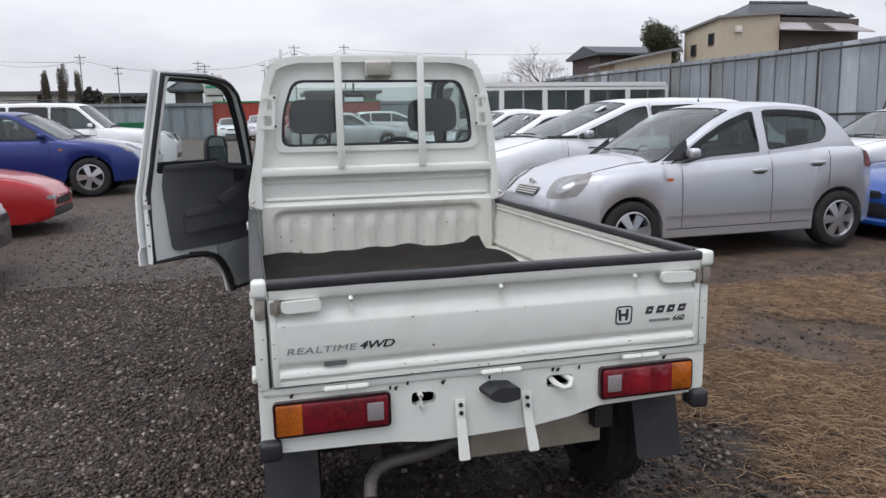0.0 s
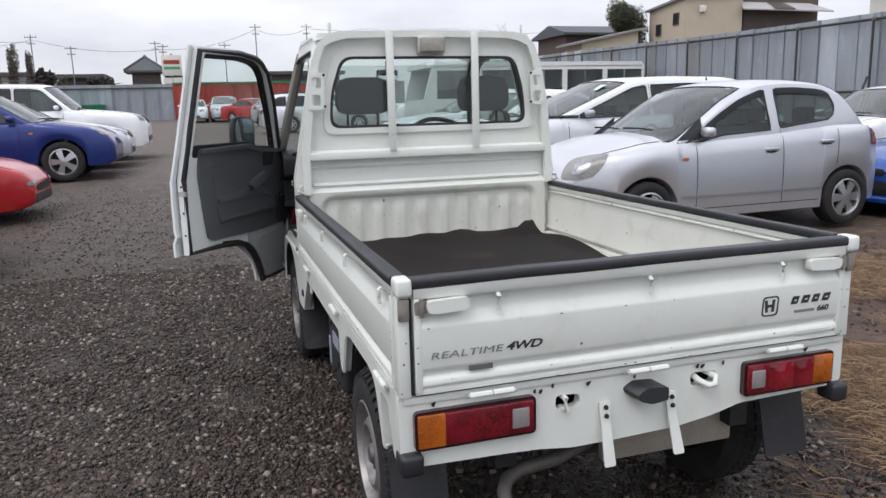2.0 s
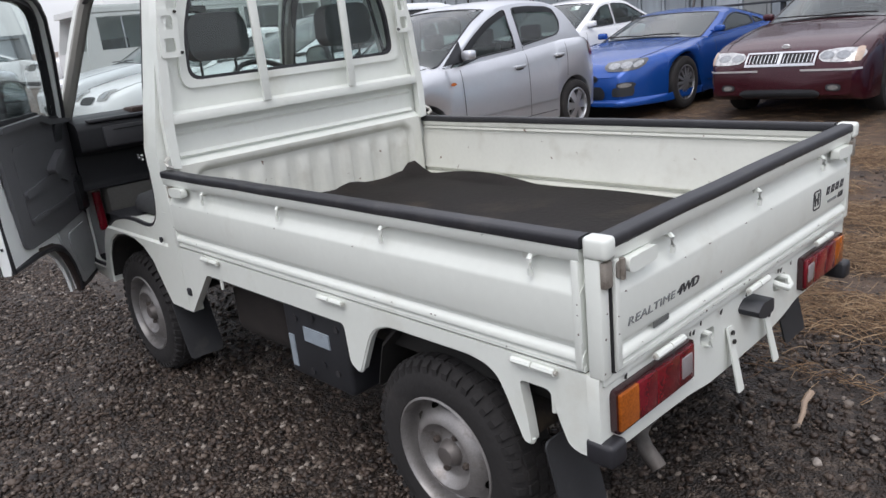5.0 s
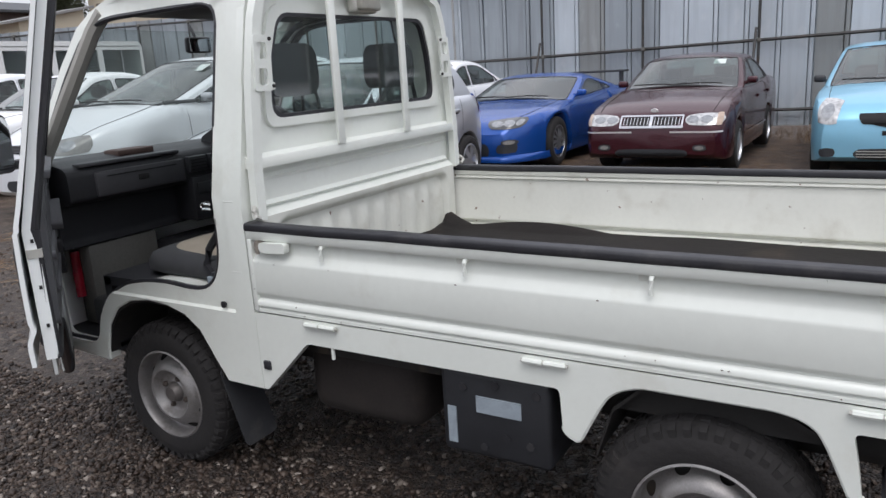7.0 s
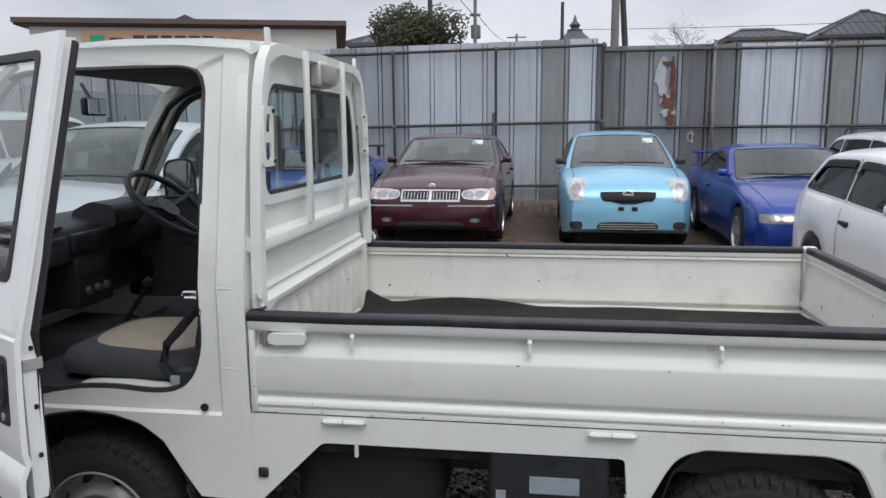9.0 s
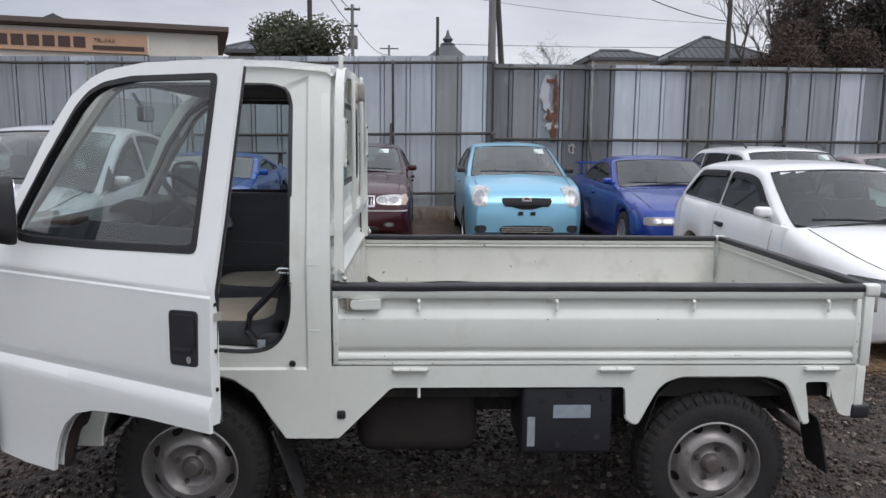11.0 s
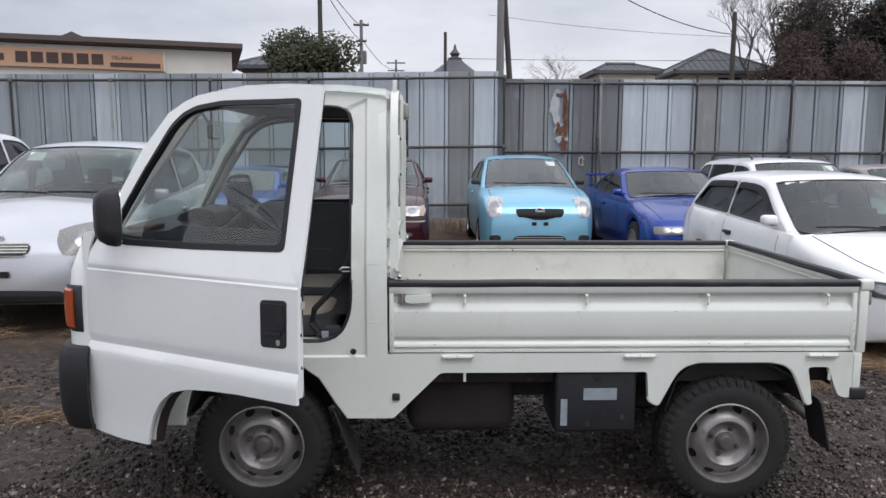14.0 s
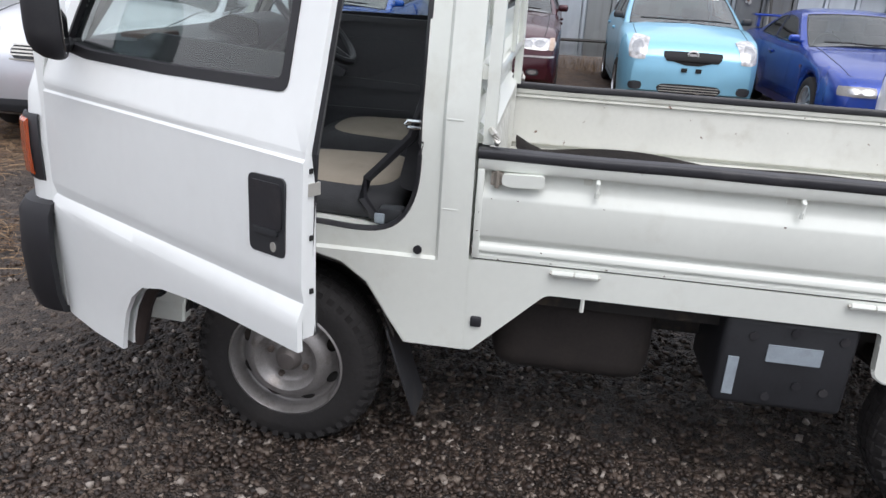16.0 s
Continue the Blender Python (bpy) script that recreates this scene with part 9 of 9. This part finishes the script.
for y0, z0, y1, z1, sag in ((6.3, 9.3, -40, 11.0, 0.6), (6.3, 9.0, -40, 10.6, 0.7), (6.3, 8.7, -40, 10.2, 0.8)):
    wire((30.0, y0, z0), (34.0, y1 * 0.3, z1), sag, 0.014)
wire((24.0, -1.0, 9.9), (38.0, -15.4, 8.0), 0.85, 0.024)
wire((30.0, 6.2, 9.0), (38.0, 5.1, 8.2), 0.15, 0.02)
wire((30.0, 6.2, 8.7), (38.0, 5.1, 7.4), 0.2, 0.02)
wire((38.0, 5.1, 7.6), (70.0, 4.3, 9.6), 0.6, 0.02)
wire((38.0, 0.0, 6.6), (38.0, -30.0, 7.1), 0.25, 0.014)
wire((40.0, -2.0, 9.3), (40.0, -34.0, 9.0), 1.0, 0.012)

# beige house and sheds over the fence, ahead
house = thing("house", "beige house with a sloping roof edge beside a dark tiled roof", "house", pose(0, 0, 0))
bm = bmesh.new()
lo = [(28.25, 39.56), (32.6, 39.56), (32.6, 43.45), (28.25, 43.45)]
hi = [7.80, 8.12, 7.75, 7.41]
va, vb = [bm.verts.new((x, y, 0)) for x, y in lo], [bm.verts.new((x, y, z)) for (x, y), z in zip(lo, hi)]
for i in range(4):
    bm.faces.new((va[i], va[(i + 1) % 4], vb[(i + 1) % 4], vb[i]))
bm.faces.new(vb)
part("wall", bm, STUCCO, house, smooth=0)
bm = bmesh.new()
rim = [(28.05, 39.36, 7.80), (32.7, 39.36, 8.14), (32.7, 43.7, 7.75), (28.05, 43.7, 7.39)]
va, vb = [bm.verts.new(p) for p in rim], [bm.verts.new((x, y, z + 0.15)) for x, y, z in rim]
for i in range(4):
    bm.faces.new((va[i], va[(i + 1) % 4], vb[(i + 1) % 4], vb[i]))
bm.faces.new(vb)
bm.faces.new(va[::-1])
part("roof", bm, GREY_ROOF, house, "pale metal roof edge", smooth=0)
for y0, y1, z0, z1 in ((40.1, 40.7, 6.25, 7.0), (42.0, 42.6, 5.75, 6.5)):
    w = slab("window", BROWN_ROOF, house, 28.19, 28.27, y0, y1, z0, z1)
    slab("pane", DARK_WIN, w, 28.17, 28.20, y0 + 0.06, y1 - 0.06, z0 + 0.06, z1 - 0.06)
slab("wall_lamp", CREAM, house, 29.3, 29.75, 39.40, 39.57, 6.95, 7.35, bevel=0.03)
tiled = thing("house", "grey house with a hipped tile roof over a pale metal lean-to", "house", pose(0, 0, 0))
slab("wall", DARK_WALL, tiled, 33.0, 39.0, 39.9, 45.5, 0.0, 8.0)
bm = bmesh.new()
v = [bm.verts.new(p) for p in ((32.1, 38.9, 7.15), (39.4, 38.9, 7.10), (37.9, 40.3, 7.92), (33.1, 40.3, 7.90), (32.1, 38.9, 7.07), (39.4, 38.9, 7.02), (37.9, 40.3, 7.5), (33.1, 40.3, 7.5))]
for f in ((0, 1, 2, 3), (4, 5, 1, 0), (5, 6, 2, 1), (7, 4, 0, 3), (6, 7, 3, 2), (7, 6, 5, 4)):
    bm.faces.new([v[i] for i in f])
lean_roof = part("lean_to_roof", bm, mat("pale_sheet_roof", (0.36, 0.34, 0.34), 0.5, var=0.15, scale=1.0), tiled, smooth=0)
bm = bmesh.new()
v = [bm.verts.new(p) for p in ((34.6, 38.86, 7.17), (36.3, 38.86, 7.16), (36.0, 40.31, 7.94), (34.8, 40.31, 7.94))]
bm.faces.new(v)
bmesh.ops.solidify(bm, geom=bm.faces[:], thickness=0.02)
part("roof_sheet", bm, mat("brown_sheet_roof", (0.17, 0.14, 0.135), 0.6, var=0.15, scale=1.0), lean_roof, "darker brown roof sheet", smooth=0)
bm = bmesh.new()
v = [bm.verts.new(p) for p in ((31.3, 41.0, 8.36), (39.9, 41.0, 8.30), (39.9, 46.0, 8.30), (31.3, 46.0, 8.36), (33.2, 43.4, 9.42), (37.8, 43.4, 9.50))]
for f in ((0, 1, 5, 4), (1, 2, 5), (2, 3, 4, 5), (3, 0, 4), (3, 2, 1, 0)):
    bm.faces.new([v[i] for i in f])
tr = part("tiled_roof", bm, TILES, tiled, smooth=0)
bm = bmesh.new()
tube(bm, [(33.2, 43.4, 9.45), (37.8, 43.4, 9.53)], 0.14, 6)
part("ridge_tiles", bm, TILES, tr)
for k in range(20):
    x = 31.6 + k * 0.42
    tx = min(1.0, max(0.05, (x - 31.3) / 1.9), max(0.05, (39.9 - x) / 2.1))
    bm = bmesh.new()
    tube(bm, [(x, 41.0, 8.37), (x, 41.0 + 2.4 * tx, 8.37 + 1.08 * tx)], 0.05, 4)
    part("roof_rib", bm, TILES, tr)
shed = thing("house", "dark brick-red house with a low tiled roof", "house", pose(0, 0, 0))
slab("wall", mat("dark_red_boards", (0.10, 0.075, 0.07), 0.8, var=0.2, scale=2), shed, 24.0, 28.4, 47.4, 52.0, 0.0, 6.55)
bm = bmesh.new()
extrude(bm, [(46.9, 6.45), (49.4, 7.15), (52.4, 6.45), (52.4, 6.30), (46.9, 6.30)], lambda u, v, t: (t, u, v), 23.6, 28.8)
part("roof", bm, TILES, shed, smooth=0)
low_shed = thing("shed", "low beige shed with a sloping pale roof edge", "shed", pose(0, 0, 0))
bm = bmesh.new()
extrude(bm, [(19.7, 0.0), (23.3, 0.0), (23.3, 5.48), (19.7, 4.80)], lambda u, v, t: (u, t, v), 36.97, 39.0)
part("wall", bm, STUCCO, low_shed, smooth=0)
bm = bmesh.new()
extrude(bm, [(19.2, 4.72), (23.8, 5.60), (23.8, 5.72), (19.2, 4.84)], lambda u, v, t: (u, t, v), 36.7, 39.3)
part("roof", bm, GREY_ROOF, low_shed, smooth=0)
build_tree("round_tree", "dark clipped evergreen between the houses", (26.6, 43.6, 0), 8.2, 1.6, LEAF, 15000, 0.10, 0.5, 7, lumps=24)
build_bare_tree("bare_tree", "bare reddish tree over the fence", (17.5, 41.5, 0), 6.9, 0.6, 12, 7)

# microbus beside the fence
bus = thing("microbus", "white microbus with a row of large windows", "bus", pose(4.4, 17.0, rise(0, 17)))
BUS_WHITE = paint("bus_white_paint", (0.72, 0.73, 0.72), 0.35, metal=0.0)
bm = bmesh.new()
lp = rounded([(0.0, 0.35), (6.5, 0.35), (6.5, 2.02), (6.40, 2.13), (0.25, 2.13), (0.0, 1.2)], 0.12, 4)
holes = [[(0.35 + k * 1.24 + (0.02 if k else 0), 1.20), (0.35 + k * 1.24 + 1.12, 1.20), (0.35 + k * 1.24 + 1.12, 1.92), (0.35 + k * 1.24 + (0.02 if k else 0), 1.92)] for k in range(5)]
plate(bm, [lp] + holes, lambda u, v, d: (u, d, v), 0.0, 0.05)
plate(bm, [lp], lambda u, v, d: (u, d, v), 1.95, 2.0)
extrude(bm, [(0.0, 2.02), (0.05, 2.13), (1.95, 2.13), (2.0, 2.02), (2.0, 2.0), (0.0, 2.0)], lambda u, v, t: (t, u, v), 0.1, 6.45)
box(bm, 0.0, 0.05, 0.05, 1.95, 0.35, 1.2)
box(bm, 6.45, 6.5, 0.05, 1.95, 0.35, 2.0)
box(bm, 0.05, 6.45, 0.05, 1.95, 0.35, 0.45)
part("body", bm, BUS_WHITE, bus)
for k in range(5):
    x = 0.35 + k * 1.24
    part("side_window", bx(x, x + 1.12, 0.02, 0.028, 1.20, 1.92), M["glass"], bus)
    part("window_divider", bx(x + 0.55, x + 0.58, 0.008, 0.02, 1.20, 1.92), M["alloy"], bus)
part("roof_unit", bx(0.75, 1.7, 0.5, 1.5, 2.13, 2.42, bevel=0.06), BUS_WHITE, bus)
for k in range(5):
    part("seat_row", bx(0.9 + k * 1.1, 1.05 + k * 1.1, 0.15, 1.85, 0.5, 1.45, bevel=0.05), M["fabric"], bus)
for x in (1.2, 5.2):
    for s, y in ((-1, 0.10), (1, 1.90)):
        car_wheel(bus, x, y, s, 0.36, "steel", 5)

# far side of the yard
far = thing("far_fence", "grey steel sheet fence across the far side of the yard", "fence", kind="structure")
zb = rise(0, 55)
far_mesh = None
for k in range(56):
    x = -42 + k * 1.0
    if -3.0 < x < 8.9:
        continue
    if far_mesh is None:
        ob = finish("sheet", fence_sheet(1.0, 2.5), SHEETS["m"], far, smooth=0)
        far_mesh = ob.data
    else:
        ob = new("sheet", far_mesh)
        ob.parent = far
    ob.matrix_basis = pose(x, 55.0, zb, 0, 0, -90)
slab("rail", PIPE, far, -42, 13.5, 54.90, 54.95, zb + 2.2, zb + 2.28)
for k in range(3):
    cont = thing("container", "red corrugated freight container", "container", pose(-2.9 + k * 4.1, 54.6, zb), group="containers")
    bm = bmesh.new()
    n = 40
    prof = []
    for i in range(n + 1):
        prof.append((4.0 * i / n, 0.05 if (i // 2) % 2 else 0.0))
    a = [bm.verts.new((u, d, 0.1)) for u, d in prof]
    b = [bm.verts.new((u, d, 2.45)) for u, d in prof]
    for i in range(n):
        bm.faces.new((a[i], a[i + 1], b[i + 1], b[i]))
    box(bm, 0, 4.0, 0.06, 2.4, 0.05, 2.5)
    part("body", bm, RED_BOX if k != 1 else mat("rust_red_container", (0.28, 0.05, 0.035), 0.6, var=0.15, scale=1.2), cont)
    part("top_rail", bx(-0.02, 4.02, -0.03, 2.42, 2.46, 2.58), GREEN_BOX, cont)
    part("door_post", bx(-0.03, 0.05, -0.03, 0.05, 0.05, 2.5), RED_BOX, cont)
bin_ = thing("skip_bin", "green steel bin by the far fence", "bin", pose(-9.2, 53.5, zb))
bm = bmesh.new()
extrude(bm, [(0.0, 0.1), (1.2, 0.1), (1.4, 1.1), (-0.2, 1.1)], lambda u, v, t: (t, u, v), 0.0, 1.7)
part("body", bm, GREEN_BOX, bin_)
part("rim", bx(-0.06, 1.76, -0.25, 1.45, 1.08, 1.16), GREEN_BOX, bin_)

FAR = [("saloon", "white saloon parked at the far fence", -1.6, 45.2, 90, SEDAN, WHITE_CAR), ("minivan", "silver minivan parked at the far fence", 0.25, 45.0, 90, MINIVAN, SILVER), ("saloon", "red saloon parked at the far side", 3.4, 41.0, 130, SEDAN, RED),
       ("hatchback", "grey hatchback parked at the far side", 4.8, 36.0, 180, VITZ99, GREEN_WHITE), ("minivan", "white minivan parked at the far side", 8.5, 33.5, 180, MINIVAN, WHITE_CAR), ("estate_car", "silver estate parked at the far side", 5.6, 28.0, 180, WAGON, SILVER), ("off_roader", "white off-roader parked at the far side", 4.6, 22.2, 0, BIG_SUV, WHITE_CAR), ("saloon", "white saloon parked near the microbus", 2.2, 13.0, 0, SEDAN, PEARL)]
for nm, lb, x, y, turn, sp, pm in FAR:
    build_car(nm, lb, at_ground(x, y, turn), sp, pm)

# skyline beyond the far fence
FEATHER = leaf_mat("feathery_brown_leaves", (0.105, 0.090, 0.066))
for x, h, s_, sd in ((-16.4, 6.6, 0.45, 61), (-15.2, 7.1, 0.55, 62), (-14.0, 6.4, 0.40, 63)):
    build_tree("slender_tree", "slender feathery brown-green tree on the far skyline", (x, 66, 0.8), h - 0.8, s_, FEATHER, 5200, 0.09, 0.22, sd, trunk=0.07, lumps=16)
hip_house("house", "dark old house with a tiled roof beyond the far fence", -5.4, 68.0, 1.1, 1.0, 0, 5.2, 6.4, DARK_WALL, TILES, 0.55, 0.3)
for x, y, h, s, sd in ((-13.0, 66, 6.4, 0.9, 41), (-11.5, 64, 5.4, 0.8, 42), (-8.6, 66, 5.5, 1.8, 43), (-3.0, 68, 6.4, 1.3, 44), (-17.5, 70, 6.5, 0.9, 45), (-9.9, 67, 5.0, 1.4, 46), (9.0, 70, 5.6, 2.2, 47)):
    build_tree("shrub_tree", "dark rounded tree on the far skyline", (x, y, 0.8), h * 0.70, s, DARK_LEAF if sd % 2 else LEAF, 900, 0.30, 0.3, sd, lumps=8)
for x0, x1, y, h, mt in ((-22, -14.5, 70, 5.0, CREAM), (-12.5, -9.6, 72, 4.9, DARK_WALL), (5.5, 12.0, 72, 5.0, DARK_WALL), (-34, -25, 74, 5.6, CREAM)):
    hb_ = thing("far_building", "low building on the far skyline", "building", pose(0, y, 0), group="far buildings")
    slab("wall", mt, hb_, x0, x1, 0, 6, 0, h)
    slab("roof", TILES, hb_, x0 - 0.5, x1 + 0.5, -0.5, 6.5, h, h + 0.3)
for x, y, h in ((-14.0, 68, 8.0), (-10.8, 66, 6.9), (-3.75, 64, 6.9), (-4.6, 70, 7.7), (1.1, 64, 7.0), (3.6, 63, 8.4), (-20.5, 66, 7.6), (-28, 72, 8.0), (8.2, 66, 8.8)):
    build_pole((x, y, 0.8), h - 0.6, 0.055, ((0.97, 0.45), (0.90, 0.3)), turn=90, label="thin utility pole on the far skyline")
for a, b in (((-20.5, 66, 7.4), (-14.0, 68, 7.8)), ((-14.0, 68, 7.8), (-3.75, 64, 6.7)), ((-3.75, 64, 6.7), (3.6, 63, 8.2)), ((3.6, 63, 8.2), (8.2, 66, 8.6)), ((8.2, 66, 8.6), (40, 70, 9.2)), ((-28, 72, 7.8), (-20.5, 66, 7.4)), ((-40, 72, 9.5), (-14, 68, 7.6))):
    wire(a, b, 0.5, 0.013)
shop = thing("shop_sign", "white and red roadside shop sign on a pole", "sign", pose(-3.1, 62.0, 0.9))
bm = bmesh.new()
tube(bm, [(0, 0, 0), (0, 0, 5.3)], 0.09, 8)
part("pole_shaft", bm, CONCRETE, shop)
part("sign_panel", bx(-0.75, 0.75, -0.1, 0.1, 3.6, 5.2, bevel=0.03), CREAM, shop)
part("sign_stripe", bx(-0.6, 0.6, -0.115, -0.098, 4.5, 4.8), RED_BOX, shop)
part("sign_stripe", bx(-0.6, 0.6, -0.115, -0.098, 4.1, 4.3), SIGN_GREEN, shop)
part("lower_panel", bx(-0.7, 0.7, -0.08, 0.08, 3.0, 3.45), CREAM, shop)


# ---- loose gravel, straw and litter on the ground ----
def stone_material():
    m = mat("gravel_stones", (0.12, 0.11, 0.10), 0.55, var=0.2, scale=20)
    n, l = m.node_tree.nodes, m.node_tree.links
    g = n.new("ShaderNodeNewGeometry")
    r = n.new("ShaderNodeValToRGB")
    e = r.color_ramp.elements
    e[0].position, e[0].color = 0.0, (0.0125, 0.0086, 0.0068, 1)
    e[1].position, e[1].color = 1.0, (0.34, 0.30, 0.265, 1)
    for p, c in ((0.34, (0.030, 0.0192, 0.0138)), (0.66, (0.054, 0.0355, 0.0258)), (0.87, (0.100, 0.073, 0.056)), (0.96, (0.20, 0.166, 0.138))):
        q = e.new(p)
        q.color = (*c, 1)
    l.new(g.outputs["Random Per Island"], r.inputs["Fac"])
    hsv = next(x for x in n if x.type == "HUE_SAT")
    l.new(r.outputs["Color"], hsv.inputs["Color"])
    return m


def ground_z(x, y):
    return 0.012 * noise.noise((x * 0.9, y * 0.9, 0)) + 0.008 * noise.noise((x * 3.1, y * 3.1, 4)) - 0.006 + rise(x, y)


def scatter_stones(name, count, x0, x1, y0, y1, r0, r1, seed, label, thin=None):
    """thin: the y from which the stones become fewer, down to none at y1."""
    rng = np.random.default_rng(seed)
    px, py = rng.uniform(x0, x1, count), rng.uniform(y0, y1, count)
    if thin is not None:
        patchy = np.array([0.35 * noise.noise((a * 0.5, b * 0.5, 9)) for a, b in zip(px, py)])
        ok = rng.uniform(0, 1, count) ** 1.3 > (py - thin) / (y1 - thin) + patchy * (py > thin)
        px, py = px[ok], py[ok]
        count = len(px)
    pz = np.array([ground_z(a, b) for a, b in zip(px, py)])
    rad = r0 + (r1 - r0) * rng.power(0.42, count)
    cube = np.array([(x, y, z) for x in (-1, 1) for y in (-1, 1) for z in (-1, 1)], float) * 0.62
    v = cube[None] * (1 + rng.normal(0, 0.26, (count, 8, 3)))
    v *= rad[:, None, None] * rng.uniform(0.65, 1.35, (count, 1, 3)) * np.array([1, 1, 0.72])
    a = rng.uniform(0, 2 * np.pi, count)
    b = rng.normal(0, 0.5, count)
    ca, sa, cb, sb = np.cos(a)[:, None], np.sin(a)[:, None], np.cos(b)[:, None], np.sin(b)[:, None]
    x, y, z = v[..., 0], v[..., 1], v[..., 2]
    y, z = y * cb - z * sb, y * sb + z * cb
    x, y = x * ca - y * sa, x * sa + y * ca
    v = np.stack([x + px[:, None], y + py[:, None], z + pz[:, None] + rad[:, None] * 0.22], -1).reshape(-1, 3)
    quads = np.array([(0, 1, 3, 2), (4, 6, 7, 5), (0, 4, 5, 1), (2, 3, 7, 6), (0, 2, 6, 4), (1, 5, 7, 3)])
    f = (quads[None] + 8 * np.arange(count)[:, None, None]).reshape(-1)
    me = bpy.data.meshes.new(name)
    me.vertices.add(len(v))
    me.vertices.foreach_set("co", v.ravel())
    me.loops.add(len(f))
    me.loops.foreach_set("vertex_index", f.astype(np.int32))
    me.polygons.add(len(f) // 4)
    me.polygons.foreach_set("loop_start", np.arange(0, len(f), 4, dtype=np.int32))
    me.update(calc_edges=True)
    me.validate()
    me.materials.append(STONES)
    return tagged(new(name, me), label=label, category="gravel", kind="stuff")


STONES = stone_material()
scatter_stones("gravel", 90000, -3.6, -0.45, -1.6, 4.9, 0.004, 0.015, 1, "loose crushed grey-brown gravel beside the truck")
scatter_stones("gravel", 64000, -8.5, 1.3, -1.8, 11.5, 0.005, 0.016, 2, "scattered gravel farther out in the yard", thin=4.0)
scatter_stones("gravel", 6000, -3.4, -0.4, -1.6, 4.6, 0.009, 0.018, 7, "larger broken stones lying on the gravel beside the truck")
scatter_stones("gravel", 9000, -0.7, 1.2, -1.5, 3.4, 0.005, 0.017, 3, "fine gravel under the truck")
scatter_stones("gravel", 7000, 1.0, 5.5, -1.8, 3.8, 0.005, 0.016, 4, "sparse gravel on the earth beside the truck")


def straw_material():
    m = mat("dry_straw", (0.30, 0.19, 0.10), 0.8, var=0.2, scale=8)
    n, l = m.node_tree.nodes, m.node_tree.links
    g = n.new("ShaderNodeNewGeometry")
    r = n.new("ShaderNodeValToRGB")
    e = r.color_ramp.elements
    e[0].position, e[0].color = 0.0, (0.07, 0.042, 0.026, 1)
    e[1].position, e[1].color = 1.0, (0.38, 0.27, 0.165, 1)
    q = e.new(0.6)
    q.color = (0.20, 0.122, 0.066, 1)
    l.new(g.outputs["Random Per Island"], r.inputs["Fac"])
    hsv = next(x for x in n if x.type == "HUE_SAT")
    l.new(r.outputs["Color"], hsv.inputs["Color"])
    return m


def scatter_straw(name, count, x0, x1, y0, y1, seed, label, upright=0.0, thresh=0.0, long=0.22):
    rnd = random.Random(seed)
    verts, faces = [], []
    made = 0
    while made < count:
        x, y = rnd.uniform(x0, x1), rnd.uniform(y0, y1)
        if noise.noise((x * 0.8, y * 0.8, 7)) + 0.5 * noise.noise((x * 2.3, y * 2.3, 9)) < thresh + rnd.uniform(-0.25, 0.15):
            count -= 0.15
            continue
        made += 1
        ln, w = long * rnd.uniform(0.2, 1.0) ** 1.4, rnd.uniform(0.0007, 0.0020)
        a = rnd.uniform(0, 6.28)
        bend = rnd.gauss(0, 0.45)
        z = ground_z(x, y) + rnd.uniform(0.006, 0.030)
        rise_by = rnd.uniform(0, 0.02) + upright * rnd.uniform(0.2, 1.0)
        i = len(verts)
        for k in range(4):
            t = k / 3
            aa = a + bend * t
            cx, cy = x + math.cos(aa) * ln * t * (1 - 0.6 * min(1, upright * 4)), y + math.sin(aa) * ln * t * (1 - 0.6 * min(1, upright * 4))
            nx, ny = -math.sin(aa) * w, math.cos(aa) * w
            zz = z + rise_by * (t if upright else math.sin(t * 3.14))
            verts += [(cx - nx, cy - ny, zz), (cx + nx, cy + ny, zz), (cx, cy, zz + w * 1.5)]
        for k in range(3):
            b = i + 3 * k
            faces += [(b, b + 3, b + 5, b + 2), (b + 1, b + 2, b + 5, b + 4), (b, b + 1, b + 4, b + 3)]
    me = bpy.data.meshes.new(name)
    me.from_pydata(verts, [], faces)
    me.materials.append(STRAW)
    return tagged(new(name, me), label=label, category="straw", kind="stuff")


STRAW = straw_material()
scatter_straw("straw", 62000, 0.75, 5.4, -2.2, 3.2, 1, "flattened dry straw on brown earth beside the truck", thresh=-0.02, long=0.19)
scatter_straw("straw", 2600, 0.2, 2.2, 3.3, 4.6, 2, "dry straw scattered in front of the truck", thresh=-0.05)
scatter_straw("straw", 2600, 0.5, 2.6, 4.9, 7.0, 5, "pale dry straw lying on the gravel ahead of the truck", thresh=-0.02)
scatter_straw("straw", 2200, 5.0, 8.0, -0.8, 4.4, 3, "dry straw between the parked cars", thresh=-0.1)
scatter_straw("dry_grass", 3600, 10.3, 11.25, -1.5, 5.0, 4, "brown dead grass along the foot of the fence", upright=0.25, thresh=-0.4, long=0.35)

bm = bmesh.new()
tube(bm, [(0.40, 0.02, 0.012), (0.48, 0.035, 0.02), (0.56, 0.06, 0.016), (0.63, 0.064, 0.02)], [0.006, 0.009, 0.010, 0.012], 7)
tagged(finish("stick", bm, mat("bare_stick", (0.36, 0.27, 0.20), 0.8, var=0.2, scale=20)), label="short pale stick lying on gravel", category="stick")
bm = bmesh.new()
tube(bm, [(-0.45, 1.492, 0.60), (-0.452, 1.490, 0.50), (-0.45, 1.488, 0.40), (-0.446, 1.484, 0.315)], 0.0016, 5)
tp("grass_stalk", bm, STRAW, label="dry grass stalk caught under the bed")
